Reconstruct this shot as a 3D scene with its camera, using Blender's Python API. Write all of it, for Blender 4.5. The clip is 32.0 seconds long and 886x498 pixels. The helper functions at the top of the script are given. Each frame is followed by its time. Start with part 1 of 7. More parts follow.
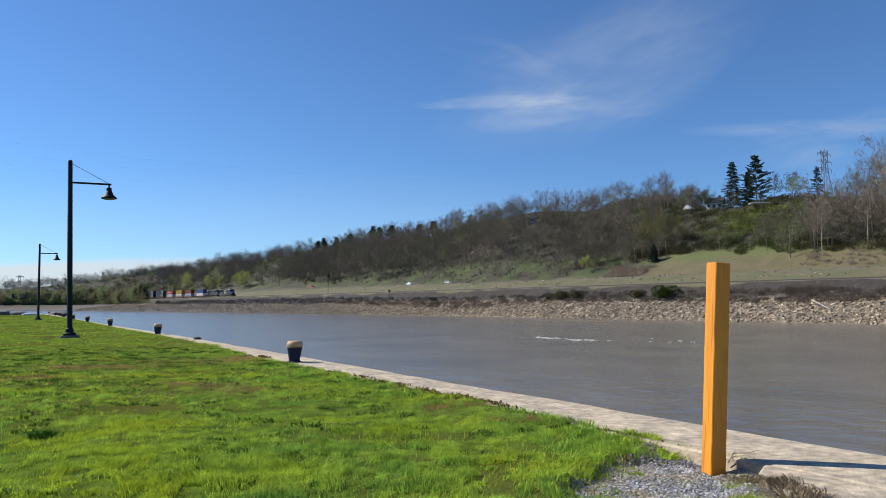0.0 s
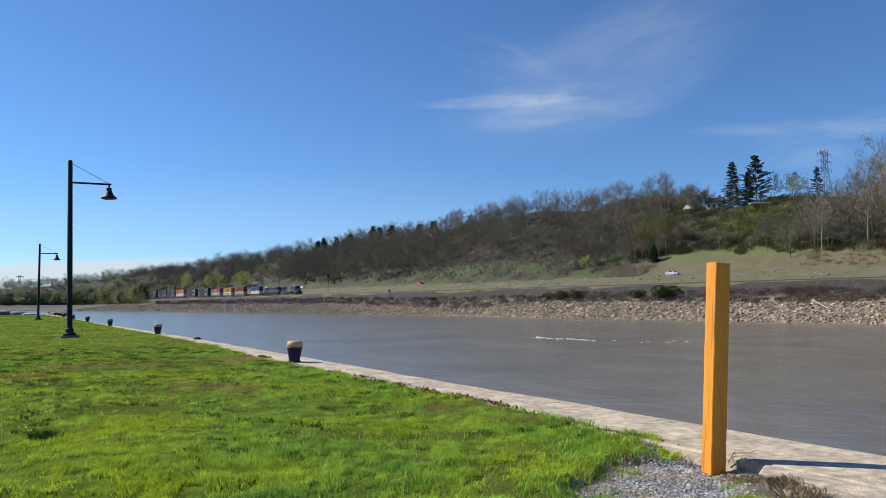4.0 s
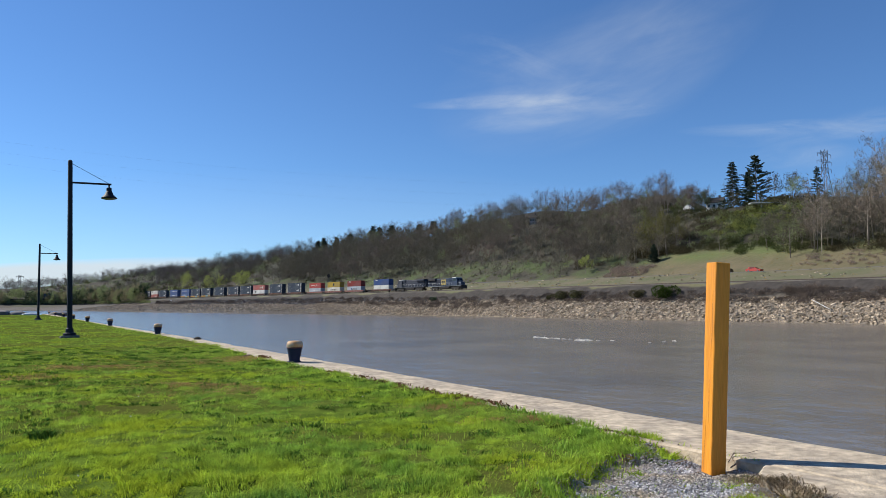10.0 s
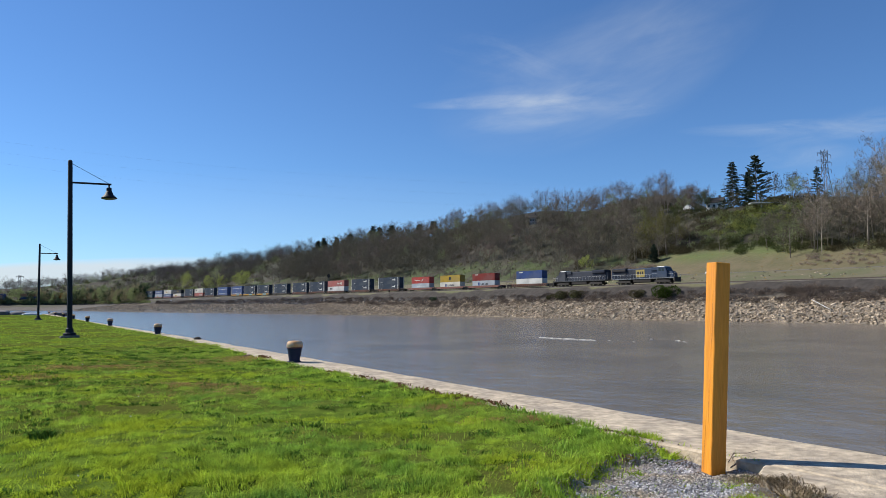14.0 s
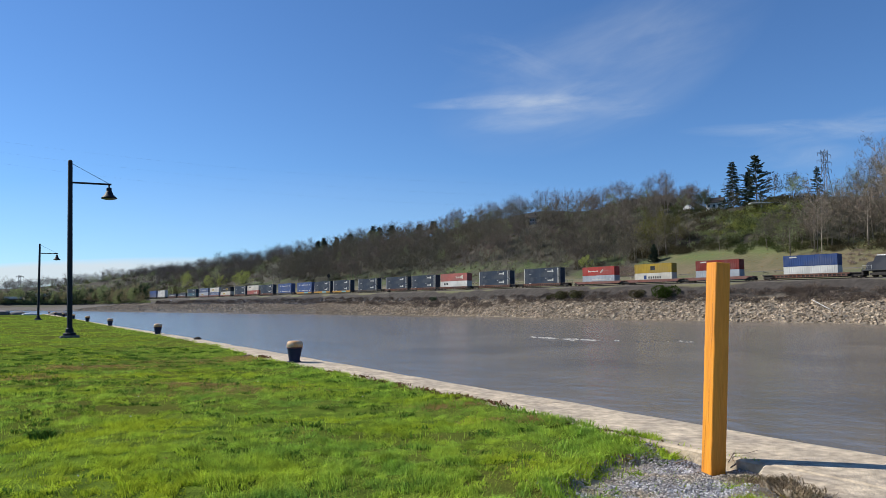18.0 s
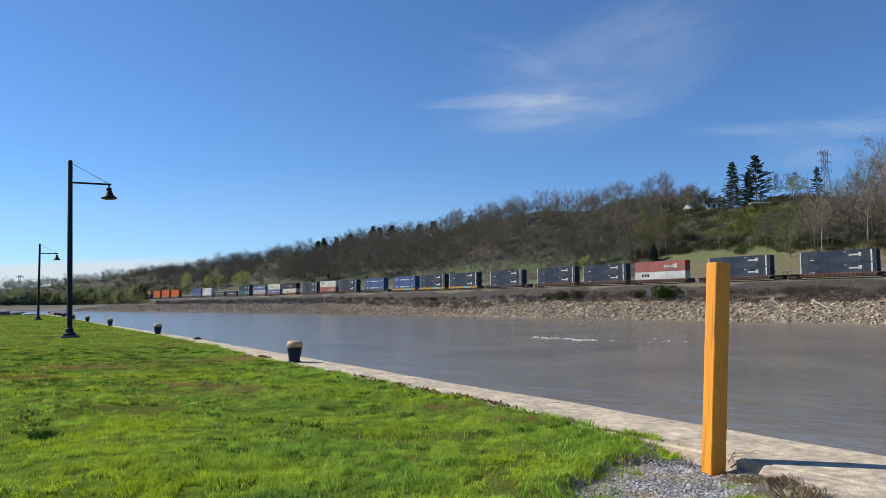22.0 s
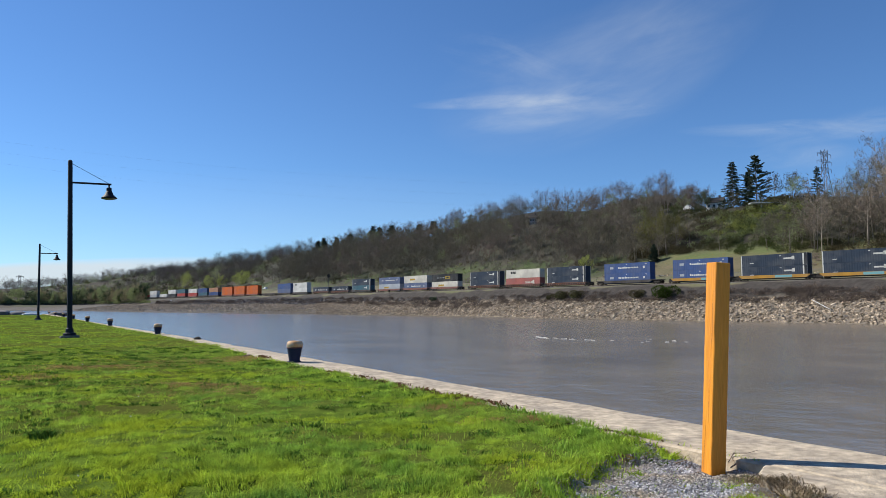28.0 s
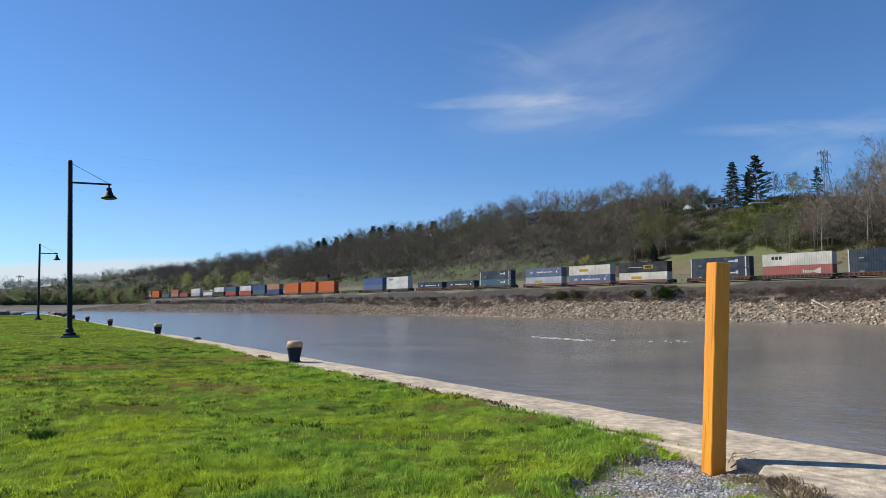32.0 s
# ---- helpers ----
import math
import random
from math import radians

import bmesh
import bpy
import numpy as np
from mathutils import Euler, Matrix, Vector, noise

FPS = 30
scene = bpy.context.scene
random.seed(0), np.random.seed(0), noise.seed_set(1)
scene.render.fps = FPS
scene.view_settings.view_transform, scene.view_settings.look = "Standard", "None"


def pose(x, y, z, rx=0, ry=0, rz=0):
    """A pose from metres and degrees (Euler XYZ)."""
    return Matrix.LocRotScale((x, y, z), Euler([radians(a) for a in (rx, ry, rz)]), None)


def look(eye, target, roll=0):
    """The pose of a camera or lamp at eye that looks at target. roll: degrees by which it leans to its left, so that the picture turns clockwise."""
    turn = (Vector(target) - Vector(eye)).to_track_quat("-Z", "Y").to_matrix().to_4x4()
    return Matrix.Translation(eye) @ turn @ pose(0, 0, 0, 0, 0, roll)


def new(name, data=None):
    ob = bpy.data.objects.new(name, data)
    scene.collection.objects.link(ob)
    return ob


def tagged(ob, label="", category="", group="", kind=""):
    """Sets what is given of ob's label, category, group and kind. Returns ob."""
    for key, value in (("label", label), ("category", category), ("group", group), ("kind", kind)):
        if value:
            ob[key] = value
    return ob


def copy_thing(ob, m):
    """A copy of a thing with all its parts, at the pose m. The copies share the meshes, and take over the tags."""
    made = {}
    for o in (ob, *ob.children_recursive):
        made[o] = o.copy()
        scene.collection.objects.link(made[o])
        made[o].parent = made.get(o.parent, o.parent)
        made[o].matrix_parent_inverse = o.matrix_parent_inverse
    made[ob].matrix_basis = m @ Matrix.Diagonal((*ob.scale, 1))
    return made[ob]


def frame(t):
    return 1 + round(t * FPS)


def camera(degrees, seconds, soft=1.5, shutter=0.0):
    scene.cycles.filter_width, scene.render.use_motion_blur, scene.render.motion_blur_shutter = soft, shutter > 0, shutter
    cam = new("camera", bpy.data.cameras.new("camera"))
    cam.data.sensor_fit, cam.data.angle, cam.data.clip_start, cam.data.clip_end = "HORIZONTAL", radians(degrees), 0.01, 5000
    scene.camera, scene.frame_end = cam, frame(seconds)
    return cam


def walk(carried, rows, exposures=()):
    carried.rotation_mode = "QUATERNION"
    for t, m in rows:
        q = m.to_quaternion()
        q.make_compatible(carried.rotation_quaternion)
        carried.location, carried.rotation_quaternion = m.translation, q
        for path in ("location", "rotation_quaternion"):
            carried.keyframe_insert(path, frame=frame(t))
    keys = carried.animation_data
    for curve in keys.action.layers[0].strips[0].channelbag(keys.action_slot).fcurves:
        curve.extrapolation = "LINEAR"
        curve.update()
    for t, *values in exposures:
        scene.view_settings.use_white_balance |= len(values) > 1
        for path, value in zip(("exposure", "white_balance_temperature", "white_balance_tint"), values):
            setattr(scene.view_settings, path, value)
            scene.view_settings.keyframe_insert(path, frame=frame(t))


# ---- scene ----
cam = camera(65.03, 32.0, soft=0.65)
EYE_Z = 1.37
EYE = pose(0, 0, EYE_Z, 94.74, 0, 0)
walk(cam, [(0.0, EYE), (32.0, EYE)])
scene.view_settings.exposure = 0.35

# ---- light: clear spring sky, sun from the side, about 40 degrees high ----
SUN_AZ, SUN_EL = radians(-73), radians(39)      # azimuth from +y, clockwise
SUN_DIR = Vector((math.sin(SUN_AZ) * math.cos(SUN_EL), math.cos(SUN_AZ) * math.cos(SUN_EL), math.sin(SUN_EL)))
world = bpy.data.worlds.new("sky")
scene.world = world
world.use_nodes = True
wn, wl = world.node_tree.nodes, world.node_tree.links
wn.clear()
w_out = wn.new("ShaderNodeOutputWorld")
w_bg = wn.new("ShaderNodeBackground")
w_sky = wn.new("ShaderNodeTexSky")
w_sky.sky_type, w_sky.sun_disc = "NISHITA", False
w_sky.sun_elevation, w_sky.sun_rotation = SUN_EL, SUN_AZ
w_sky.air_density, w_sky.dust_density, w_sky.ozone_density = 0.92, 0.0, 4.2
w_bg.inputs["Strength"].default_value = 0.0855
w_co = wn.new("ShaderNodeTexCoord")


def w_math(op, a, b=None, c=None, clamp=False):
    nd = wn.new("ShaderNodeMath")
    nd.operation, nd.use_clamp = op, clamp
    for i, v in enumerate((a, b, c)):
        if v is None:
            continue
        if isinstance(v, (int, float)):
            nd.inputs[i].default_value = v
        else:
            wl.new(v, nd.inputs[i])
    return nd.outputs[0]


w_sep = wn.new("ShaderNodeSeparateXYZ")
wl.new(w_co.outputs["Generated"], w_sep.inputs[0])
# slopes of the sky direction: right per metre ahead, up per metre ahead
w_ahead = w_math("MAXIMUM", w_sep.outputs[1], 0.05)
w_ax = w_math("DIVIDE", w_sep.outputs[0], w_ahead)
w_ay = w_math("DIVIDE", w_sep.outputs[2], w_ahead)


def cirrus(cx, cy, sx, sy, lean, seed, scale, lo, hi):
    """One wisp of cirrus: a streaky noise inside a soft ellipse of the sky."""
    dx, dy = w_math("SUBTRACT", w_ax, cx), w_math("SUBTRACT", w_ay, cy)
    c, s = math.cos(lean), math.sin(lean)
    px = w_math("ADD", w_math("MULTIPLY", dx, c), w_math("MULTIPLY", dy, s))
    py = w_math("SUBTRACT", w_math("MULTIPLY", dy, c), w_math("MULTIPLY", dx, s))
    r2 = w_math("ADD", w_math("POWER", w_math("ABSOLUTE", w_math("DIVIDE", px, sx)), 2.0), w_math("POWER", w_math("ABSOLUTE", w_math("DIVIDE", py, sy)), 2.0))
    mask = w_math("SUBTRACT", 1.0, r2, clamp=True)
    comb = wn.new("ShaderNodeCombineXYZ")
    wl.new(w_math("MULTIPLY", px, scale), comb.inputs[0])
    wl.new(w_math("MULTIPLY", py, scale * 4.5), comb.inputs[1])
    comb.inputs[2].default_value = seed
    nz = wn.new("ShaderNodeTexNoise")
    nz.inputs["Scale"].default_value, nz.inputs["Detail"].default_value, nz.inputs["Roughness"].default_value = 1.0, 7.0, 0.62
    nz.inputs["Distortion"].default_value = 0.5
    wl.new(comb.outputs[0], nz.inputs["Vector"])
    mr = wn.new("ShaderNodeMapRange")
    mr.interpolation_type = "SMOOTHSTEP"
    mr.inputs["From Min"].default_value, mr.inputs["From Max"].default_value = lo, hi
    wl.new(nz.outputs["Fac"], mr.inputs["Value"])
    return w_math("MULTIPLY", mr.outputs[0], mask)


CIRRUS = [           # right, up (per metre ahead), half length, half width, lean, seed, grain, low, high, weight
    (0.085, 0.300, 0.135, 0.011, 0.045, 3.1, 9.0, 0.20, 0.85, 0.62), (0.165, 0.306, 0.150, 0.026, 0.05, 4.7, 7.0, 0.20, 0.95, 0.50),
    (0.145, 0.282, 0.120, 0.022, 0.14, 6.2, 8.0, 0.20, 0.95, 0.50), (0.125, 0.268, 0.085, 0.016, 0.10, 2.2, 8.0, 0.30, 0.95, 0.34),
    (0.205, 0.335, 0.240, 0.105, 0.30, 7.7, 4.5, 0.12, 1.05, 0.31), (0.310, 0.390, 0.220, 0.100, 0.55, 9.4, 4.5, 0.15, 1.05, 0.26),
    (0.090, 0.365, 0.110, 0.045, -0.25, 8.8, 8.0, 0.35, 1.0, 0.26), (0.275, 0.290, 0.060, 0.016, 0.12, 5.5, 8.0, 0.35, 0.9, 0.34),
    (0.540, 0.262, 0.200, 0.014, 0.035, 1.3, 8.0, 0.25, 0.95, 0.48), (0.510, 0.248, 0.130, 0.015, 0.06, 2.9, 7.0, 0.30, 0.95, 0.38),
    (0.660, 0.272, 0.120, 0.026, 0.12, 6.6, 7.0, 0.30, 0.95, 0.42), (0.530, 0.220, 0.085, 0.024, 0.05, 4.3, 6.0, 0.20, 0.95, 0.45),
    (-0.350, 0.060, 0.800, 0.140, 0.03, 1.9, 1.5, -0.40, 0.90, 0.20),
    (-0.600, 0.046, 0.340, 0.019, 0.055, 5.9, 5.0, 0.05, 0.50, 1.6), (-0.560, 0.024, 0.460, 0.026, 0.04, 3.7, 5.0, 0.05, 0.50, 0.6),
]
w_sum = 0.0
for *form, weight in CIRRUS:
    w_sum = w_math("ADD", w_math("MULTIPLY", cirrus(*form), weight), w_sum)
w_sum = w_math("MINIMUM", w_sum, 1.25)
w_fac = w_math("MULTIPLY", w_sum, 0.68)
w_mix = wn.new("ShaderNodeMix")
w_mix.data_type = "RGBA"
wl.new(w_fac, w_mix.inputs["Factor"])
w_tint = wn.new("ShaderNodeMix")
w_tint.data_type, w_tint.blend_type = "RGBA", "MULTIPLY"
w_tint.inputs["Factor"].default_value = 1.0
wl.new(w_sky.outputs[0], w_tint.inputs[6])
w_tint.inputs[7].default_value = (0.71, 0.96, 1.21, 1)
wl.new(w_tint.outputs[2], w_mix.inputs[6])
w_mix.inputs[7].default_value = (6.4, 6.95, 7.4, 1)
wl.new(w_mix.outputs[2], w_bg.inputs["Color"])
wl.new(w_bg.outputs[0], w_out.inputs["Surface"])

sun_data = bpy.data.lights.new("sun", "SUN")
sun_data.energy, sun_data.angle, sun_data.color = 4.9, radians(0.53), (1.0, 0.94, 0.84)
sun = new("sun", sun_data)
sun.matrix_world = look(SUN_DIR * 200, (0, 0, 0))


# ---- materials ----
def mat(name, c1, c2=None, scale=4.0, rough=0.8, metal=0.0, bump=0.0, bump_scale=None, c3=None, scale3=0.3, vary=0.0, island=0.0, stretch=None, spec=0.5, trans=0.0, coat=0.0, grain=0.0, grain_scale=30.0):
    """Two noise scales between c1, c2 and (at scale3) c3; bump; brightness varied per object or per loose piece."""
    m = bpy.data.materials.new(name)
    m.use_nodes = True
    nt = m.node_tree
    nd, ln = nt.nodes, nt.links
    b = nd["Principled BSDF"]
    b.inputs["Roughness"].default_value, b.inputs["Metallic"].default_value = rough, metal
    b.inputs["Specular IOR Level"].default_value = spec
    b.inputs["Coat Weight"].default_value = coat
    co = nd.new("ShaderNodeTexCoord")
    vec = co.outputs["Object"]
    if stretch:
        mp = nd.new("ShaderNodeMapping")
        mp.inputs["Scale"].default_value = stretch
        ln.new(vec, mp.inputs[0])
        vec = mp.outputs[0]

    def noise_at(sc, detail=5.0):
        n_ = nd.new("ShaderNodeTexNoise")
        n_.inputs["Scale"].default_value, n_.inputs["Detail"].default_value = sc, detail
        ln.new(vec, n_.inputs["Vector"])
        return n_.outputs["Fac"]

    def ramp(v, lo=0.35, hi=0.65):
        r = nd.new("ShaderNodeMapRange")
        r.inputs["From Min"].default_value, r.inputs["From Max"].default_value = lo, hi
        ln.new(v, r.inputs["Value"])
        return r.outputs[0]

    def mixed(fac, a, c):
        mx = nd.new("ShaderNodeMix")
        mx.data_type = "RGBA"
        if isinstance(fac, float):
            mx.inputs["Factor"].default_value = fac
        else:
            ln.new(fac, mx.inputs["Factor"])
        for i, v in ((6, a), (7, c)):
            if isinstance(v, tuple):
                mx.inputs[i].default_value = (*v, 1)
            else:
                ln.new(v, mx.inputs[i])
        return mx.outputs[2]

    col = mixed(ramp(noise_at(scale)), tuple(c1), tuple(c2 if c2 else [v * 0.8 for v in c1]))
    if c3:
        col = mixed(ramp(noise_at(scale3, 3.0), 0.45, 0.62), col, tuple(c3))
    if grain:
        g = nd.new("ShaderNodeMapRange")
        for key, v in (("From Min", 0.3), ("From Max", 0.7), ("To Min", 1 - grain), ("To Max", 1 + grain)):
            g.inputs[key].default_value = v
        ln.new(noise_at(grain_scale, 8.0), g.inputs["Value"])
        gv = nd.new("ShaderNodeHueSaturation")
        ln.new(g.outputs[0], gv.inputs["Value"])
        ln.new(col, gv.inputs["Color"])
        col = gv.outputs[0]
    if vary or island:
        hsv = nd.new("ShaderNodeHueSaturation")
        if island:
            src = nd.new("ShaderNodeNewGeometry").outputs["Random Per Island"]
        else:
            src = nd.new("ShaderNodeObjectInfo").outputs["Random"]
        amt = island or vary
        r = nd.new("ShaderNodeMapRange")
        r.inputs["To Min"].default_value, r.inputs["To Max"].default_value = 1 - amt, 1 + amt
        ln.new(src, r.inputs["Value"])
        ln.new(r.outputs[0], hsv.inputs["Value"])
        ln.new(col, hsv.inputs["Color"])
        col = hsv.outputs[0]
    ln.new(col, b.inputs["Base Color"])
    if bump:
        bp = nd.new("ShaderNodeBump")
        bp.inputs["Strength"].default_value, bp.inputs["Distance"].default_value = min(1.0, bump), 0.02 if bump <= 1 else 0.02 * bump
        ln.new(noise_at(bump_scale or scale * 5, 6.0), bp.inputs["Height"])
        ln.new(bp.outputs[0], b.inputs["Normal"])
    if trans:
        b.inputs["Subsurface Weight"].default_value = 0.0
        tr = nd.new("ShaderNodeBsdfTranslucent")
        ln.new(col, tr.inputs["Color"])
        mx = nd.new("ShaderNodeMixShader")
        mx.inputs[0].default_value = trans
        ln.new(b.outputs[0], mx.inputs[1])
        ln.new(tr.outputs[0], mx.inputs[2])
        ln.new(mx.outputs[0], nd["Material Output"].inputs[0])
    return m


M = dict(
    soil=mat("lawn_soil", (0.130, 0.194, 0.026), (0.056, 0.086, 0.016), 3.6, 0.95, bump=1.0, bump_scale=30, spec=0.0, c3=(0.085, 0.095, 0.022), scale3=0.25),
    blade=mat("grass_blade", (0.395, 0.535, 0.072), (0.213, 0.355, 0.062), 2.2, 0.85, c3=(0.38, 0.465, 0.040), scale3=0.45, island=0.20, trans=0.40, grain=0.38, grain_scale=6.0, spec=0.02),
    straw=mat("dry_grass", (0.43, 0.31, 0.12), (0.33, 0.225, 0.085), 3.0, 0.95, island=0.3, trans=0.4, spec=0.02),
    rustweed=mat("rusty_weed", (0.175, 0.092, 0.052), (0.095, 0.055, 0.032), 6.0, 0.9, island=0.4, trans=0.25, spec=0.02),
    rim=mat("rust_red_rim", (0.14, 0.045, 0.030), (0.08, 0.03, 0.022), 9.0, 0.7),
    stalk=mat("dead_stalk", (0.30, 0.235, 0.155), (0.17, 0.13, 0.085), 6.0, 0.95, island=0.5, trans=0.2, spec=0.02),
    weed=mat("dark_weed", (0.105, 0.20, 0.030), (0.060, 0.125, 0.018), 5.0, 0.9, island=0.35, trans=0.3, spec=0.03),
    concrete=mat("quay_concrete", (0.54, 0.450, 0.325), (0.39, 0.320, 0.232), 2.6, 0.92, bump=0.6, bump_scale=40, grain=0.34, grain_scale=9, c3=(0.35, 0.292, 0.220), scale3=1.7),
    gravel=mat("gravel_stone", (0.455, 0.45, 0.46), (0.235, 0.23, 0.24), 6.0, 0.9, island=0.45, spec=0.15, c3=(0.38, 0.325, 0.25), scale3=2.0),
    gravel_bed=mat("gravel_bed", (0.27, 0.245, 0.21), (0.15, 0.135, 0.115), 60.0, 0.95, bump=1.0, bump_scale=80),
    post=mat("orange_paint", (0.69, 0.27, 0.016), (0.62, 0.228, 0.013), 3.0, 0.55, bump=0.35, bump_scale=18, c3=(0.58, 0.205, 0.012), scale3=2.0, stretch=(3, 3, 0.35), grain=0.12, grain_scale=9),
    crack=mat("dark_crack", (0.18, 0.0738, 0.0164), None, 6.0, 0.9),
    navy=mat("navy_paint", (0.008, 0.014, 0.042), (0.012, 0.020, 0.050), 6.0, 0.6, spec=0.2, bump=0.3, bump_scale=30),
    # pale c3 patches: worn paint, also painting in the cap's white sun gloss
    bolcap=mat("worn_yellow_paint", (0.53, 0.285, 0.11), (0.39, 0.21, 0.095), 9.0, 0.6, bump=0.4, bump_scale=30, c3=(0.451, 0.369, 0.271), scale3=5.0),
    lamp=mat("dark_pole_paint", (0.0080, 0.0125, 0.022), (0.0055, 0.009, 0.016), 3.0, 0.6, spec=0.25),
    lampglass=mat("lamp_glass", (0.615, 0.615, 0.59), None, 3.0, 0.3),
    footing=mat("weathered_footing", (0.085, 0.095, 0.095), (0.05, 0.058, 0.06), 5.0, 0.85, bump=0.5, bump_scale=25),
    reed=mat("dead_reed", (0.36, 0.285, 0.225), (0.25, 0.195, 0.155), 3.0, 0.95, island=0.3, trans=0.2, spec=0.02),
    steel=mat("steel", (0.17, 0.17, 0.175), (0.10, 0.10, 0.10), 6.0, 0.5, metal=0.6),
    rock=mat("riprap_rock", (0.43, 0.345, 0.25), (0.20, 0.160, 0.116), 0.8, 0.95, bump=1.0, bump_scale=3, island=0.5, spec=0.1),
    rockdark=mat("dark_rock", (0.139, 0.127, 0.123), (0.082, 0.0738, 0.0738), 0.8, 0.92, bump=1.0, bump_scale=3, island=0.4),
    rockpart=mat("riprap_boulder", (0.43, 0.365, 0.28), (0.225, 0.19, 0.148), 0.8, 0.95, bump=1.0, bump_scale=3, vary=0.3, spec=0.1),
    ballast=mat("ballast", (0.099, 0.086, 0.072), (0.065, 0.056, 0.047), 2.5, 0.95, bump=1.0, bump_scale=8, c3=(0.12, 0.108, 0.096), scale3=0.12),
    rail=mat("rail_steel", (0.060, 0.045, 0.036), (0.040, 0.030, 0.025), 3.0, 0.7, spec=0.2),
    asphalt=mat("asphalt", (0.0943, 0.0902, 0.0861), (0.0656, 0.064, 0.0615), 1.5, 0.9, bump=0.4, bump_scale=15, c3=(0.123, 0.119, 0.111), scale3=0.1),
    linew=mat("road_line", (0.574, 0.574, 0.541), (0.41, 0.41, 0.385), 2.0, 0.8),
    bark=mat("bark", (0.190, 0.160, 0.130), (0.105, 0.088, 0.072), 0.25, 0.95, island=0.25),
    twig=mat("bare_twig", (0.200, 0.150, 0.119), (0.132, 0.100, 0.080), 0.03, 0.95, island=0.3, c3=(0.123, 0.110, 0.071), scale3=0.012),
    twigg=mat("grey_twig", (0.170, 0.139, 0.108), (0.112, 0.093, 0.074), 0.03, 0.95, island=0.3, c3=(0.125, 0.118, 0.082), scale3=0.015),
    twigo=mat("olive_twig", (0.151, 0.135, 0.080), (0.105, 0.094, 0.060), 0.03, 0.95, island=0.3, c3=(0.130, 0.105, 0.090), scale3=0.02),
    twigr=mat("reddish_twig", (0.118, 0.088, 0.080), (0.080, 0.061, 0.056), 0.03, 0.95, island=0.3, c3=(0.095, 0.088, 0.066), scale3=0.012),
    twigp=mat("pale_twig", (0.235, 0.188, 0.143), (0.165, 0.132, 0.100), 0.03, 0.95, island=0.3, c3=(0.19, 0.165, 0.125), scale3=0.05),
    barkp=mat("pale_bark", (0.31, 0.265, 0.22), (0.19, 0.165, 0.137), 0.25, 0.95, island=0.25),
    slopeg=mat("slope_bush_leaf", (0.270, 0.295, 0.080), (0.175, 0.200, 0.056), 0.2, 0.85, island=0.35, trans=0.35, spec=0.05),
    bushg=mat("bank_bush_leaf", (0.060, 0.090, 0.018), (0.032, 0.052, 0.011), 0.9, 0.85, island=0.4, trans=0.3, spec=0.05),
    brush=mat("dry_brush", (0.170, 0.130, 0.102), (0.108, 0.082, 0.064), 0.3, 0.95, island=0.4),
    leafg=mat("young_leaf", (0.255, 0.300, 0.135), (0.165, 0.200, 0.095), 0.05, 0.85, island=0.3, trans=0.5, spec=0.1),
    leafy=mat("yellow_green_leaf", (0.165, 0.155, 0.048), (0.120, 0.114, 0.036), 0.3, 0.85, island=0.35, trans=0.35, spec=0.1),
    leafb=mat("bright_spring_leaf", (0.34, 0.37, 0.11), (0.24, 0.27, 0.08), 0.3, 0.85, island=0.35, trans=0.4, spec=0.1),
    dandelion=mat("dandelion_yellow", (0.75, 0.55, 0.03), None, 5.0, 0.8),
    clod=mat("brown_clod", (0.16, 0.105, 0.06), (0.09, 0.06, 0.035), 9.0, 0.95, bump=1.0, bump_scale=40, spec=0.1),
    leafo=mat("olive_brown_leaf", (0.27, 0.245, 0.14), (0.185, 0.165, 0.10), 0.05, 0.9, island=0.3, trans=0.5, spec=0.05),
    budr=mat("reddish_bud", (0.115, 0.070, 0.055), (0.075, 0.048, 0.040), 0.3, 0.95, island=0.35, trans=0.2, spec=0.05),
    leafd=mat("dark_leaf", (0.0369, 0.0697, 0.018), (0.023, 0.0451, 0.0131), 0.3, 0.75, island=0.45, trans=0.15),
    needle=mat("pine_needle", (0.036, 0.056, 0.030), (0.020, 0.034, 0.020), 0.25, 0.8, island=0.4, trans=0.15),
    shrub=mat("olive_undergrowth", (0.095, 0.082, 0.045), (0.065, 0.058, 0.034), 0.03, 0.9, island=0.35, trans=0.3, spec=0.05, c3=(0.075, 0.095, 0.032), scale3=0.02),
    glass=mat("window_glass", (0.0164, 0.0205, 0.0246), None, 2.0, 0.08),
    white=mat("white_paint", (0.64, 0.64, 0.623), (0.558, 0.558, 0.541), 1.5, 0.5),
    foam=mat("foam", (0.42, 0.41, 0.39), (0.30, 0.29, 0.27), 4.0, 0.7, bump=0.8, bump_scale=12),
    black=mat("black_rubber", (0.0164, 0.0164, 0.0164), (0.0246, 0.0246, 0.0246), 3.0, 0.7),
    under=mat("grimy_underframe", (0.0369, 0.0312, 0.0262), (0.023, 0.0197, 0.018), 1.5, 0.85),
)


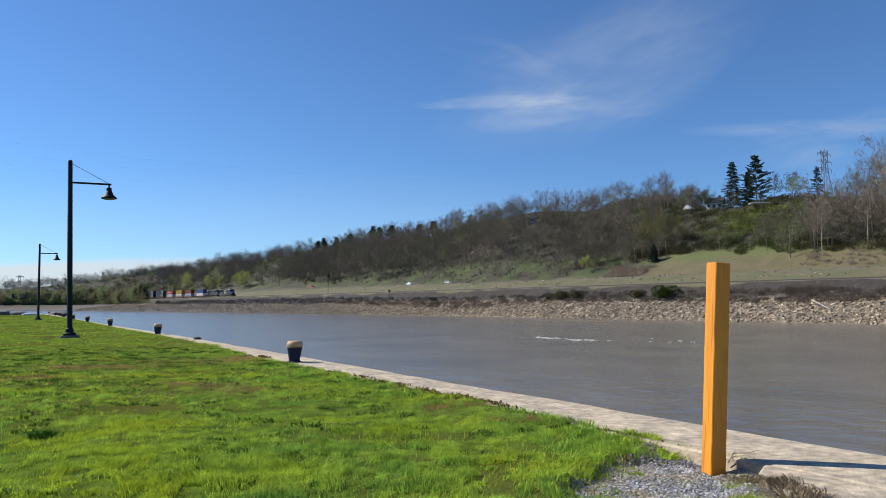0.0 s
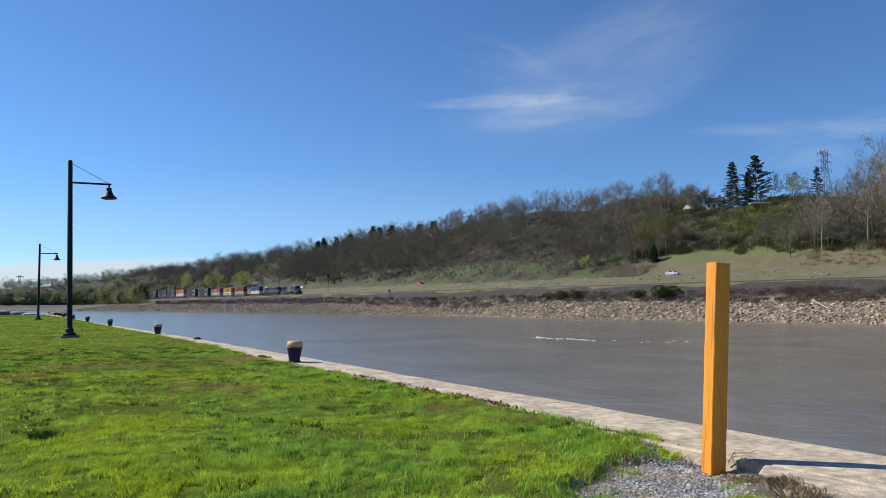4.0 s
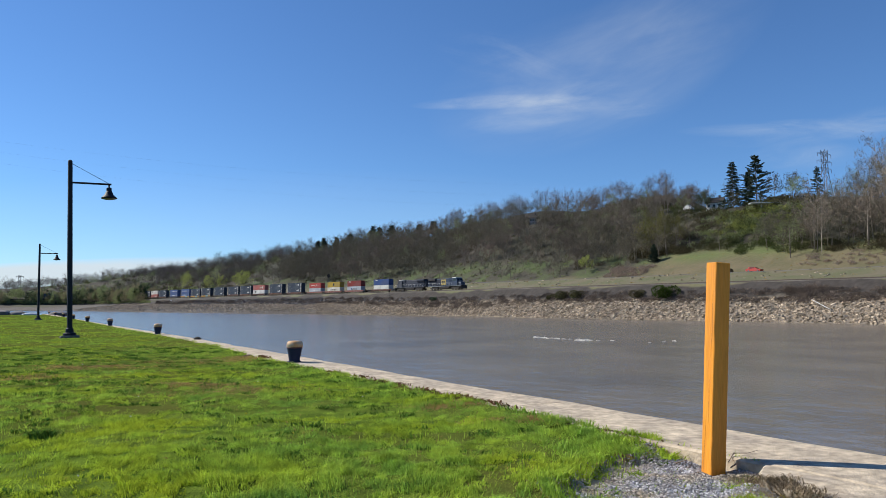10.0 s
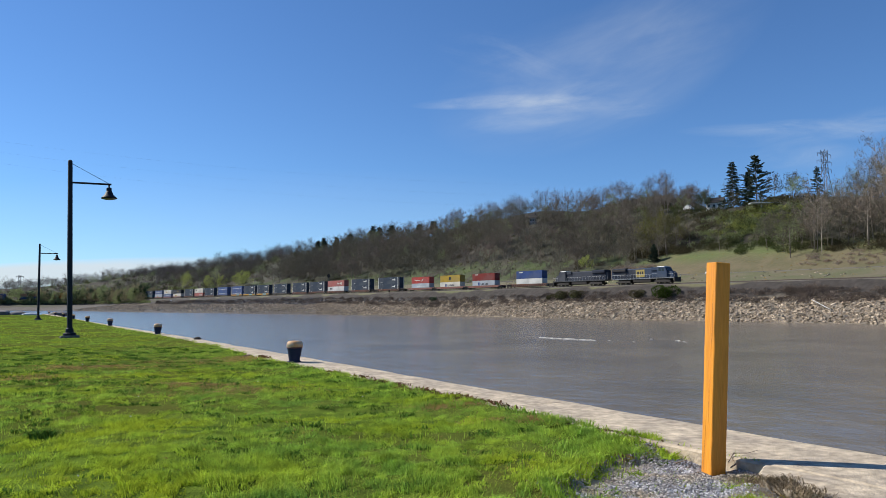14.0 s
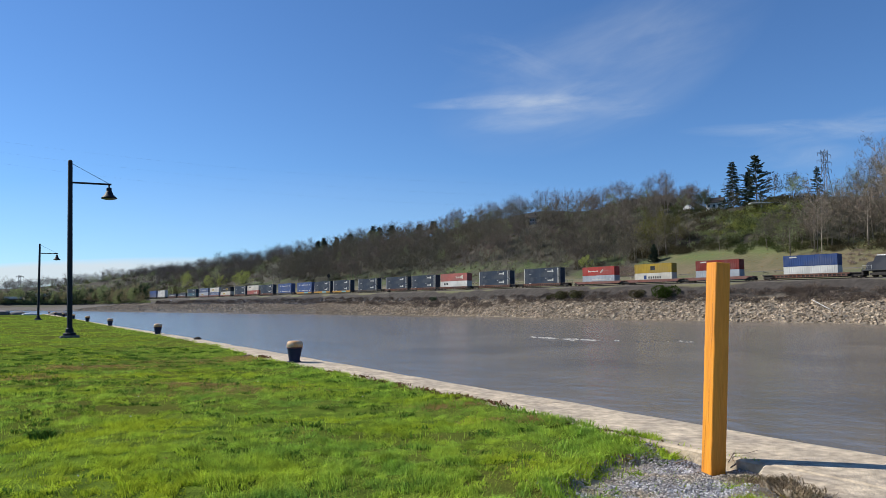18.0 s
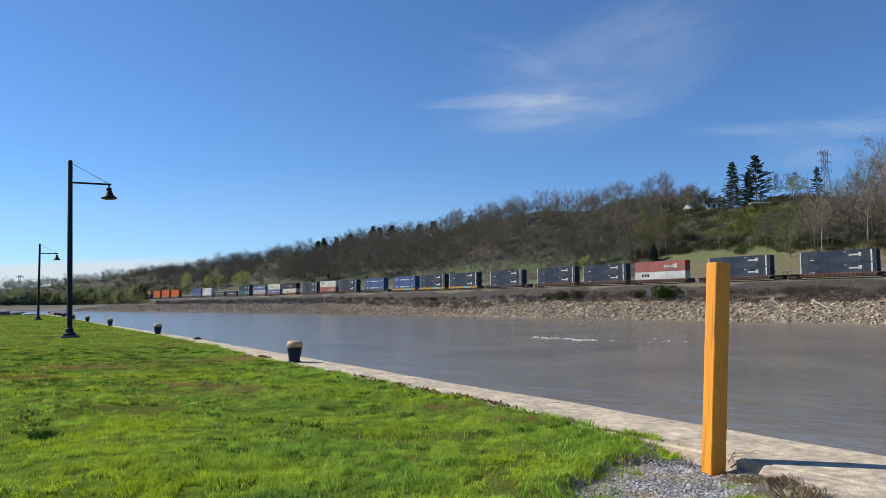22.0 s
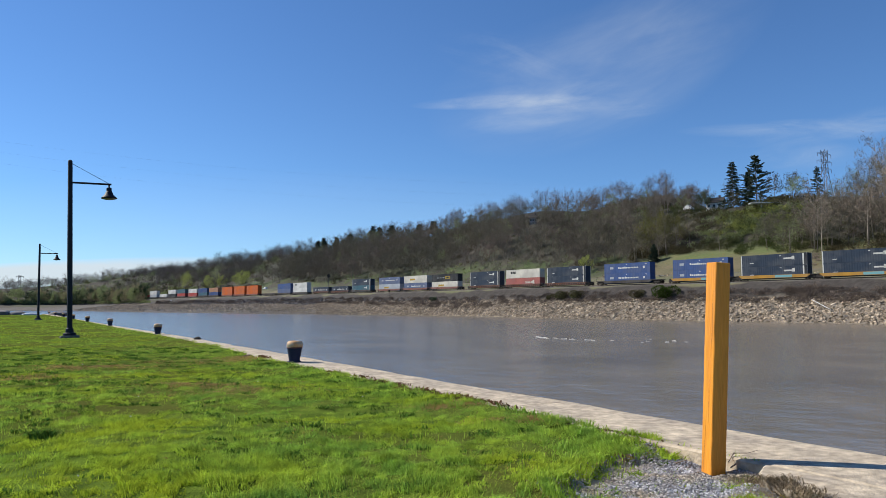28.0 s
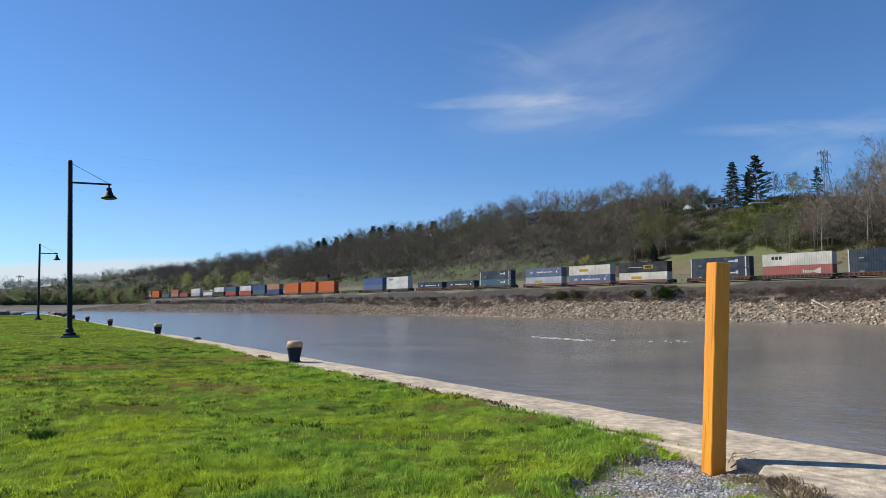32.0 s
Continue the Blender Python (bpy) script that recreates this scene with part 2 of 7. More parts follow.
def ground_material():
    """Far bank: gravel slope, tan field with green patches, brown leaf litter under the woods, by height above the river."""
    m = bpy.data.materials.new("hillside_ground")
    m.use_nodes = True
    nd, ln = m.node_tree.nodes, m.node_tree.links
    b = nd["Principled BSDF"]
    b.inputs["Roughness"].default_value = 0.95
    co = nd.new("ShaderNodeTexCoord")
    sep = nd.new("ShaderNodeSeparateXYZ")
    ln.new(co.outputs["Object"], sep.inputs[0])

    def nz(sc, d=5):
        n_ = nd.new("ShaderNodeTexNoise")
        n_.inputs["Scale"].default_value, n_.inputs["Detail"].default_value = sc, d
        ln.new(co.outputs["Object"], n_.inputs["Vector"])
        return n_.outputs["Fac"]

    def rng(v, lo, hi):
        r = nd.new("ShaderNodeMapRange")
        r.inputs["From Min"].default_value, r.inputs["From Max"].default_value = lo, hi
        ln.new(v, r.inputs["Value"])
        return r.outputs[0]

    def mx(f, a, c):
        k = nd.new("ShaderNodeMix")
        k.data_type = "RGBA"
        ln.new(f, k.inputs["Factor"])
        for i, v in ((6, a), (7, c)):
            if isinstance(v, tuple):
                k.inputs[i].default_value = (*v, 1)
            else:
                ln.new(v, k.inputs[i])
        return k.outputs[2]

    def add(a, v, k):
        n_ = nd.new("ShaderNodeMath")
        n_.operation = "MULTIPLY_ADD"
        ln.new(v, n_.inputs[0])
        n_.inputs[1].default_value = k
        ln.new(a, n_.inputs[2])
        return n_.outputs[0]

    dot = nd.new("ShaderNodeVectorMath")
    dot.operation = "DOT_PRODUCT"
    ln.new(co.outputs["Object"], dot.inputs[0])
    dot.inputs[1].default_value = (0.6122, -0.7907, 0)
    along = add(dot.outputs["Value"], nz(0.03), 60.0)
    hgt = add(sep.outputs[2], nz(0.06), 6.0)
    mud = mx(rng(nz(0.8), 0.35, 0.65), (0.215, 0.180, 0.138), (0.145, 0.122, 0.095))
    silt = mx(rng(nz(0.6), 0.35, 0.65), (0.100, 0.086, 0.071), (0.066, 0.057, 0.048))
    mud = mx(rng(along, -165.0, -235.0), mud, silt)
    slag = mx(rng(nz(0.5), 0.35, 0.65), (0.050, 0.042, 0.036), (0.030, 0.025, 0.021))
    tan = mx(rng(nz(0.16, 8), 0.38, 0.62), (0.134, 0.110, 0.060), (0.098, 0.090, 0.042))
    grn = mx(rng(nz(0.05), 0.4, 0.6), (0.092, 0.116, 0.034), (0.130, 0.128, 0.052))
    litter = mx(rng(nz(0.05, 7), 0.4, 0.62), (0.046, 0.037, 0.028), (0.038, 0.040, 0.021))
    c = mx(rng(hgt, 5.2, 7.2), mud, slag)
    verge = mx(rng(nz(0.12, 7), 0.40, 0.60), (0.135, 0.116, 0.068), (0.100, 0.104, 0.046))
    c = mx(rng(hgt, 10.0, 10.5), c, verge)
    c = mx(rng(hgt, 14.3, 15.0), c, tan)
    c = mx(rng(hgt, 20.0, 24.0), c, grn)
    slope = mx(rng(nz(0.09, 8), 0.40, 0.58), (0.056, 0.078, 0.022), (0.042, 0.038, 0.024))
    dense = mx(rng(nz(0.04, 7), 0.4, 0.6), (0.048, 0.052, 0.023), (0.052, 0.042, 0.030))
    c = mx(rng(along, -128.0, -150.0), c, mx(rng(hgt, 14.6, 16.4), c, slope))
    c = mx(rng(hgt, 24.0, 28.0), c, litter)
    c = mx(rng(along, -500.0, -545.0), c, mx(rng(hgt, 8.0, 8.8), c, dense))
    c = mx(rng(along, -690.0, -730.0), c, mx(rng(hgt, 3.2, 4.2), c, dense))
    ln.new(c, b.inputs["Base Color"])
    bp = nd.new("ShaderNodeBump")
    bp.inputs["Strength"].default_value, bp.inputs["Distance"].default_value = 1.0, 0.3
    ln.new(nz(0.8, 8), bp.inputs["Height"])
    ln.new(bp.outputs[0], b.inputs["Normal"])
    return m


def water_material():
    m = bpy.data.materials.new("muddy_river_water")
    m.use_nodes = True
    nd, ln = m.node_tree.nodes, m.node_tree.links
    b = nd["Principled BSDF"]
    b.inputs["Roughness"].default_value, b.inputs["IOR"].default_value = 0.20, 1.42
    co = nd.new("ShaderNodeTexCoord")

    def nz(sc, d, stretch, rot=0.0):
        mp = nd.new("ShaderNodeMapping")
        mp.inputs["Scale"].default_value = stretch
        mp.inputs["Rotation"].default_value = (0, 0, rot)
        ln.new(co.outputs["Object"], mp.inputs[0])
        n_ = nd.new("ShaderNodeTexNoise")
        n_.inputs["Scale"].default_value, n_.inputs["Detail"].default_value = sc, d
        ln.new(mp.outputs[0], n_.inputs["Vector"])
        return n_.outputs["Fac"]

    mxc = nd.new("ShaderNodeMix")
    mxc.data_type = "RGBA"
    r = nd.new("ShaderNodeMapRange")
    r.inputs["From Min"].default_value, r.inputs["From Max"].default_value = 0.35, 0.65
    ln.new(nz(0.16, 5, (0.9, 0.8, 1), 0.9), r.inputs["Value"])
    ln.new(r.outputs[0], mxc.inputs["Factor"])
    mxc.inputs[6].default_value = (0.194, 0.168, 0.130, 1)
    mxc.inputs[7].default_value = (0.132, 0.115, 0.091, 1)
    ln.new(mxc.outputs[2], b.inputs["Base Color"])
    bp = nd.new("ShaderNodeBump")
    bp.inputs["Strength"].default_value, bp.inputs["Distance"].default_value = 1.0, 0.046
    ln.new(nz(1.0, 5, (1.0, 1.0, 1), 0.5), bp.inputs["Height"])
    bp2 = nd.new("ShaderNodeBump")
    bp2.inputs["Strength"].default_value, bp2.inputs["Distance"].default_value = 0.4, 0.006
    ln.new(nz(1.5, 4, (1.5, 0.7, 1), 0.0), bp2.inputs["Height"])
    ln.new(bp.outputs[0], bp2.inputs["Normal"])
    bp3 = nd.new("ShaderNodeBump")
    bp3.inputs["Strength"].default_value, bp3.inputs["Distance"].default_value = 0.8, 0.09
    ln.new(nz(0.33, 3, (1.2, 0.8, 1), 0.3), bp3.inputs["Height"])
    ln.new(bp2.outputs[0], bp3.inputs["Normal"])
    ln.new(bp3.outputs[0], b.inputs["Normal"])
    return m


M["hill"] = ground_material()
M["water"] = water_material()


# ---- mesh helpers ----
def mesh_of(bm, name, material):
    me = bpy.data.meshes.new(name)
    bm.normal_update()
    bm.to_mesh(me)
    bm.free()
    for m in (material if isinstance(material, (list, tuple)) else [material]):
        me.materials.append(m)
    return me


def part(name, bm, material, parent=None, label=""):
    """Links a bmesh (or a mesh) as one mesh object under a thing or under a part."""
    me = bm if isinstance(bm, bpy.types.Mesh) else mesh_of(bm, name, material)
    ob = new(name, me)
    ob.parent = parent
    return tagged(ob, label)


def empty(name, m=None):
    ob = new(name)
    ob.empty_display_size = 0.3
    if m is not None:
        ob.matrix_world = m
    return ob


def tri_mesh(name, V, T, material, flat=False):
    """A large mesh of triangles from arrays."""
    V, T = np.asarray(V, np.float32), np.asarray(T, np.int32)
    me = bpy.data.meshes.new(name)
    me.vertices.add(len(V))
    me.vertices.foreach_set("co", V.ravel())
    me.loops.add(T.size)
    me.loops.foreach_set("vertex_index", T.ravel())
    me.polygons.add(len(T))
    me.polygons.foreach_set("loop_start", np.arange(0, T.size, 3, dtype=np.int32))
    me.update(calc_edges=True)
    if flat:
        me.shade_flat()
    me.materials.append(material)
    return me


def box(bm, x0, x1, y0, y1, z0, z1, bevel=0.0, taper=0.0, m=None):
    """An axis-aligned block; taper shrinks its top; m turns it."""
    cx, cy = (x0 + x1) / 2, (y0 + y1) / 2
    vs = []
    for z, k in ((z0, 1.0), (z1, 1.0 - taper)):
        for x, y in ((x0, y0), (x1, y0), (x1, y1), (x0, y1)):
            p = Vector((cx + (x - cx) * k, cy + (y - cy) * k, z))
            vs.append(bm.verts.new(m @ p if m is not None else p))
    fs = [bm.faces.new([vs[i] for i in f]) for f in ((3, 2, 1, 0), (4, 5, 6, 7), (0, 1, 5, 4), (1, 2, 6, 5), (2, 3, 7, 6), (3, 0, 4, 7))]
    if bevel:
        edges = list({e for f in fs for e in f.edges})
        bmesh.ops.bevel(bm, geom=edges, offset=bevel, segments=1, affect="EDGES", profile=0.5)
    return fs


def prism(bm, profile, length, axis="x", at=0.0):
    """A closed outline of (a, b) drawn along one axis."""
    def place(t, a, b):
        return {"x": (t, a, b), "y": (a, t, b), "z": (a, b, t)}[axis]
    lo = [bm.verts.new(place(at, a, b)) for a, b in profile]
    hi = [bm.verts.new(place(at + length, a, b)) for a, b in profile]
    n_ = len(profile)
    for i in range(n_):
        bm.faces.new((lo[i], lo[(i + 1) % n_], hi[(i + 1) % n_], hi[i]))
    bm.faces.new(lo[::-1])
    bm.faces.new(hi)


def lathe(bm, rings, seg=16, m=None, squash=1.0):
    """Rings of (radius, z) turned round z, closed at both ends."""
    prev = None
    for r, z in rings:
        ring = [Vector((r * math.cos(2 * math.pi * i / seg), squash * r * math.sin(2 * math.pi * i / seg), z)) for i in range(seg)]
        ring = [bm.verts.new(m @ p if m is not None else p) for p in ring]
        if prev:
            for i in range(seg):
                bm.faces.new((prev[i], prev[(i + 1) % seg], ring[(i + 1) % seg], ring[i]))
        else:
            bm.faces.new(ring[::-1])
        prev = ring
    bm.faces.new(prev)


def tube(bm, a, b, r0, r1=None, seg=6):
    """A straight tapered rod from a to b."""
    a, b = Vector(a), Vector(b)
    q = (b - a).to_track_quat("Z", "Y").to_matrix().to_4x4()
    lathe(bm, [(r0, 0), (r1 or r0, (b - a).length)], seg, Matrix.Translation(a) @ q)


def smooth(bm):
    for f in bm.faces:
        f.smooth = True


# ---- the plan: s runs along the railway, q across the river from the lamp-lit quay ----
TH = radians(52.25)
NQ = np.array([math.sin(TH), math.cos(TH)])
US = np.array([math.cos(TH), -math.sin(TH)])
RAIL_Q, RAIL_Z, WATER_Z = 166.8, 7.83, -2.0


def sstep(a, b, x):
    t = np.clip((np.asarray(x, float) - a) / (b - a), 0, 1)
    return t * t * (3 - 2 * t)


def bend(s):
    """The gentle curve of railway, road and bank upstream."""
    d = np.maximum(0.0, -320 - np.asarray(s, float))
    return np.where(d < 500, 9e-5 * d * d, 22.5 + 0.09 * (d - 500))


def bend_bank(s):
    """The sharper bend of the river bank further up."""
    d = np.maximum(0.0, -690 - np.asarray(s, float))
    return np.where(d < 130, 5.5e-3 * d * d, 92.95 + 1.43 * (d - 130))


def place(s, q):
    """x, y of a place in the plan."""
    s, q = np.asarray(s, float), np.asarray(q, float)
    qq = q - bend(s) - bend_bank(s) * (1 - sstep(172, 300, q))
    return np.stack([US[0] * s + NQ[0] * qq, US[1] * s + NQ[1] * qq], -1)


def road_z(s):
    return 11.8 + np.clip((-220 - np.asarray(s, float)) * 0.008, 0, 2.0) - 11 * sstep(-820, -960, s)


def ridge_z(s):
    s = np.asarray(s, float)
    z = 57 + 7 * np.sin(s / 61.0) * 0.35
    z = z - 13.5 * sstep(-215, -175, s)
    return z - 7 * sstep(-535, -625, s) - 20 * sstep(-850, -1500, s)


PROFILE_Q = np.array([120, 138, 147, 157.5, 162.6, 163.4, 172, 176, 190, 198, 201, 211, 216, 240, 266, 310, 420, 900, 3200], float)


def shore_shift(s):
    """How far the water's edge lies from the plan's straight bank: a widening mud flat upstream."""
    return 5.0 * sstep(-110, -200, s) - 24.0 * sstep(-240, -340, s) - 18.0 * sstep(-340, -460, s) + 1.5 * np.sin(np.asarray(s, float) / 17.0)


def terrain_z(s, q):
    s, q = np.broadcast_arrays(np.asarray(s, float), np.asarray(q, float))
    rz, hz = road_z(s), ridge_z(s)
    shore = shore_shift(s)
    field = 23.5 + 2.5 * sstep(-180, -260, s)
    mid = field + (hz - field) * (0.45 + 0.50 * sstep(-225, -178, s))
    prof = [-7 + 0 * s, -5 + 0 * s, -2 + 0 * s, 3.2 + 0 * s, 6.9 + 0 * s, 7.35 + 0 * s, 7.4 + 0 * s, 7.2 + 0 * s, rz - 2.2, rz - 0.25, rz - 0.05, rz - 0.05, rz + 0.3, field, mid, hz, hz - 12, hz - 20, -10 + 0 * s]
    qs = [PROFILE_Q[0] + np.minimum(shore, 0), PROFILE_Q[1] + shore, PROFILE_Q[2] + shore, PROFILE_Q[3] + np.maximum(0.3 * shore, 0)] + [v + 0 * s for v in PROFILE_Q[4:]]
    z = np.full(s.shape, -7.0)
    for i in range(len(prof) - 1):
        t = np.clip((q - qs[i]) / np.maximum(qs[i + 1] - qs[i], 0.01), 0, 1)
        inside = (q >= qs[i]) & (q <= qs[i + 1])
        z = np.where(inside, prof[i] + (prof[i + 1] - prof[i]) * t, z)
    z = np.where(q > qs[-1], prof[-1], z)
    rough = sstep(214, 260, q)
    z = z - 9 * sstep(-820, -980, s) * sstep(204, 232, q) * (1 - sstep(286, 312, q))
    return z + rough * (1.6 * np.sin(s / 23.0 + q / 19.0) + 1.1 * np.sin(s / 11.3 - q / 14.0))


def grid_sheet(name, S, Q, zf, material):
    ss, qq = np.meshgrid(S, Q, indexing="ij")
    xy = place(ss, qq)
    V = np.concatenate([xy, zf(ss, qq)[..., None]], -1).reshape(-1, 3)
    a = np.arange(len(S) - 1)[:, None] * len(Q) + np.arange(len(Q) - 1)[None]
    a = a.ravel()
    T = np.concatenate([np.stack([a, a + len(Q), a + len(Q) + 1], -1), np.stack([a, a + len(Q) + 1, a + 1], -1)])
    me = tri_mesh(name, V, T, material)
    return new(name, me)


S_LINE = np.concatenate([np.arange(-3000, -1300, 60), np.arange(-1300, -720, 20), np.arange(-720, 320, 5.0), np.arange(320, 1300, 60)])
Q_LINE = np.unique(np.concatenate([PROFILE_Q, np.arange(74, 138, 4.0), np.arange(138, 164, 1.5), np.arange(172, 216, 3), np.arange(216, 330, 5), np.arange(330, 900, 60), np.arange(900, 3200, 300)]))
tagged(grid_sheet("ground", S_LINE, Q_LINE, terrain_z, M["hill"]), "far river bank rising to a wooded hillside", "ground", kind="structure")

# ---- the river: one opaque muddy sheet that drifts downstream ----
bm = bmesh.new()
box(bm, -3000, 3000, -1700, 1500, -0.4, 0)
river = tagged(part("water", bm, M["water"]), "muddy grey-brown river with small ripples", "river", kind="structure")
FLOW = Vector((US[0], US[1], 0))

# ---- near bank: lawn behind a straight concrete quay ----
# quay edge: x = 8.1 - 0.62 y
QL = math.hypot(1, 0.62)
QD = Vector((-0.62 / QL, 1 / QL, 0))            # along the quay, upstream
QN = Vector((1 / QL, 0.62 / QL, 0))             # towards the river
Q0 = Vector((8.1, 0, 0))
CAP = 1.22                                      # width of the concrete strip


def quay(t, w, z=0.0):
    """A place t metres along the quay edge (upstream) and w metres inland from it."""
    p = Q0 + QD * t - QN * w
    return Vector((p.x, p.y, z))


def to_quay(x, y):
    dx, dy = np.asarray(x) - Q0.x, np.asarray(y)
    return dx * QD.x + dy * QD.y, -(dx * QN.x + dy * QN.y)


def gravel_mask(x, y):
    """1 inside the bare gravel patch round the post."""
    x, y = np.asarray(x, float), np.asarray(y, float)
    dx, dy = x - 1.90, y - 5.98
    a, b = dx * 0.62 + dy * 0.78, dx * 0.78 - dy * 0.62
    d = np.sqrt((a / 1.38) ** 2 + (b / 0.80) ** 2) + 0.13 * np.sin(a * 9 + 1) + 0.1 * np.sin(b * 13 + a * 4)
    side = x * 0.7851 + y * -0.6193 - -2.8215 + 0.05 * np.sin(x * 11 + y * 7) + 0.04 * np.sin(x * 23 - y * 9)
    return (1 - sstep(0.72, 1.12, d)) * sstep(-0.10, 0.12, side)


def value_noise(x, y, seed=0.0):
    """Smooth random hills of unit spacing, 0 to 1."""
    i, j = np.floor(x), np.floor(y)
    u, v = x - i, y - j
    u, v = u * u * (3 - 2 * u), v * v * (3 - 2 * v)

    def at(a, b):
        h = np.sin(a * 127.1 + b * 311.7 + seed) * 43758.5453
        return h - np.floor(h)

    return (at(i, j) * (1 - u) + at(i + 1, j) * u) * (1 - v) + (at(i, j + 1) * (1 - u) + at(i + 1, j + 1) * u) * v


def lawn_z(x, y):
    x, y = np.asarray(x, float), np.asarray(y, float)
    z = -0.065 + 0.026 * np.sin(x * 1.3 + y * 0.7) * np.sin(y * 0.9 - x * 0.35) + 0.062 * value_noise(x * 2.3 + 5, y * 2.3, 2.0) ** 2 + 0.022 * value_noise(x * 5.3, y * 5.3 + 9, 8.0)
    return z - 0.09 * gravel_mask(x, y)


def lawn_edge(t):
    """How far from the quay's edge the grass begins: it creeps over the concrete further upstream."""
    t = np.asarray(t, float)
    return CAP - 0.12 - 0.48 * sstep(22, 29, t) + 0.2 * sstep(41, 50, t) + 0.10 * np.sin(t * 2.3) * np.sin(t * 0.9 + 1) + 0.05 * np.sin(t * 7.1)


wl_ = np.unique(np.concatenate([np.arange(CAP - 0.04, 10, 0.14), np.arange(10, 14, 0.5), np.arange(14, 60, 2.0), np.array([80, 120, 250, 500, 1000])]))
tl_ = np.unique(np.concatenate([np.array([-900, -400, -150, -60, -30]), np.arange(-20, 0, 0.5), np.arange(0, 22, 0.14), np.arange(22, 60, 1.0), np.arange(60, 150, 5.0)]))
tt, ww = np.meshgrid(tl_, wl_, indexing="ij")
lx = Q0.x + QD.x * tt - QN.x * ww
ly = Q0.y + QD.y * tt - QN.y * ww
V = np.stack([lx, ly, lawn_z(lx, ly) - 0.05 * sstep(0.95, 0.55, np.hypot(lx - 2.25, ly - 6.2))], -1).reshape(-1, 3)
a = (np.arange(len(tl_) - 1)[:, None] * len(wl_) + np.arange(len(wl_) - 1)[None]).ravel()
T = np.concatenate([np.stack([a, a + len(wl_), a + len(wl_) + 1], -1), np.stack([a, a + len(wl_) + 1, a + 1], -1)])
tagged(new("lawn", tri_mesh("lawn", V, T, M["soil"])), "green spring lawn behind the quay", "lawn", kind="structure")

# sod that has crept over the concrete upstream
tf_, wf_ = np.arange(10.5, 112, 0.3), np.linspace(0, 1, 9)
tt, ww = np.meshgrid(tf_, wf_, indexing="ij")
ww = (lawn_edge(tt) + 0.04) * (1 - ww) + (CAP + 0.9) * ww
lx, ly = Q0.x + QD.x * tt - QN.x * ww, QD.y * tt - QN.y * ww
inner = sstep(CAP, CAP + 0.85, ww)
V = np.stack([lx, ly, (0.020 - 0.03 * sstep(0.12, 0.0, ww - lawn_edge(tt) - 0.02)) * (1 - inner) + (lawn_z(lx, ly) - 0.01) * inner], -1).reshape(-1, 3)
a = (np.arange(len(tf_) - 1)[:, None] * 9 + np.arange(8)[None]).ravel()
T = np.concatenate([np.stack([a, a + 9, a + 10], -1), np.stack([a, a + 10, a + 1], -1)])
tagged(new("lawn_fringe", tri_mesh("lawn_fringe", V, T, M["soil"])), "green sod creeping over the quay concrete", "lawn", kind="structure")

# quay wall in cast sections with open joints and a worn, chipped outer edge
quay_wall = tagged(empty("quay_wall"), "worn pale concrete quay along the river", "quay", kind="structure")
rng = random.Random(4)
t0 = -60.0
while t0 < 150:
    t1 = t0 + 9.0
    step = 0.45 if -15 < t0 < 40 else 3.0
    n_ = int(round((t1 - t0 - 0.02) / step))
    bm = bmesh.new()
    cols = []
    for i in range(n_ + 1):
        t = t0 + (t1 - t0 - 0.02) * i / n_
        j = 0.09 * noise.noise(Vector((t * 0.9, 3.3, 0))) + 0.035 * noise.noise(Vector((t * 3.1, 9.1, 0)))
        j += float(-0.07 * sstep(15, 12, t) + 0.015 * max(0.0, t - 36))
        k = 0.05 * noise.noise(Vector((t * 0.7, 17.3, 0)))
        zc = 0.012 * noise.noise(Vector((t * 0.6, 5.0, 0)))
        cols.append([bm.verts.new(quay(t, w, z)) for w, z in ((CAP + k, -0.5), (CAP + k, -0.02 + zc), (CAP - 0.03 + k, zc), (CAP * 0.5, 0.008 + zc), (0.06 + j, zc), (0.0 + j, -0.05), (0.03 + max(0.0, j), -5.0))])
    for i in range(n_):
        for r in range(6):
            bm.faces.new((cols[i][r], cols[i + 1][r], cols[i + 1][r + 1], cols[i][r + 1]))
    for c in (cols[0], cols[-1]):
        bm.faces.new(c)
    bmesh.ops.recalc_face_normals(bm, faces=bm.faces)
    part("quay_section", bm, M["concrete"], quay_wall)
    t0 = t1

# apron slab beside the post
bm = bmesh.new()
outline = [(2.86, 6.30), (2.66, 5.98), (2.50, 5.62), (2.58, 5.32), (2.78, 5.05), (2.95, 4.4), (3.2, 3.2), (6.1, 1.0)]
outline += [tuple(quay(to_quay(6.1, 1.0)[0], CAP - 0.03).xy), tuple(quay(to_quay(2.86, 6.30)[0], CAP - 0.03).xy)]
lo = [bm.verts.new((x, y, -0.3)) for x, y in outline]
md = [bm.verts.new((x, y, -0.02)) for x, y in outline]
hi = [bm.verts.new((x + (4.0 - x) * 0.012, y + (4.2 - y) * 0.004, -0.006)) for x, y in outline]
for A, B in ((lo, md), (md, hi)):
    for i in range(len(A)):
        bm.faces.new((A[i], A[(i + 1) % len(A)], B[(i + 1) % len(A)], B[i]))
bm.faces.new(hi)
bm.faces.new(lo[::-1])
bmesh.ops.recalc_face_normals(bm, faces=bm.faces)
tagged(part("concrete_apron", bm, M["concrete"]), "worn concrete slab beside the orange post", "slab", kind="structure")

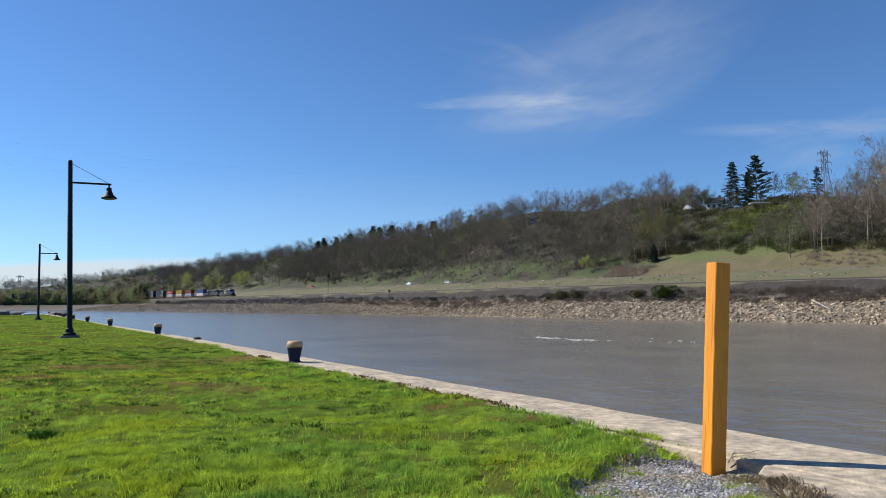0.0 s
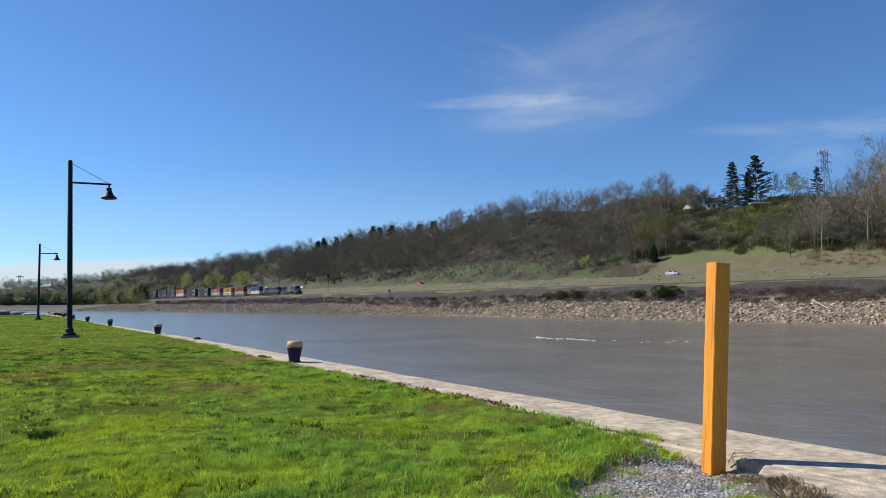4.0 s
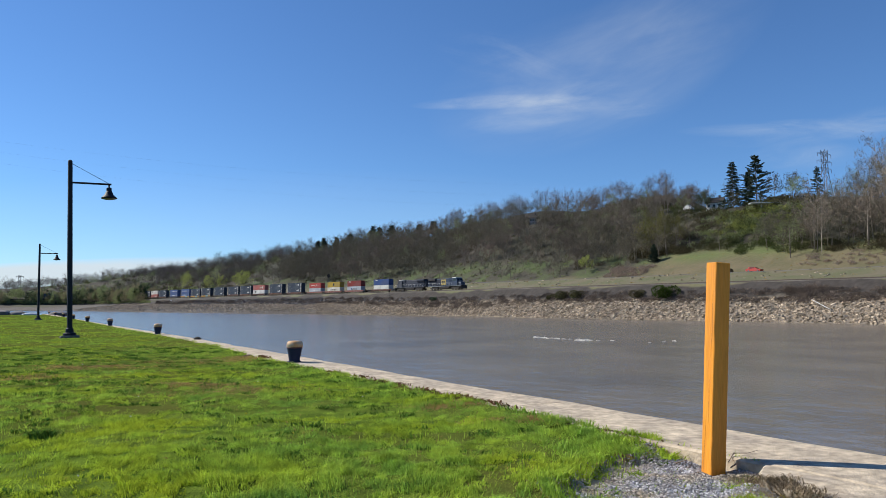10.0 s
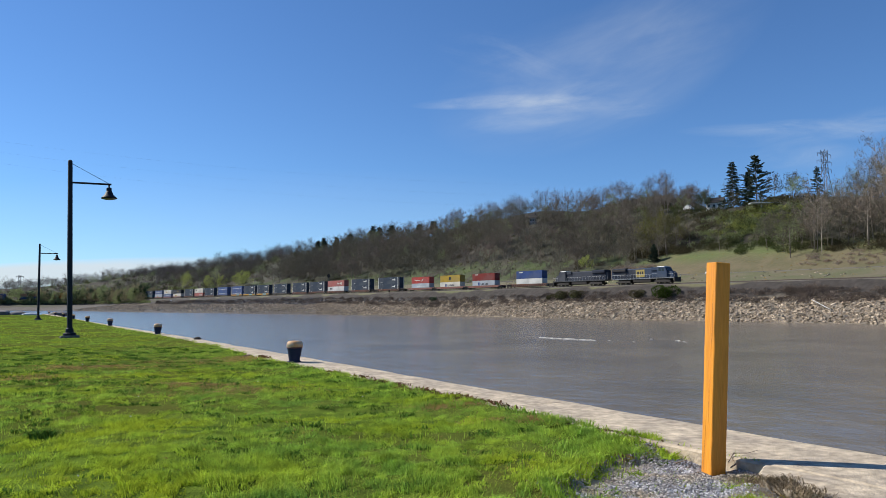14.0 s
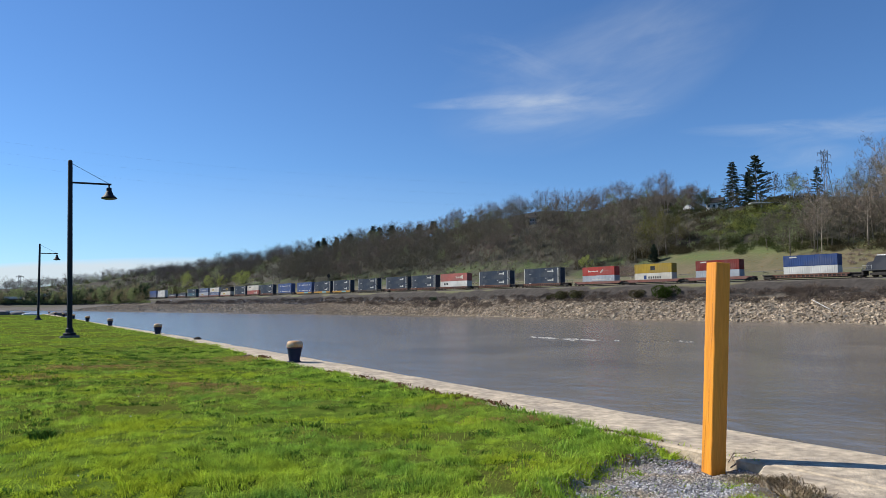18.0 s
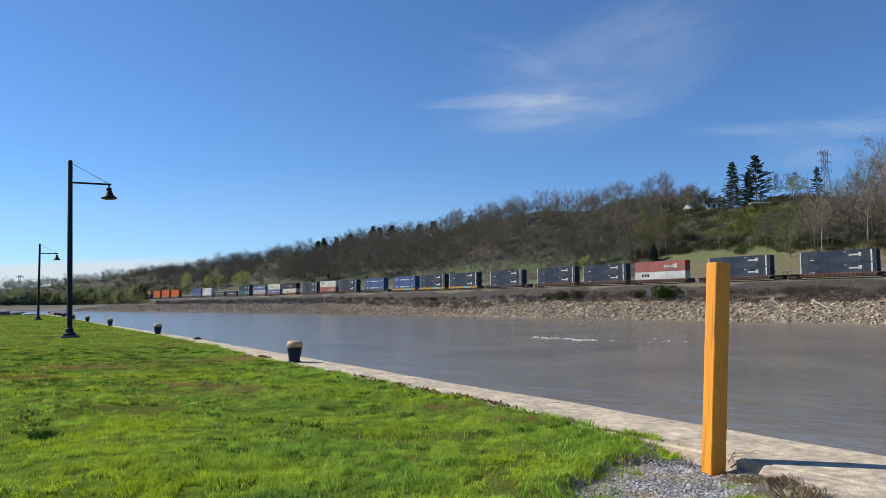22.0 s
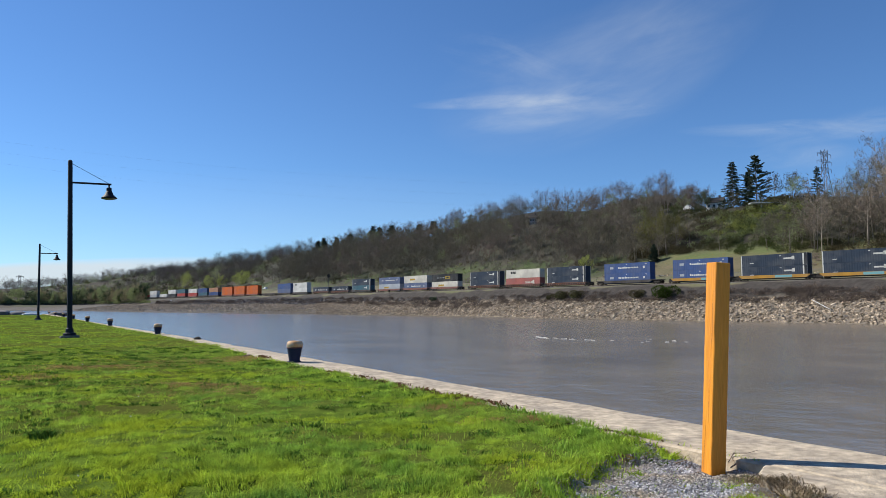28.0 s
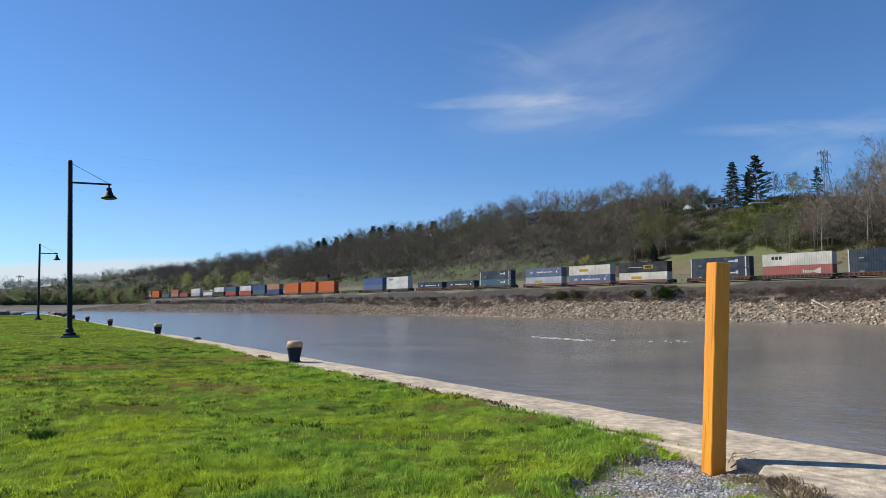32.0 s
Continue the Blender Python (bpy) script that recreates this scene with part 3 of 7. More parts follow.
# ---- railway bed, rails and road ----
def strip(name, q0, q1, z0, z1, S, material, thick=0.3):
    """A band along the plan, with a top between q0 and q1 and sides that go down."""
    S = np.asarray(S, float)
    rows = []
    for q, z in ((q0 - 0.02, lambda s: z0(s) - thick), (q0, z0), (q1, z1), (q1 + 0.02, lambda s: z1(s) - thick)):
        xy = place(S, q + 0 * S)
        rows.append(np.concatenate([xy, np.asarray(z(S))[:, None]], -1))
    V = np.stack(rows, 1).reshape(-1, 3)
    a = (np.arange(len(S) - 1)[:, None] * 4 + np.arange(3)[None]).ravel()
    T = np.concatenate([np.stack([a, a + 4, a + 5], -1), np.stack([a, a + 5, a + 1], -1)])
    return new(name, tri_mesh(name, V, T, material))


S_ROAD = np.concatenate([np.arange(-1500, -300, 15.0), np.arange(-300, 420, 30.0)])
bed = lambda s: 7.50 + 0 * np.asarray(s, float)
tagged(strip("ballast_bed", 163.3, 171.5, bed, bed, S_ROAD, M["ballast"], 0.6), "dark stone ballast under the track", "ballast", kind="structure")
for dq in (-0.75, 0.75):
    rz_ = lambda s: RAIL_Z + 0 * np.asarray(s, float)
    tagged(strip("rail", RAIL_Q + dq - 0.04, RAIL_Q + dq + 0.04, rz_, rz_, S_ROAD, M["rail"], 0.2), "rusty steel rail", "rail", kind="structure")
lv = lambda d: (lambda s: road_z(s) + d)
tagged(strip("road", 200.0, 211.5, lv(0.03), lv(0.05), S_ROAD[S_ROAD > -830], M["asphalt"], 0.6), "grey two-lane highway above the railway", "road", kind="structure")
for q in (201.0, 205.65, 205.95, 210.6):
    tagged(strip("road_line", q, q + 0.14, lv(0.045), lv(0.045), S_ROAD[S_ROAD > -830], M["linew"], 0.01), "painted road line", "road line", kind="structure")


# ---- plants ----
def stick(V, T, a, b, r0, r1, sides=3):
    a, b = np.asarray(a, float), np.asarray(b, float)
    d = b - a
    d = d / (np.linalg.norm(d) + 1e-9)
    e1 = np.cross(d, (0.3, 0.9, 0.1))
    e1 /= np.linalg.norm(e1) + 1e-9
    e2 = np.cross(d, e1)
    n0 = len(V)
    for c, r in ((a, r0), (b, r1)):
        for i in range(sides):
            w = 2 * math.pi * i / sides
            V.append(c + r * (math.cos(w) * e1 + math.sin(w) * e2))
    for i in range(sides):
        j = (i + 1) % sides
        T.append((n0 + i, n0 + j, n0 + sides + j))
        T.append((n0 + i, n0 + sides + j, n0 + sides + i))


def ribbon(V, T, a, b, w):
    """One thin branch as a single tapering triangle."""
    d = b - a
    e = np.cross(d, (0.2, -0.5, 0.8))
    e = e / (np.linalg.norm(e) + 1e-9) * w * 0.5
    n0 = len(V)
    V.extend([a - e, a + e, b])
    T.append((n0, n0 + 1, n0 + 2))


def flake(V, T, c, d, size, rnd):
    """One small pointed triangle at c along d."""
    c, d = np.asarray(c, float), np.asarray(d, float)
    e = rnd.normal(size=3)
    e = e - d * (e @ d)
    e /= np.linalg.norm(e) + 1e-9
    n0 = len(V)
    V.extend([c - e * size * 0.5, c + e * size * 0.5, c + d * size * 1.1])
    T.append((n0, n0 + 1, n0 + 2))


def unit(v):
    return v / (np.linalg.norm(v) + 1e-9)


def winter_tree(seed, h=14.0, limbs=9, subs=5, twigs=9, spread=0.30, base=0.30, wid=0.035, reach=0.085, leaves=0, leaf=0.22, thick=1.0, far=False, puff=0.042):
    """A broad-leaved tree before leaf: thin trunk, rising limbs that end in a lobed dome, and a haze of fine twigs (and young leaves)."""
    rnd = np.random.default_rng(seed)
    WV, WT = [], []
    R = h * 0.0095 * thick
    lean = rnd.normal(size=2) * 0.03 * h
    foot, fork = np.array([0, 0, -0.6]), np.array([lean[0] * 0.4, lean[1] * 0.4, h * base])
    mid = np.array([lean[0], lean[1], h * (base + 0.35 * (1 - base))])
    top = np.array([lean[0] * 1.4, lean[1] * 1.4, h * 0.93])
    for a, b, r0, r1 in ((foot, fork, R, R * 0.85), (fork, mid, R * 0.85, R * 0.55), (mid, top, R * 0.55, R * 0.12)):
        stick(WV, WT, a, b, r0, r1, 3 if far else 4)
    C = np.array([lean[0], lean[1], h * (base + 0.42 * (1 - base))])
    axes = np.array([h * spread, h * spread, h * (1 - base) * 0.58])
    tips, ways = [], []
    for i in range(limbs):
        v = 1 - 1.25 * (i + 0.5) / limbs
        az = i * 2.399 + rnd.normal() * 0.3
        d = np.array([math.cos(az) * math.sqrt(1 - v * v), math.sin(az) * math.sqrt(1 - v * v), v])
        e = C + d * axes * rnd.uniform(0.72, 1.05)
        k = np.clip(0.15 + 0.55 * (v + 0.25) + rnd.normal() * 0.08, 0.0, 0.9)
        p = fork + (mid - fork) * min(1, k * 2) if k < 0.5 else mid + (top - mid) * (k - 0.5) * 1.6
        m = p + (e - p) * 0.5 + np.array([0, 0, -0.04 * h]) + rnd.normal(size=3) * 0.02 * h
        if far:
            ribbon(WV, WT, p, e, R * 0.9)
        else:
            stick(WV, WT, p, m, R * 0.40, R * 0.24, 3)
            stick(WV, WT, m, e, R * 0.24, R * 0.07, 3)
        tips.append(e)
        ways.append(unit(d + np.array([0, 0, 0.5])))
        for j in range(subs):
            f = 0.25 + 0.75 * (j + rnd.random()) / subs
            c = p + (m - p) * f * 2 if f < 0.5 else m + (e - m) * (f - 0.5) * 2
            dd = unit(unit(e - p) + rnd.normal(size=3) * 0.55 + np.array([0, 0, 0.35]))
            l2 = h * rnd.uniform(0.07, 0.15)
            if not far or j < 2:
                ribbon(WV, WT, c, c + dd * l2, R * 0.30)
            tips.append(c + dd * l2 * 0.75)
            ways.append(dd)
    tips, ways = np.array(tips), np.array(ways)

    def fan(n, size, out):
        c = np.repeat(tips, n, 0) + rnd.normal(size=(len(tips) * n, 3)) * puff * h
        d = np.repeat(ways, n, 0) * 0.9 + rnd.normal(size=c.shape) * out + np.array([0, 0, 0.25])
        d /= np.linalg.norm(d, axis=1)[:, None]
        e = np.cross(d, rnd.normal(size=c.shape))
        e /= np.linalg.norm(e, axis=1)[:, None] + 1e-9
        return c, d, e, rnd.uniform(0.6, 1.4, (len(c), 1)) * size

    out_ = []
    if twigs:
        c, d, e, L = fan(twigs, reach * h, 0.55)
        out_.append(np.stack([c - e * wid * 0.5 - d * L * 0.4, c + e * wid * 0.5 - d * L * 0.4, c + d * L * 0.6], 1))
    if leaves:
        c, d, e, L = fan(leaves, leaf, 1.2)
        c = c + rnd.normal(size=c.shape) * 0.03 * h
        out_.append(np.stack([c - e * L * 0.5, c + e * L * 0.5, c + d * L * 1.1], 1))
    LV = np.concatenate(out_).reshape(-1, 3)
    return np.array(WV), np.array(WT), LV, np.arange(len(LV)).reshape(-1, 3)


def pine(seed, h=20.0, whorls=16, per=6, spread=0.24, needles=14, base=0.18, droop=0.15, clump=0.9):
    rnd = np.random.default_rng(seed)
    WV, WT, LV, LT = [], [], [], []
    stick(WV, WT, (0, 0, -0.5), (0, 0, h), h * 0.013, h * 0.003, 6)
    for i in range(whorls):
        k = base + (0.98 - base) * i / whorls
        L0 = h * spread * (1.05 - k) ** 0.75 * rnd.uniform(0.72, 1.2)
        for j in range(per):
            az = j * 2 * math.pi / per + i * 0.7 + rnd.normal() * 0.25
            L = L0 * rnd.uniform(0.5, 1.25)
            d = unit(np.array([math.cos(az), math.sin(az), rnd.normal() * 0.12 + 0.28 * (k - 0.35) - droop]))
            p = np.array([0, 0, h * k + rnd.normal() * 0.25])
            stick(WV, WT, p, p + d * L, h * 0.004, h * 0.001)
            n_ = int(needles * (0.4 + 0.6 * L / (h * spread)))
            for _ in range(n_):
                f = rnd.uniform(0.25, 1.04)
                c = p + d * L * f + rnd.normal(size=3) * np.array([0.30, 0.30, 0.11]) * clump * (0.4 + 0.8 * (1 - f))
                flake(LV, LT, c, unit(d + rnd.normal(size=3) * 0.5 + np.array([0, 0, 0.3])), clump * rnd.uniform(0.35, 0.75), rnd)
    return np.array(WV), np.array(WT), np.array(LV), np.array(LT)


def bush(seed, w=3.0, h=2.0, count=320, leaf=0.22, stems=10):
    """A shrub: thin stems and many flakes in an uneven dome."""
    rnd = np.random.default_rng(seed)
    WV, WT, LV, LT = [], [], [], []
    lobes = [(rnd.normal(size=2) * w * 0.2, rnd.uniform(0.5, 1.0)) for _ in range(5)]
    for _ in range(stems):
        az = rnd.uniform(0, 6.3)
        e = np.array([math.cos(az) * w * rnd.uniform(0.1, 0.42), math.sin(az) * w * rnd.uniform(0.1, 0.42), h * rnd.uniform(0.6, 1.0)])
        stick(WV, WT, (e[0] * 0.15, e[1] * 0.15, -0.2), e, 0.035 * h / 2, 0.012)
    for _ in range(count):
        c2, sc = lobes[rnd.integers(len(lobes))]
        v = unit(rnd.normal(size=3)) * rnd.uniform(0.55, 1.0) ** 0.6
        c = np.array([c2[0] + v[0] * w * 0.36 * sc, c2[1] + v[1] * w * 0.36 * sc, h * sc * (0.48 + 0.5 * v[2])])
        flake(LV, LT, c, unit(v + rnd.normal(size=3) * 0.6), leaf * rnd.uniform(0.6, 1.4), rnd)
    return np.array(WV), np.array(WT), np.array(LV), np.array(LT)


def thicket(seed, w=3.0, h=2.2, count=130):
    """A leafless shrub: a fan of thin stems and twigs."""
    rnd = np.random.default_rng(seed)
    LV, LT = [], []
    for _ in range(count):
        az, out = rnd.uniform(0, 6.3), rnd.uniform(0, 0.5) ** 0.8
        c = np.array([math.cos(az) * w * out, math.sin(az) * w * out, h * rnd.uniform(0, 0.55) * (1 - out)])
        d = unit(np.array([math.cos(az) * 0.5, math.sin(az) * 0.5, 0.8]) + rnd.normal(size=3) * 0.75)
        e = unit(np.cross(d, rnd.normal(size=3)))
        n0 = len(LV)
        wd = rnd.uniform(0.012, 0.04)
        LV.extend([c - e * wd, c + e * wd, c + d * h * rnd.uniform(0.3, 0.65)])
        LT.append((n0, n0 + 1, n0 + 2))
    return np.array(LV), np.array(LT)


def scatter(V, T, spots, rnd):
    """Copies of one triangle set at spots of (x, y, z, scale), joined."""
    spots = np.asarray(spots, float)
    a = rnd.uniform(0, 2 * math.pi, len(spots))
    c, s = np.cos(a)[:, None], np.sin(a)[:, None]
    sc = spots[:, 3:4]
    st = rnd.uniform(0.85, 1.2, (len(spots), 1))
    X = (V[None, :, 0] * c - V[None, :, 1] * s) * sc + spots[:, 0:1]
    Y = (V[None, :, 0] * s + V[None, :, 1] * c) * sc + spots[:, 1:2]
    Z = V[None, :, 2] * sc * st + spots[:, 2:3]
    VV = np.stack([X, Y, Z], -1).reshape(-1, 3)
    TT = (T[None] + (np.arange(len(spots)) * len(V))[:, None, None]).reshape(-1, 3)
    return VV, TT


def joined(name, sets, material, label, category, flat=False):
    """Triangle sets joined into one uncountable object."""
    Vs, Ts, n0 = [], [], 0
    for V_, T_ in sets:
        Vs.append(V_)
        Ts.append(T_ + n0)
        n0 += len(V_)
    ob = new(name, tri_mesh(name, np.concatenate(Vs), np.concatenate(Ts), material, flat))
    return tagged(ob, label, category, kind="stuff")


def plan_spots(rnd, count, s0, s1, q0, q1, keep=None, lo=0.8, hi=1.25, s_pow=1.0):
    s = s1 + (s0 - s1) * rnd.random(count) ** s_pow
    q = rnd.uniform(q0, q1, count)
    if keep is not None:
        k = keep(s, q, rnd)
        s, q = s[k], q[k]
    xy = place(s, q)
    return np.column_stack([xy, terrain_z(s, q) - 0.15, rnd.uniform(lo, hi, len(s))])


def tree_thing(name, geo, wood_m, leaf_m, m, label, category="tree", group=""):
    t = empty(name, m)
    part("trunk", tri_mesh("trunk", geo[0], geo[1], wood_m), None, t)
    part("crown", tri_mesh("crown", geo[2], geo[3], leaf_m), None, t)
    return tagged(t, label, category, group)


R_ = np.random.default_rng(11)


def in_woods(s, q, rnd):
    """Where the hillside is wooded: not on the field below the houses."""
    edge = 226 + 13 * sstep(-196, -216, s) * (1 - sstep(-318, -345, s)) + 7 * sstep(-90, -124, s) + 1.5 * sstep(-128, -150, s) - 8.5 * sstep(-152, -172, s) - 5 * sstep(-190, -215, s) - 2.5 * sstep(-90, -78, s) + 1.2 * np.sin(s / 9.0)
    house = (s > -178) & (s < -112) & (q > 240) & (q < 286)
    lane = (np.abs(s / q + 0.993) < 0.021) & (q > 258) & (q < 293)
    return (q > edge) & ~house & ~lane & ~((np.abs(s / q + 0.428) < 0.013) & (q > 236))


protos = [winter_tree(k, h, 8, 5, 13, spread=w, wid=0.098, reach=0.064, base=0.24, far=True) for k, h, w in ((1, 13.5, 0.30), (2, 11.5, 0.34), (3, 15.0, 0.27), (4, 12.5, 0.32))]
thin = [winter_tree(30 + k, h, 6, 4, 9, spread=w, wid=0.18, reach=0.06, base=0.16, far=True, puff=0.075) for k, h, w in ((1, 12.5, 0.34), (2, 11.0, 0.38), (3, 13.5, 0.32))]
WOODS = {"twig": [], "twigg": [], "twigo": [], "twigr": [], "twigp": []}
sets_w, pale_w = [], []
for i, geo in enumerate(protos):
    sp = np.concatenate([plan_spots(R_, 290, -60, -520, 216, 266, in_woods, 0.65, 1.12), plan_spots(R_, 110, -178, -520, 264, 304, in_woods, 0.58, 0.88)])
    sp_pale = plan_spots(R_, 30, -107, -20, 226, 300, in_woods, 1.0, 1.58)
    kind_ = ("twig", "twigg", "twigo", "twig")[i]
    rs = 900 + i
    sets_w.append(scatter(geo[0], geo[1], sp, np.random.default_rng(rs)))
    WOODS[kind_].append(scatter(geo[2], geo[3], sp, np.random.default_rng(rs)))
    pale_w.append(scatter(geo[0], geo[1], sp_pale, np.random.default_rng(rs + 20)))
    WOODS["twigp"].append(scatter(geo[2], geo[3], sp_pale, np.random.default_rng(rs + 20)))
for i, geo in enumerate(thin):
    sp = np.concatenate([plan_spots(R_, 330, -500, -1900, 218, 330, in_woods, 0.65, 1.1, 1.25), plan_spots(R_, 280, -560, -1050, 216, 300, in_woods, 0.65, 1.1), plan_spots(R_, 80, -700, -1300, 175, 218, None, 0.6, 1.0)])
    kind_ = ("twigr", "twigr", "twigg")[i]
    rs = 950 + i
    sets_w.append(scatter(geo[0], geo[1], sp, np.random.default_rng(rs)))
    WOODS[kind_].append(scatter(geo[2], geo[3], sp, np.random.default_rng(rs)))
# a few slim trees and saplings on the open green foot of the slope
slim = winter_tree(37, 8.0, 6, 4, 9, spread=0.26, wid=0.06)
sp = plan_spots(R_, 150, -200, -345, 217, 240, None, 0.4, 1.1)
sp = np.concatenate([sp, plan_spots(R_, 230, -178, -430, 258, 306, in_woods, 0.7, 1.1)])
sets_w.append(scatter(slim[0], slim[1], sp, np.random.default_rng(971)))
WOODS["twigg"].append(scatter(slim[2], slim[3], sp, np.random.default_rng(971)))
joined("hillside_trunks", sets_w, M["bark"], "grey trunks and limbs of leafless hillside trees", "woods")
joined("hillside_trunks", pale_w, M["barkp"], "pale trunks and limbs of tall leafless trees on the steep slope", "woods")
for kind_, lb in (("twig", "brown leafless twigs of the hillside woods"), ("twigg", "grey leafless twigs of the hillside woods"), ("twigo", "olive budding twigs of the hillside woods"), ("twigr", "dark reddish twigs of the far woods"), ("twigp", "pale brown leafless twigs of the tall trees on the steep slope")):
    joined("hillside_twigs", WOODS[kind_], M[kind_], lb, "woods")

# undergrowth and budding trees among them
b1, b2, b3 = bush(5, 4.0, 2.6, 240, 0.26), bush(6, 6.0, 4.2, 320, 0.32), bush(7, 3.0, 2.0, 160, 0.24)
sets = []
for geo, c in ((b1, 260), (b2, 70), (b3, 300)):
    sets.append(scatter(geo[2], geo[3], plan_spots(R_, c, -60, -620, 217, 296, in_woods, 0.45, 1.0), R_))
b4 = bush(8, 4.0, 2.8, 280, 0.27)
sets.append(scatter(b1[2], b1[3], plan_spots(R_, 120, -178, -250, 280, 314, None, 0.5, 1.2), R_))
sets.append(scatter(b4[2], b4[3], plan_spots(R_, 300, -112, -180, 236, 270, None, 0.5, 1.15), R_))
def edge_band(s, q, rnd):
    return np.abs(q - 226 - 8 * sstep(-80, -124, s) - 2.5 * sstep(-128, -150, s) - 3.0 + 1.2 * np.sin(s / 3.1)) < 3.2


sets.append(scatter(b4[2], b4[3], plan_spots(R_, 520, -70, -182, 222, 246, edge_band, 0.4, 1.0), R_))
sets.append(scatter(b3[2], b3[3], plan_spots(R_, 150, -200, -345, 222, 241, None, 0.2, 0.6), R_))
sets.append(scatter(b1[2], b1[3], plan_spots(R_, 200, -56, -112, 229, 262, None, 0.4, 0.9), R_))
b5 = bush(9, 6.0, 4.2, 130, 0.60)
sets.append(scatter(b5[2], b5[3], plan_spots(R_, 260, -900, -1750, 284, 340, None, 0.9, 1.7, 1.2), R_))
sets.append(scatter(b5[2], b5[3], plan_spots(R_, 330, -600, -960, 170, 300, None, 0.6, 1.3), R_))
sets.append(scatter(b5[2], b5[3], plan_spots(R_, 300, -575, -1500, 174, 216, None, 0.6, 1.3, 1.2), R_))
sets.append(scatter(b5[2], b5[3], plan_spots(R_, 300, -560, -1900, 217, 335, in_woods, 0.9, 1.7, 1.3), R_))
for k in range(2):
    tk = thicket(70 + k, 4.0, 4.0, 90)
    sap = scatter(tk[0], tk[1], plan_spots(R_, 380, -50, -640, 217, 300, in_woods, 0.5, 1.25), R_)
    joined("hillside_saplings", [sap], M["twig"], "leafless saplings on the wooded slope", "saplings")
joined("hillside_undergrowth", sets, M["shrub"], "olive-brown undergrowth on the wooded slope", "undergrowth")
leafy = [winter_tree(40 + k, 11.0, 8, 4, 8, leaves=9, leaf=0.24, base=0.15, spread=0.34, far=True) for k in range(2)]
sets_l, sets_w2 = [], []
for geo in leafy:
    for c, s0, s1, q0, q1 in ((16, -90, -260, 246, 290), (26, -260, -560, 222, 290), (30, -560, -1300, 218, 246)):
        sp = plan_spots(R_, c, s0, s1, q0, q1, in_woods, 0.6, 1.2)
        rs = int(R_.integers(1e6))
        sets_l.append(scatter(geo[2], geo[3], sp, np.random.default_rng(rs)))
        sets_w2.append(scatter(geo[0], geo[1], sp, np.random.default_rng(rs)))
sets_l.append(scatter(b4[2], b4[3], plan_spots(R_, 120, -114, -160, 240, 262, None, 0.4, 1.0), R_))
sets_l.append(scatter(b4[2], b4[3], plan_spots(R_, 150, -178, -420, 217, 238, None, 0.2, 0.5), R_))
sets_l.append(scatter(b5[2], b5[3], plan_spots(R_, 260, -600, -900, 170, 270, None, 0.6, 1.4), R_))
joined("slope_bushes", [scatter(b4[2], b4[3], plan_spots(R_, 80, -119, -150, 244, 259, None, 0.5, 1.1), R_)], M["slopeg"], "bright green bushes on the slope below the houses", "bushes")
joined("budding_leaves", sets_l, M["leafg"], "pale green budding leaves on the slope", "foliage")
joined("budding_trunks", sets_w2, M["bark"], "trunks of the budding trees", "woods")

# bare trees along the skyline, one by one
sky_meshes = [(tri_mesh("trunk", g[0], g[1], M["bark"]), tri_mesh("crown", g[2], g[3], M["twig"])) for g in [winter_tree(60 + k, 15.0, 11, 6, 16, reach=0.06, puff=0.05, spread=w, base=0.34, wid=0.055, thick=1.9) for k, w in enumerate((0.30, 0.36, 0.26, 0.33, 0.29))]]
for i in range(62):
    s = -184 - i * 5.6 + R_.normal() * 1.5
    q = 306 + R_.normal() * 4
    xy = place(s, q)
    t = empty("bare_tree", Matrix.Translation((xy[0], xy[1], float(terrain_z(s, q)) - 0.3)) @ Matrix.Rotation(R_.uniform(0, 6.28), 4, "Z") @ Matrix.Scale(R_.uniform(0.70, 1.02), 4))
    ms = sky_meshes[i % 5]
    part("trunk", ms[0], None, t)
    part("crown", ms[1], None, t)
    tagged(t, "tall leafless tree on the ridge of the hill", "tree", "bare trees on the ridge")


def put(s, q, sc=1.0, turn=0.0, dz=0.0):
    xy = place(s, q)
    return Matrix.Translation((xy[0], xy[1], float(terrain_z(s, q)) - 0.1 + dz)) @ Matrix.Rotation(turn, 4, "Z") @ Matrix.Scale(sc, 4)


# marked trees: two tall spruces and a pine by the houses, an evergreen cone, a bright willow, a lone field tree
for seed, s, q, h in ((101, -151, 268, 20.0), (104, -146, 271, 15.0)):
    g = pine(seed, h, 24, 9, 0.25, 52, base=0.10, clump=0.62)
    tree_thing("pine_tree", g, M["bark"], M["needle"], put(s, q), "tall dark green pine standing by the hilltop houses", "tree", "tall pines on the hilltop")
tree_thing("pine_tree", pine(103, 12.0, 13, 6, 0.26, 48, base=0.2, droop=-0.1, clump=0.55), M["bark"], M["needle"], put(-117.5, 268), "slim dark pine at the end of the hilltop", "tree", "tall pines on the hilltop")
tree_thing("pine_tree", pine(102, 20.5, 15, 7, 0.38, 84, base=0.16, droop=-0.28, clump=0.80), M["bark"], M["needle"], put(-141, 268), "broad ragged dark green pine by the hilltop houses", "tree", "tall pines on the hilltop")
for seed, s, q, h in ((111, -477, 300, 15), (112, -468, 300, 12), (113, -448, 298, 12), (114, -552, 298, 14), (115, -562, 298, 12), (116, -418, 302, 12), (117, -400, 302, 12), (118, -530, 298, 11), (119, -508, 298, 12)):
    g = pine(seed, h, 12, 7, 0.36, 20, base=0.3, clump=1.7)
    tree_thing("pine_tree", g, M["bark"], M["needle"], put(s, q), "dark pine among the leafless trees of the ridge", "tree", "pines along the ridge")
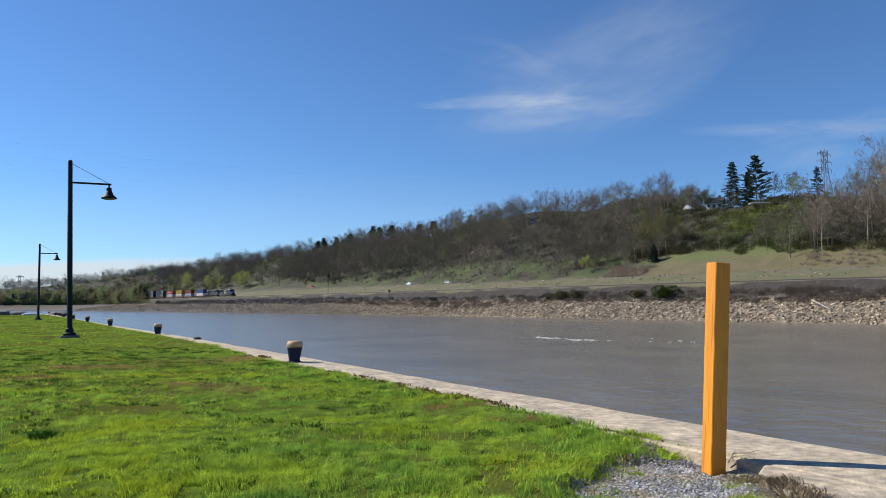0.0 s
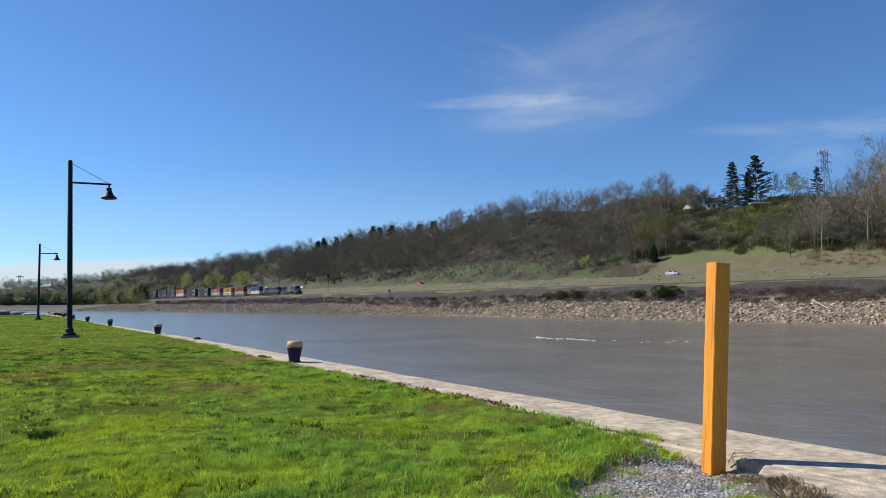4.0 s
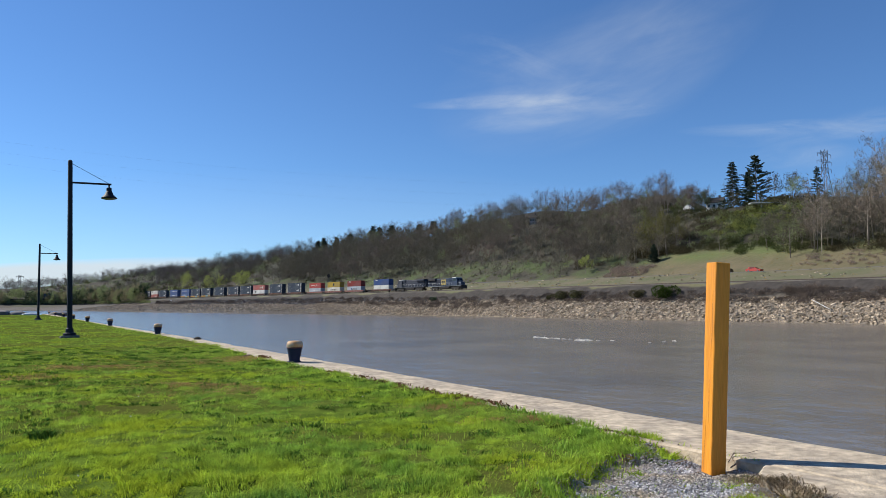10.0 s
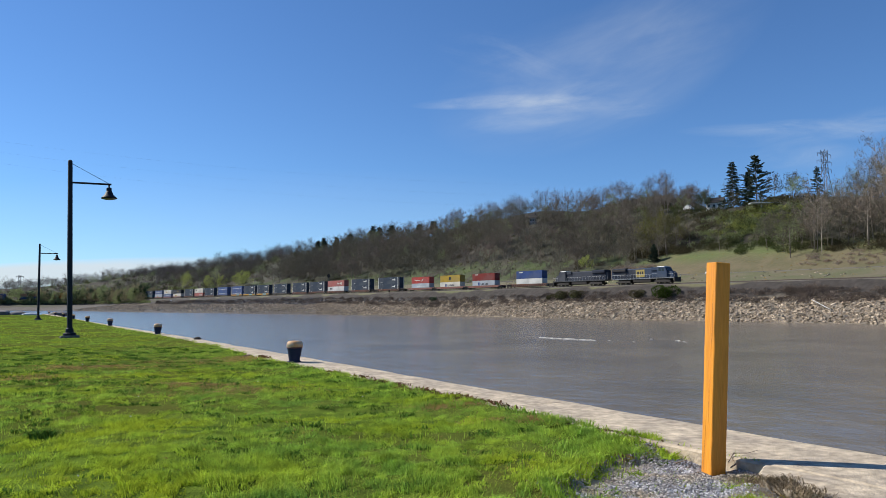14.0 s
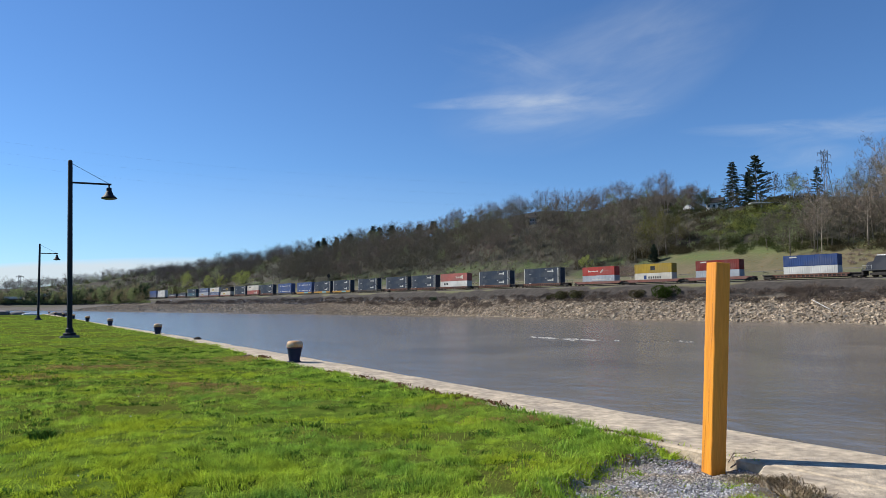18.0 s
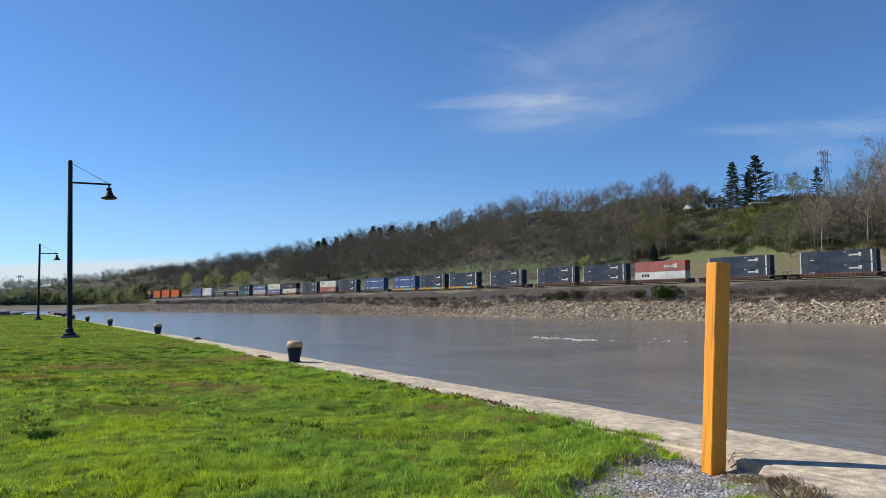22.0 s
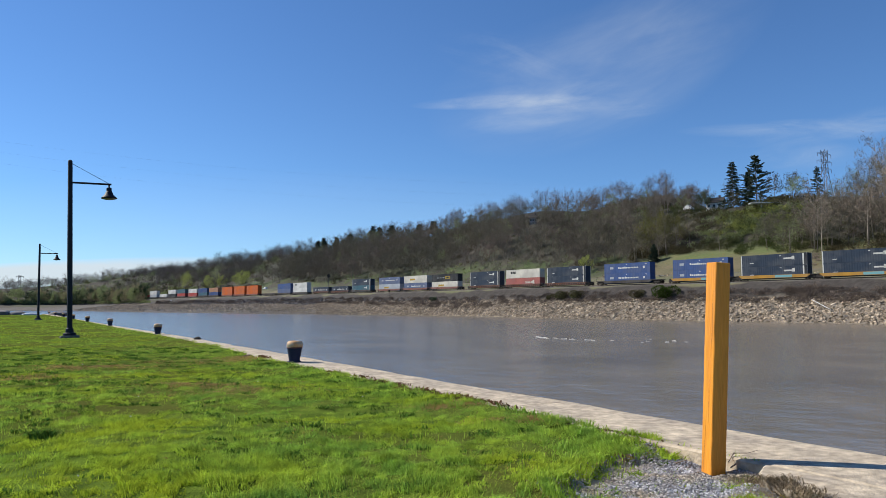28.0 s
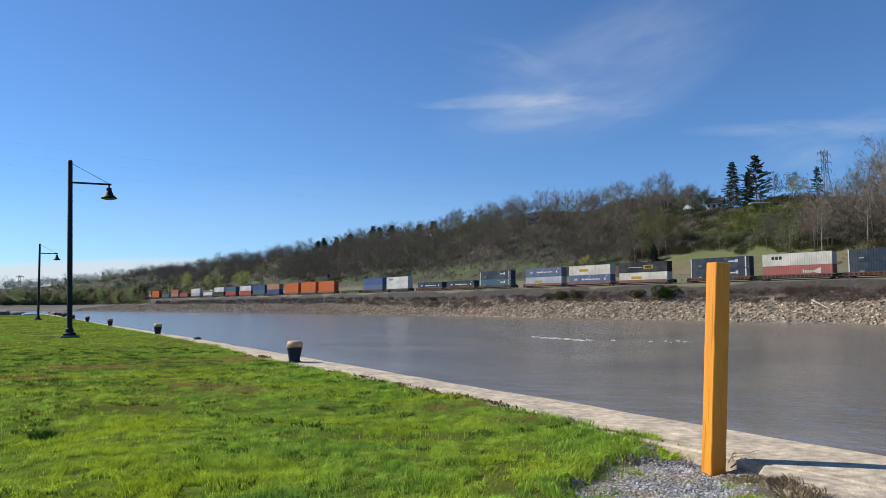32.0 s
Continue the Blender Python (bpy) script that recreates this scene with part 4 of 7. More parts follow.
tree_thing("juniper", pine(121, 6.5, 15, 10, 0.33, 34, base=0.03, droop=-0.5, clump=0.55), M["bark"], M["needle"], put(-163.0, 230.0, 1.05), "dark cone-shaped juniper at the foot of the slope", "tree")
tree_thing("willow", winter_tree(131, 6.5, 9, 5, 3, leaves=22, leaf=0.20, base=0.2, spread=0.40), M["bark"], M["leafb"], put(-191, 222.5, 1.2), "small bright yellow-green tree in young leaf", "tree")
tree_thing("field_tree", winter_tree(132, 10.5, 10, 5, 8, leaves=14, leaf=0.17, base=0.28, spread=0.40, thick=1.4), M["bark"], M["leafg"], put(-108.6, 226.3, 1.2), "slender young tree alone on the grassy field", "tree")
for seed, s, q, sc in ((141, -532, 219, 1.25), (142, -546, 219, 1.2), (143, -585, 220, 1.0), (144, -662, 220, 1.45), (145, -612, 220, 1.1)):
    tree_thing("willow", winter_tree(seed, 12.0, 10, 5, 3, leaves=16, leaf=0.42, base=0.12, spread=0.32), M["bark"], M["leafb" if s < -400 else "leafy"], put(s, q, sc), "tall yellow-green willow at the foot of the hill", "tree", "yellow-green willows")

for seed, s, q, sc in ((146, -168, 240, 1.62), (147, -161, 243, 1.15), (148, -175, 243, 1.2)):
    tree_thing("willow", winter_tree(seed, 11.5, 13, 6, 8, leaves=24, leaf=0.20, base=0.16, spread=0.42, thick=1.5), M["bark"], M["leafy"], put(s, q, sc), "tall olive tree in young leaf on the slope", "tree", "olive trees on the slope")
for seed, s, q, h, k in ((151, -168.5, 261, 12.5, "twig"), (152, -164, 268, 10, "shrub"), (153, -133, 266, 10, "shrub"), (154, -127, 268, 11, "shrub"), (155, -124, 264, 9, "leafg"), (156, -155, 274, 14, "twig"), (157, -147, 262, 8, "shrub"), (158, -172.5, 268, 11.5, "budr"), (159, -163.5, 266, 9.0, "leafd"), (160, -176, 272, 8, "leafg")):
    tree_thing("garden_tree", winter_tree(seed, h, 11, 5, 10, leaves=0 if k == "twig" else 16, leaf=0.24, base=0.14, spread=0.40), M["bark"], M[k], put(s, q), "round-crowned tree beside the hilltop houses", "tree", "trees round the hilltop houses")

# green trees along the bend of the bank upstream
g1 = [winter_tree(150 + k, 14.0, 10, 5, tw, leaves=lf, leaf=0.55, base=0.06, spread=0.34, wid=0.10, thick=1.3) for k, tw, lf in ((0, 3, 20), (1, 6, 9), (2, 3, 16), (3, 11, 0))]
mesh3 = [(tri_mesh("trunk", g[0], g[1], M["bark"]), tri_mesh("crown", g[2], g[3], M[k])) for g, k in zip(g1, ("leafg", "leafo", "leafd", "twigg"))]
for i in range(190):
    s = -588 - i * 2.0 + R_.normal() * 3
    q = R_.uniform(157.5, 163.0) if i % 3 else R_.uniform(171.0, 177.0)
    t = empty("bank_tree", put(s, q, R_.uniform(0.65, 1.1) * (0.6 if i < 8 else 1 if i < 90 else 0.86), R_.uniform(0, 6.28), -0.4))
    k_ = (0, 1, 3, 0, 2, 1, 0)[i % 7]
    part("trunk", mesh3[k_][0], None, t)
    part("crown", mesh3[k_][1], None, t)
    tagged(t, "green riverside tree in young leaf at the river bend", "tree", "green trees at the river bend")
g2 = bush(160, 6, 4.5, 260, 0.5)
spots = []
for i in range(260):
    s = -575 - i * 1.6
    spots.append((*place(s, 157.5 + R_.uniform(0, 5)), float(terrain_z(s, 159)) - 0.1, R_.uniform(0.35, 0.8)))
for i in range(110):
    s = -740 - i * 2.2
    spots.append((*place(s, 157.5 + R_.uniform(0, 5)), float(terrain_z(s, 160)) - 0.3, R_.uniform(0.9, 1.5)))
joined("bank_bushes", [scatter(g2[2], g2[3], spots, R_)], M["leafg"], "green bushes along the far upstream bank", "bushes")

# ---- riprap and brush on the far bank ----
def rock_set(rnd, spots):
    """Angular blocks, one per spot of (x, y, z, size), joined as triangles."""
    n_ = len(spots)
    cube = np.array([(x, y, z) for x in (-1, 1) for y in (-1, 1) for z in (-1, 1)], float) * 0.5
    F = np.array([(0, 1, 3), (0, 3, 2), (4, 6, 7), (4, 7, 5), (0, 4, 5), (0, 5, 1), (2, 3, 7), (2, 7, 6), (0, 2, 6), (0, 6, 4), (1, 5, 7), (1, 7, 3)])
    V = cube[None] * np.array([1, 1, 1])[None, None] + rnd.uniform(-0.2, 0.2, (n_, 8, 3))
    V = V * (spots[:, 3:4, None] * rnd.uniform(0.55, 1.25, (n_, 1, 3)) * np.array([1.3, 1.0, 0.78]))
    ax, az = rnd.normal(0, 0.5, n_), rnd.uniform(0, 6.28, n_)
    y, z = V[..., 1] * np.cos(ax)[:, None] - V[..., 2] * np.sin(ax)[:, None], V[..., 1] * np.sin(ax)[:, None] + V[..., 2] * np.cos(ax)[:, None]
    x = V[..., 0]
    X, Y = x * np.cos(az)[:, None] - y * np.sin(az)[:, None], x * np.sin(az)[:, None] + y * np.cos(az)[:, None]
    W = np.stack([X, Y, z], -1) + spots[:, None, :3]
    return W.reshape(-1, 3), (F[None] + (np.arange(n_) * 8)[:, None, None]).reshape(-1, 3)


def bank_spots(rnd, count, s0, s1, q0, q1, a, b):
    s, t = rnd.uniform(s0, s1, count), rnd.random(count)
    shore = shore_shift(s)
    lo, hi = q0 + shore, q1 + np.maximum(0.3 * shore, 0)
    q = lo + (hi - lo) * np.where(shore < -3, t ** 0.55, t)
    size = a + (b - a) * rnd.random(count) ** 2.2
    return np.column_stack([place(s, q), terrain_z(s, q) + size * 0.10, size])


near = bank_spots(R_, 30000, -330, -20, 146.8, 158.0, 0.13, 0.52)
far = bank_spots(R_, 6500, -640, -330, 146.8, 158.0, 0.3, 0.85)
joined("riprap", [rock_set(R_, near), rock_set(R_, far)], M["rock"], "pale broken riprap stones on the river bank", "riprap", True)
dark = plan_spots(R_, 900, -300, -480, 153.5, 160.5, None, 0.5, 1.5)
dark = np.concatenate([dark, plan_spots(R_, 260, -180, -300, 157.5, 160.5, None, 0.3, 0.8)])
joined("dark_riprap", [rock_set(R_, dark)], M["rockdark"], "dark broken rocks heaped on the upper bank", "riprap", True)
big = tagged(empty("boulder_slope"), "large pale boulders lying on the riprap", "boulders", kind="structure")
sp = bank_spots(R_, 240, -190, -45, 148.5, 157.8, 0.45, 0.8)
shapes = []
for k in range(8):
    v_, t_ = rock_set(R_, np.array([[0, 0, 0, 1.0]]))
    shapes.append(tri_mesh("boulder", v_, t_, M["rockpart"], True))
for i, (x, y, z, sz) in enumerate(sp):
    ob = part("boulder", shapes[i % 8], None, big)
    ob.matrix_world = Matrix.Translation((x, y, z)) @ Matrix.Rotation(R_.uniform(0, 6.28), 4, "Z") @ Matrix.Scale(sz, 4)

th = [thicket(200 + k, 3.0, 2.2, 230) for k in range(3)]
tall_brush = thicket(207, 4.5, 4.0, 420)
sets = []
for k, c in enumerate((560, 560, 560)):
    sets.append(scatter(th[k][0], th[k][1], plan_spots(R_, c, -20, -560, 156.3, 160.6, None, 0.25, 0.8), R_))
    sets.append(scatter(th[k][0], th[k][1], plan_spots(R_, 26, -30, -105, 156.8, 161.0, None, 0.4, 0.75), R_))
sets.append(scatter(tall_brush[0], tall_brush[1], plan_spots(R_, 10, -64, -78, 157.0, 160.5, None, 0.45, 0.85), R_))
sets.append(scatter(tall_brush[0], tall_brush[1], plan_spots(R_, 26, -30, -100, 157.0, 160.5, None, 0.3, 0.5), R_))
joined("bank_brush", sets, M["brush"], "leafless brown brush on the railway embankment", "brush")
gb = bush(210, 4.2, 2.5, 3600, 0.17)
for s, q, sc, mt, lb in ((-108.7, 158.3, 1.45, "bushg", "round dark green bush on the rocky bank"), (-117.8, 158.5, 0.95, "shrub", "olive bush on the rocky bank"), (-145.6, 158.5, 1.05, "shrub", "low olive bush on the rocky bank"), (-139.6, 158.5, 1.05, "shrub", "low olive bush on the rocky bank"), (-211.6, 159.5, 0.7, "leafd", "dark green bush on the embankment"), (-150.5, 158.5, 0.7, "shrub", "low olive bush on the rocky bank")):
    tree_thing("bush", gb, M["bark"], M[mt], put(s, q, sc, s), lb, "bush", "bushes on the bank")
# bleached log on the stones
bm = bmesh.new()
a_, b_ = place(-70.6, 156.0), place(-65.1, 152.0)
tube(bm, (*a_, float(terrain_z(-70.6, 156.0)) + 0.7), (*b_, float(terrain_z(-65.1, 152.0)) + 0.6), 0.085, 0.05, 8)
tagged(part("driftwood_log", bm, M["lampglass"]), "bleached bare driftwood log on the stones", "log")

# tan reeds, pale stones and litter by the road
sets = [scatter(th[1][0], th[1][1], plan_spots(R_, 110, -160, -179, 217, 226, None, 0.5, 0.9), R_), scatter(th[0][0], th[0][1], plan_spots(R_, 90, -66, -104, 219, 228, None, 0.25, 0.7), R_)]
joined("dead_reeds", sets, M["reed"], "pinkish-brown dead reeds beside the road", "reeds")
sets = []
sets.append(scatter(th[2][0], th[2][1], plan_spots(R_, 200, -60, -330, 173, 199, None, 0.12, 0.3), R_))
joined("roadside_reeds", sets, M["straw"], "tan dead reeds and tufts beside the road", "reeds")
sp = plan_spots(R_, 150, -60, -300, 188, 199, None, 0.25, 0.8)
joined("roadside_stones", [rock_set(R_, sp)], M["rock"], "pale stones scattered on the verge", "stones", True)
tree_thing("lone_tree", winter_tree(301, 10.5, 11, 6, 10, base=0.2, wid=0.03), M["bark"], M["twig"], Matrix.Translation((-111, 172, -0.2)), "leafless tree beyond the end of the lawn", "tree")


def signal_mast():
    """Railway signal: mast, ladder, round dark target with hooded lamps."""
    t = empty("railway_signal", put(-321, 173.5, 1.0, math.atan2(US[1], US[0]), 0.0))
    bm = bmesh.new()
    tube(bm, (0, 0, -0.3), (0, 0, 9.6), 0.10, 0.08, 8)
    part("mast", bm, M["steel"], t)
    for z in (10.0,):
        bm = bmesh.new()
        lathe(bm, [(0.3, 0), (0.95, 0.02), (0.95, 0.06), (0.3, 0.08)], 18, Matrix.Translation((0.12, 0, z)) @ Matrix.Rotation(math.pi / 2, 4, "Y"))
        tg = part("target", bm, M["black"], t, "round black signal target")
        for dz in (-0.45, 0, 0.45):
            bm = bmesh.new()
            lathe(bm, [(0.16, 0), (0.17, 0.35), (0.12, 0.36)], 10, Matrix.Translation((0.2, 0, z + dz)) @ Matrix.Rotation(math.pi / 2, 4, "Y"))
            part("hood", bm, M["black"], tg)
    bm = bmesh.new()
    for y in (-0.2, 0.2):
        tube(bm, (-0.3, y, 0), (-0.3, y, 9.2), 0.03, 0.03, 4)
    part("ladder", bm, M["steel"], t)
    return tagged(t, "dark railway signal mast beside the track", "railway signal")


signal_mast()
for s, q, h, nm, lb in ((-520, 157, 3.2, "marker_post", "white marker post on the rocky bank"), (-245.5, 161.5, 2.6, "marker_post", "thin dark marker post beside the track")):
    t = empty(nm, put(s, q))
    bm = bmesh.new()
    tube(bm, (0, 0, -0.3), (0, 0, h), 0.09, 0.07, 6)
    part("stake", bm, M["white"] if h > 3 else M["under"], t)
    bm = bmesh.new()
    box(bm, -0.35, 0.35, -0.08, 0.08, h - 0.9, h, 0.02)
    part("board", bm, M["white"] if h > 3 else M["under"], t)
    tagged(t, lb, "marker post")
# low guard rail on posts beside the highway
guard = tagged(empty("guard_rail"), "low dark guard rail beside the highway", "guard rail", kind="structure")
tagged(strip("rail_beam", 212.2, 212.3, lv(0.75), lv(0.75), np.arange(-250, -214, 6.0), M["under"], 0.35), "dark steel beam").parent = guard
for i in range(10):
    bm = bmesh.new()
    p_ = place(-249 + i * 3.6, 212.4)
    box(bm, p_[0] - 0.08, p_[0] + 0.08, p_[1] - 0.08, p_[1] + 0.08, float(road_z(-249 + i * 3.6)) - 0.2, float(road_z(-249 + i * 3.6)) + 0.7)
    part("rail_post", bm, M["under"], guard)

# rough tufts over the field below the houses
sets = [scatter(th[k][0], th[k][1], plan_spots(R_, 170, -70, -172, 213, 238, None, 0.06, 0.24), R_) for k in range(3)]
joined("field_tufts", sets, M["straw"], "dry tufts of grass over the sloping field", "dry grass")
sets = [scatter(b3[2], b3[3], plan_spots(R_, 160, -60, -400, 174, 199, None, 0.15, 0.35), R_)]
joined("verge_weeds", sets, M["shrub"], "low olive weeds on the verge above the track", "weeds")


# ---- things on the quay ----
def orange_post():
    """Square timber post, painted orange, on bare gravel."""
    a, h = 0.151, 2.01
    t = empty("wooden_post", pose(2.428, 6.40, -0.235, 0, 3.2, 0) @ pose(0, 0, 0, 0, 0, 13))
    bm = bmesh.new()
    box(bm, -a / 2, a / 2, -a / 2, a / 2, 0.105, h, 0.006)
    for e in range(1, 12):
        bmesh.ops.bisect_plane(bm, geom=bm.verts[:] + bm.edges[:] + bm.faces[:], plane_co=(0, 0, 0.115 + (h - 0.115) * e / 12), plane_no=(0, 0, 1))
    for v in bm.verts:
        v.co.x += 0.002 * noise.noise(v.co * 5)
        v.co.y += 0.002 * noise.noise(v.co * 5 + Vector((9, 0, 0)))
    part("timber", bm, M["post"], t)
    bm = bmesh.new()
    box(bm, -a / 2 - 0.001, a / 2 + 0.001, -a / 2 - 0.001, a / 2 + 0.001, 0.0, 0.108, 0.004)
    part("bare_foot", bm, M["rockdark"], t, "grey unpainted foot of the post")
    for x, z0, z1, w in ((-0.38, 0.55, 0.95, 0.0008), (0.55, 0.12, 0.62, 0.0014), (-0.9, 1.15, 1.75, 0.0007)):
        bm = bmesh.new()
        vs = []
        n_ = 9
        for i in range(n_ + 1):
            z = z0 + (z1 - z0) * i / n_
            y = 0.02 * noise.noise(Vector((z * 3, x * 9, 0))) + x * 0.05
            ww_ = w * math.sin(math.pi * i / n_) + 0.0006
            vs.append((bm.verts.new((-a / 2 - 0.0035, y - ww_, z)), bm.verts.new((-a / 2 - 0.0035, y + ww_, z))))
        for i in range(n_):
            bm.faces.new((vs[i][0], vs[i][1], vs[i + 1][1], vs[i + 1][0]))
        part("drying_crack", bm, M["crack"], t, "long drying crack in the timber")
    return tagged(t, "tall square timber post painted orange", "post")


post = orange_post()


def bollard():
    t = empty("mooring_bollard")
    bm = bmesh.new()
    lathe(bm, [(0.128, -0.02), (0.133, 0.03), (0.160, 0.20), (0.182, 0.335), (0.184, 0.345)], 20)
    smooth(bm)
    part("barrel", bm, M["navy"], t, "dark navy tapered barrel")
    bm = bmesh.new()
    lathe(bm, [(0.186, 0.358), (0.196, 0.375), (0.199, 0.43), (0.188, 0.475), (0.152, 0.505), (0.08, 0.515), (0.02, 0.517)], 20)
    smooth(bm)
    part("cap", bm, M["bolcap"], t, "worn yellow rounded cap")
    bm = bmesh.new()
    lathe(bm, [(0.184, 0.338), (0.198, 0.342), (0.199, 0.360), (0.186, 0.364)], 20)
    smooth(bm)
    part("rim", bm, M["rim"], t, "rust-red rim under the cap")
    bm = bmesh.new()
    lathe(bm, [(0.175, -0.015), (0.175, 0.012), (0.165, 0.018)], 16)
    part("base_plate", bm, M["navy"], t)
    return tagged(t, "navy mooring bollard with a worn yellow cap on the quay", "bollard", "bollards along the quay")


bollard_a = bollard()
first = True
for y, w in ((17.35, 0.86), (34.6, 0.62), (50.0, 0.78), (63.0, 0.95), (76.5, 1.0), (92.0, 0.9), (109.0, 0.9), (126.0, 0.9)):
    t = (y + 0.88 * QN.y) / QD.y
    m = Matrix.Translation(quay(t, w, 0.012))
    if first:
        bollard_a.matrix_world = m
        first = False
    else:
        copy_thing(bollard_a, m)


def street_lamp():
    """Tapered square pole, bracket arm with a stay and a bell-shaped shade."""
    t = empty("street_lamp")
    bm = bmesh.new()
    box(bm, -0.40, 0.40, -0.40, 0.40, -0.25, 0.10, 0.03, 0.06)
    part("footing", bm, M["footing"], t, "square dark grey footing")
    bm = bmesh.new()
    lathe(bm, [(0.27, 0.10), (0.27, 0.20), (0.17, 0.24), (0.155, 0.42), (0.12, 0.45)], 12)
    part("base_collar", bm, M["lamp"], t)
    bm = bmesh.new()
    lathe(bm, [(0.115, 0.40), (0.110, 4.0), (0.095, 8.10), (0.06, 8.14)], 8)
    part("pole", bm, M["lamp"], t)
    bm = bmesh.new()
    tube(bm, (0.05, 0, 7.10), (1.72, 0, 7.10), 0.045, 0.045, 8)
    part("arm", bm, M["lamp"], t)
    bm = bmesh.new()
    tube(bm, (0.08, 0, 7.98), (1.62, 0, 7.13), 0.010, 0.010, 5)
    part("stay_rod", bm, M["lamp"], t)
    bm = bmesh.new()
    tube(bm, (1.62, 0, 7.12), (1.62, 0, 6.93), 0.035, 0.035, 8)
    lathe(bm, [(0.05, 6.95), (0.11, 6.92), (0.12, 6.78), (0.10, 6.74)][::-1], 12, Matrix.Translation((1.62, 0, 0)))
    part("lamp_holder", bm, M["lamp"], t)
    bm = bmesh.new()
    lathe(bm, [(0.34, 6.42), (0.355, 6.44), (0.30, 6.50), (0.20, 6.60), (0.15, 6.72), (0.11, 6.78)], 20, Matrix.Translation((1.62, 0, 0)))
    smooth(bm)
    shade = part("shade", bm, M["lamp"], t, "bell-shaped dark metal shade")
    bm = bmesh.new()
    lathe(bm, [(0.10, 6.37), (0.24, 6.39), (0.29, 6.415)], 16, Matrix.Translation((1.62, 0, 0)))
    part("lens", bm, M["steel"], shade, "pale lamp lens")
    return tagged(t, "tall dark lamp post with a bell shade on the lawn", "street lamp", "lamp posts along the lawn")


ang = math.degrees(math.atan2(QN.y, QN.x))
lamp_a = street_lamp()
lamp_a.matrix_world = pose(-16.86, 31.6, -0.03, 0, -2.3, 0) @ pose(0, 0, 0, 0, 0, ang)
copy_thing(lamp_a, pose(-42.9, 74.0, -0.05, 0, -1.4, 0) @ pose(0, 0, 0, 0, 0, ang))

# rough stones, a dark boat and a mound where the lawn ends upstream
for x, y, sx, sy, sz, mt, nm, lb in ((-76, 118, 2.6, 1.6, 1.0, "rockdark", "boulder", "dark boulder at the end of the lawn"), (-72.5, 119, 1.4, 1.0, 0.6, "rockdark", "boulder", "dark boulder at the end of the lawn"), (-68.5, 116, 1.5, 0.6, 0.3, "white", "overturned_dinghy", "white overturned dinghy lying on the lawn"), (-66.5, 121, 2.2, 1.2, 0.5, "rockdark", "boulder", "low dark boulder at the end of the lawn")):
    bm = bmesh.new()
    bmesh.ops.create_icosphere(bm, subdivisions=2, radius=1.0)
    for v in bm.verts:
        k = 1 + (0.25 * noise.noise(v.co * 1.7 + Vector((x, y, 0))) if nm == "boulder" else 0)
        v.co = Vector((v.co.x * sx * k, v.co.y * sy * k, v.co.z * sz * k))
    tagged(part(nm, bm, M[mt]), lb, "boat" if nm != "boulder" else "boulder").matrix_world = pose(x, y, 0.05, 0, 0, x * 7)

# small dark things on the quay edge
for tq_, w_, L_, lb, nm in ((34.5, 0.2, 0.32, "dark iron mooring ring plate on the quay edge", "mooring_plate"),):
    bm = bmesh.new()
    lathe(bm, [(L_ * 0.5, 0.0), (L_ * 0.5, 0.05), (L_ * 0.35, 0.09), (L_ * 0.1, 0.11)], 12, Matrix.Translation(quay(tq_, w_, 0.004)), 0.6)
    tagged(part(nm, bm, M["under"]), lb, "mooring plate")


# ---- lawn growth ----
def blades(rnd, x, y, hgt, wid, bent, lean=0.35, seg=2):
    """Grass blades as bent tapered strips that lean together in patches."""
    n_ = len(x)
    t_q, w_q = to_quay(x, y)
    up_ = (1 - sstep(CAP, CAP + 0.85, w_q)) * (t_q > 10.5)
    z = np.where((t_q <= 10.5) & (w_q < CAP), 0.004, (lawn_z(x, y) - 0.01) * (1 - up_) + 0.012 * up_)
    az = rnd.uniform(0, 2 * math.pi, n_)
    dx, dy = np.cos(az), np.sin(az)
    h = hgt * rnd.uniform(0.6, 1.3, n_)
    w = wid * rnd.uniform(0.7, 1.3, n_) * 0.5
    tilt = rnd.uniform(0.05, lean, n_) * h * 2
    fall = 9.0 * value_noise(x * 1.1, y * 1.1, 21.0) + 4.0 * value_noise(x * 3.7, y * 3.7, 31.0)
    fx, fy = np.cos(fall) + rnd.normal(0, 0.95, n_), np.sin(fall) + rnd.normal(0, 0.95, n_)
    k = np.sqrt(fx * fx + fy * fy) + 1e-6
    fx, fy = fx / k, fy / k
    B = np.stack([x, y, z], -1)
    side = np.stack([dx * w, dy * w, 0 * w], -1)
    mid = B + np.stack([fx * tilt * 0.3, fy * tilt * 0.3, h * 0.6], -1)
    tip = B + np.stack([fx * tilt, fy * tilt, h * (1 - bent * rnd.random(n_))], -1)
    if seg == 1:
        V_ = np.stack([B - side, B + side, tip], 1).reshape(-1, 3)
        T_ = np.arange(n_ * 3).reshape(-1, 3)
    else:
        V_ = np.stack([B - side, B + side, mid - side * 0.75, mid + side * 0.75, tip], 1).reshape(-1, 3)
        T_ = (np.array([(0, 1, 3), (0, 3, 2), (2, 3, 4)])[None] + (np.arange(n_) * 5)[:, None, None]).reshape(-1, 3)
    return V_, T_


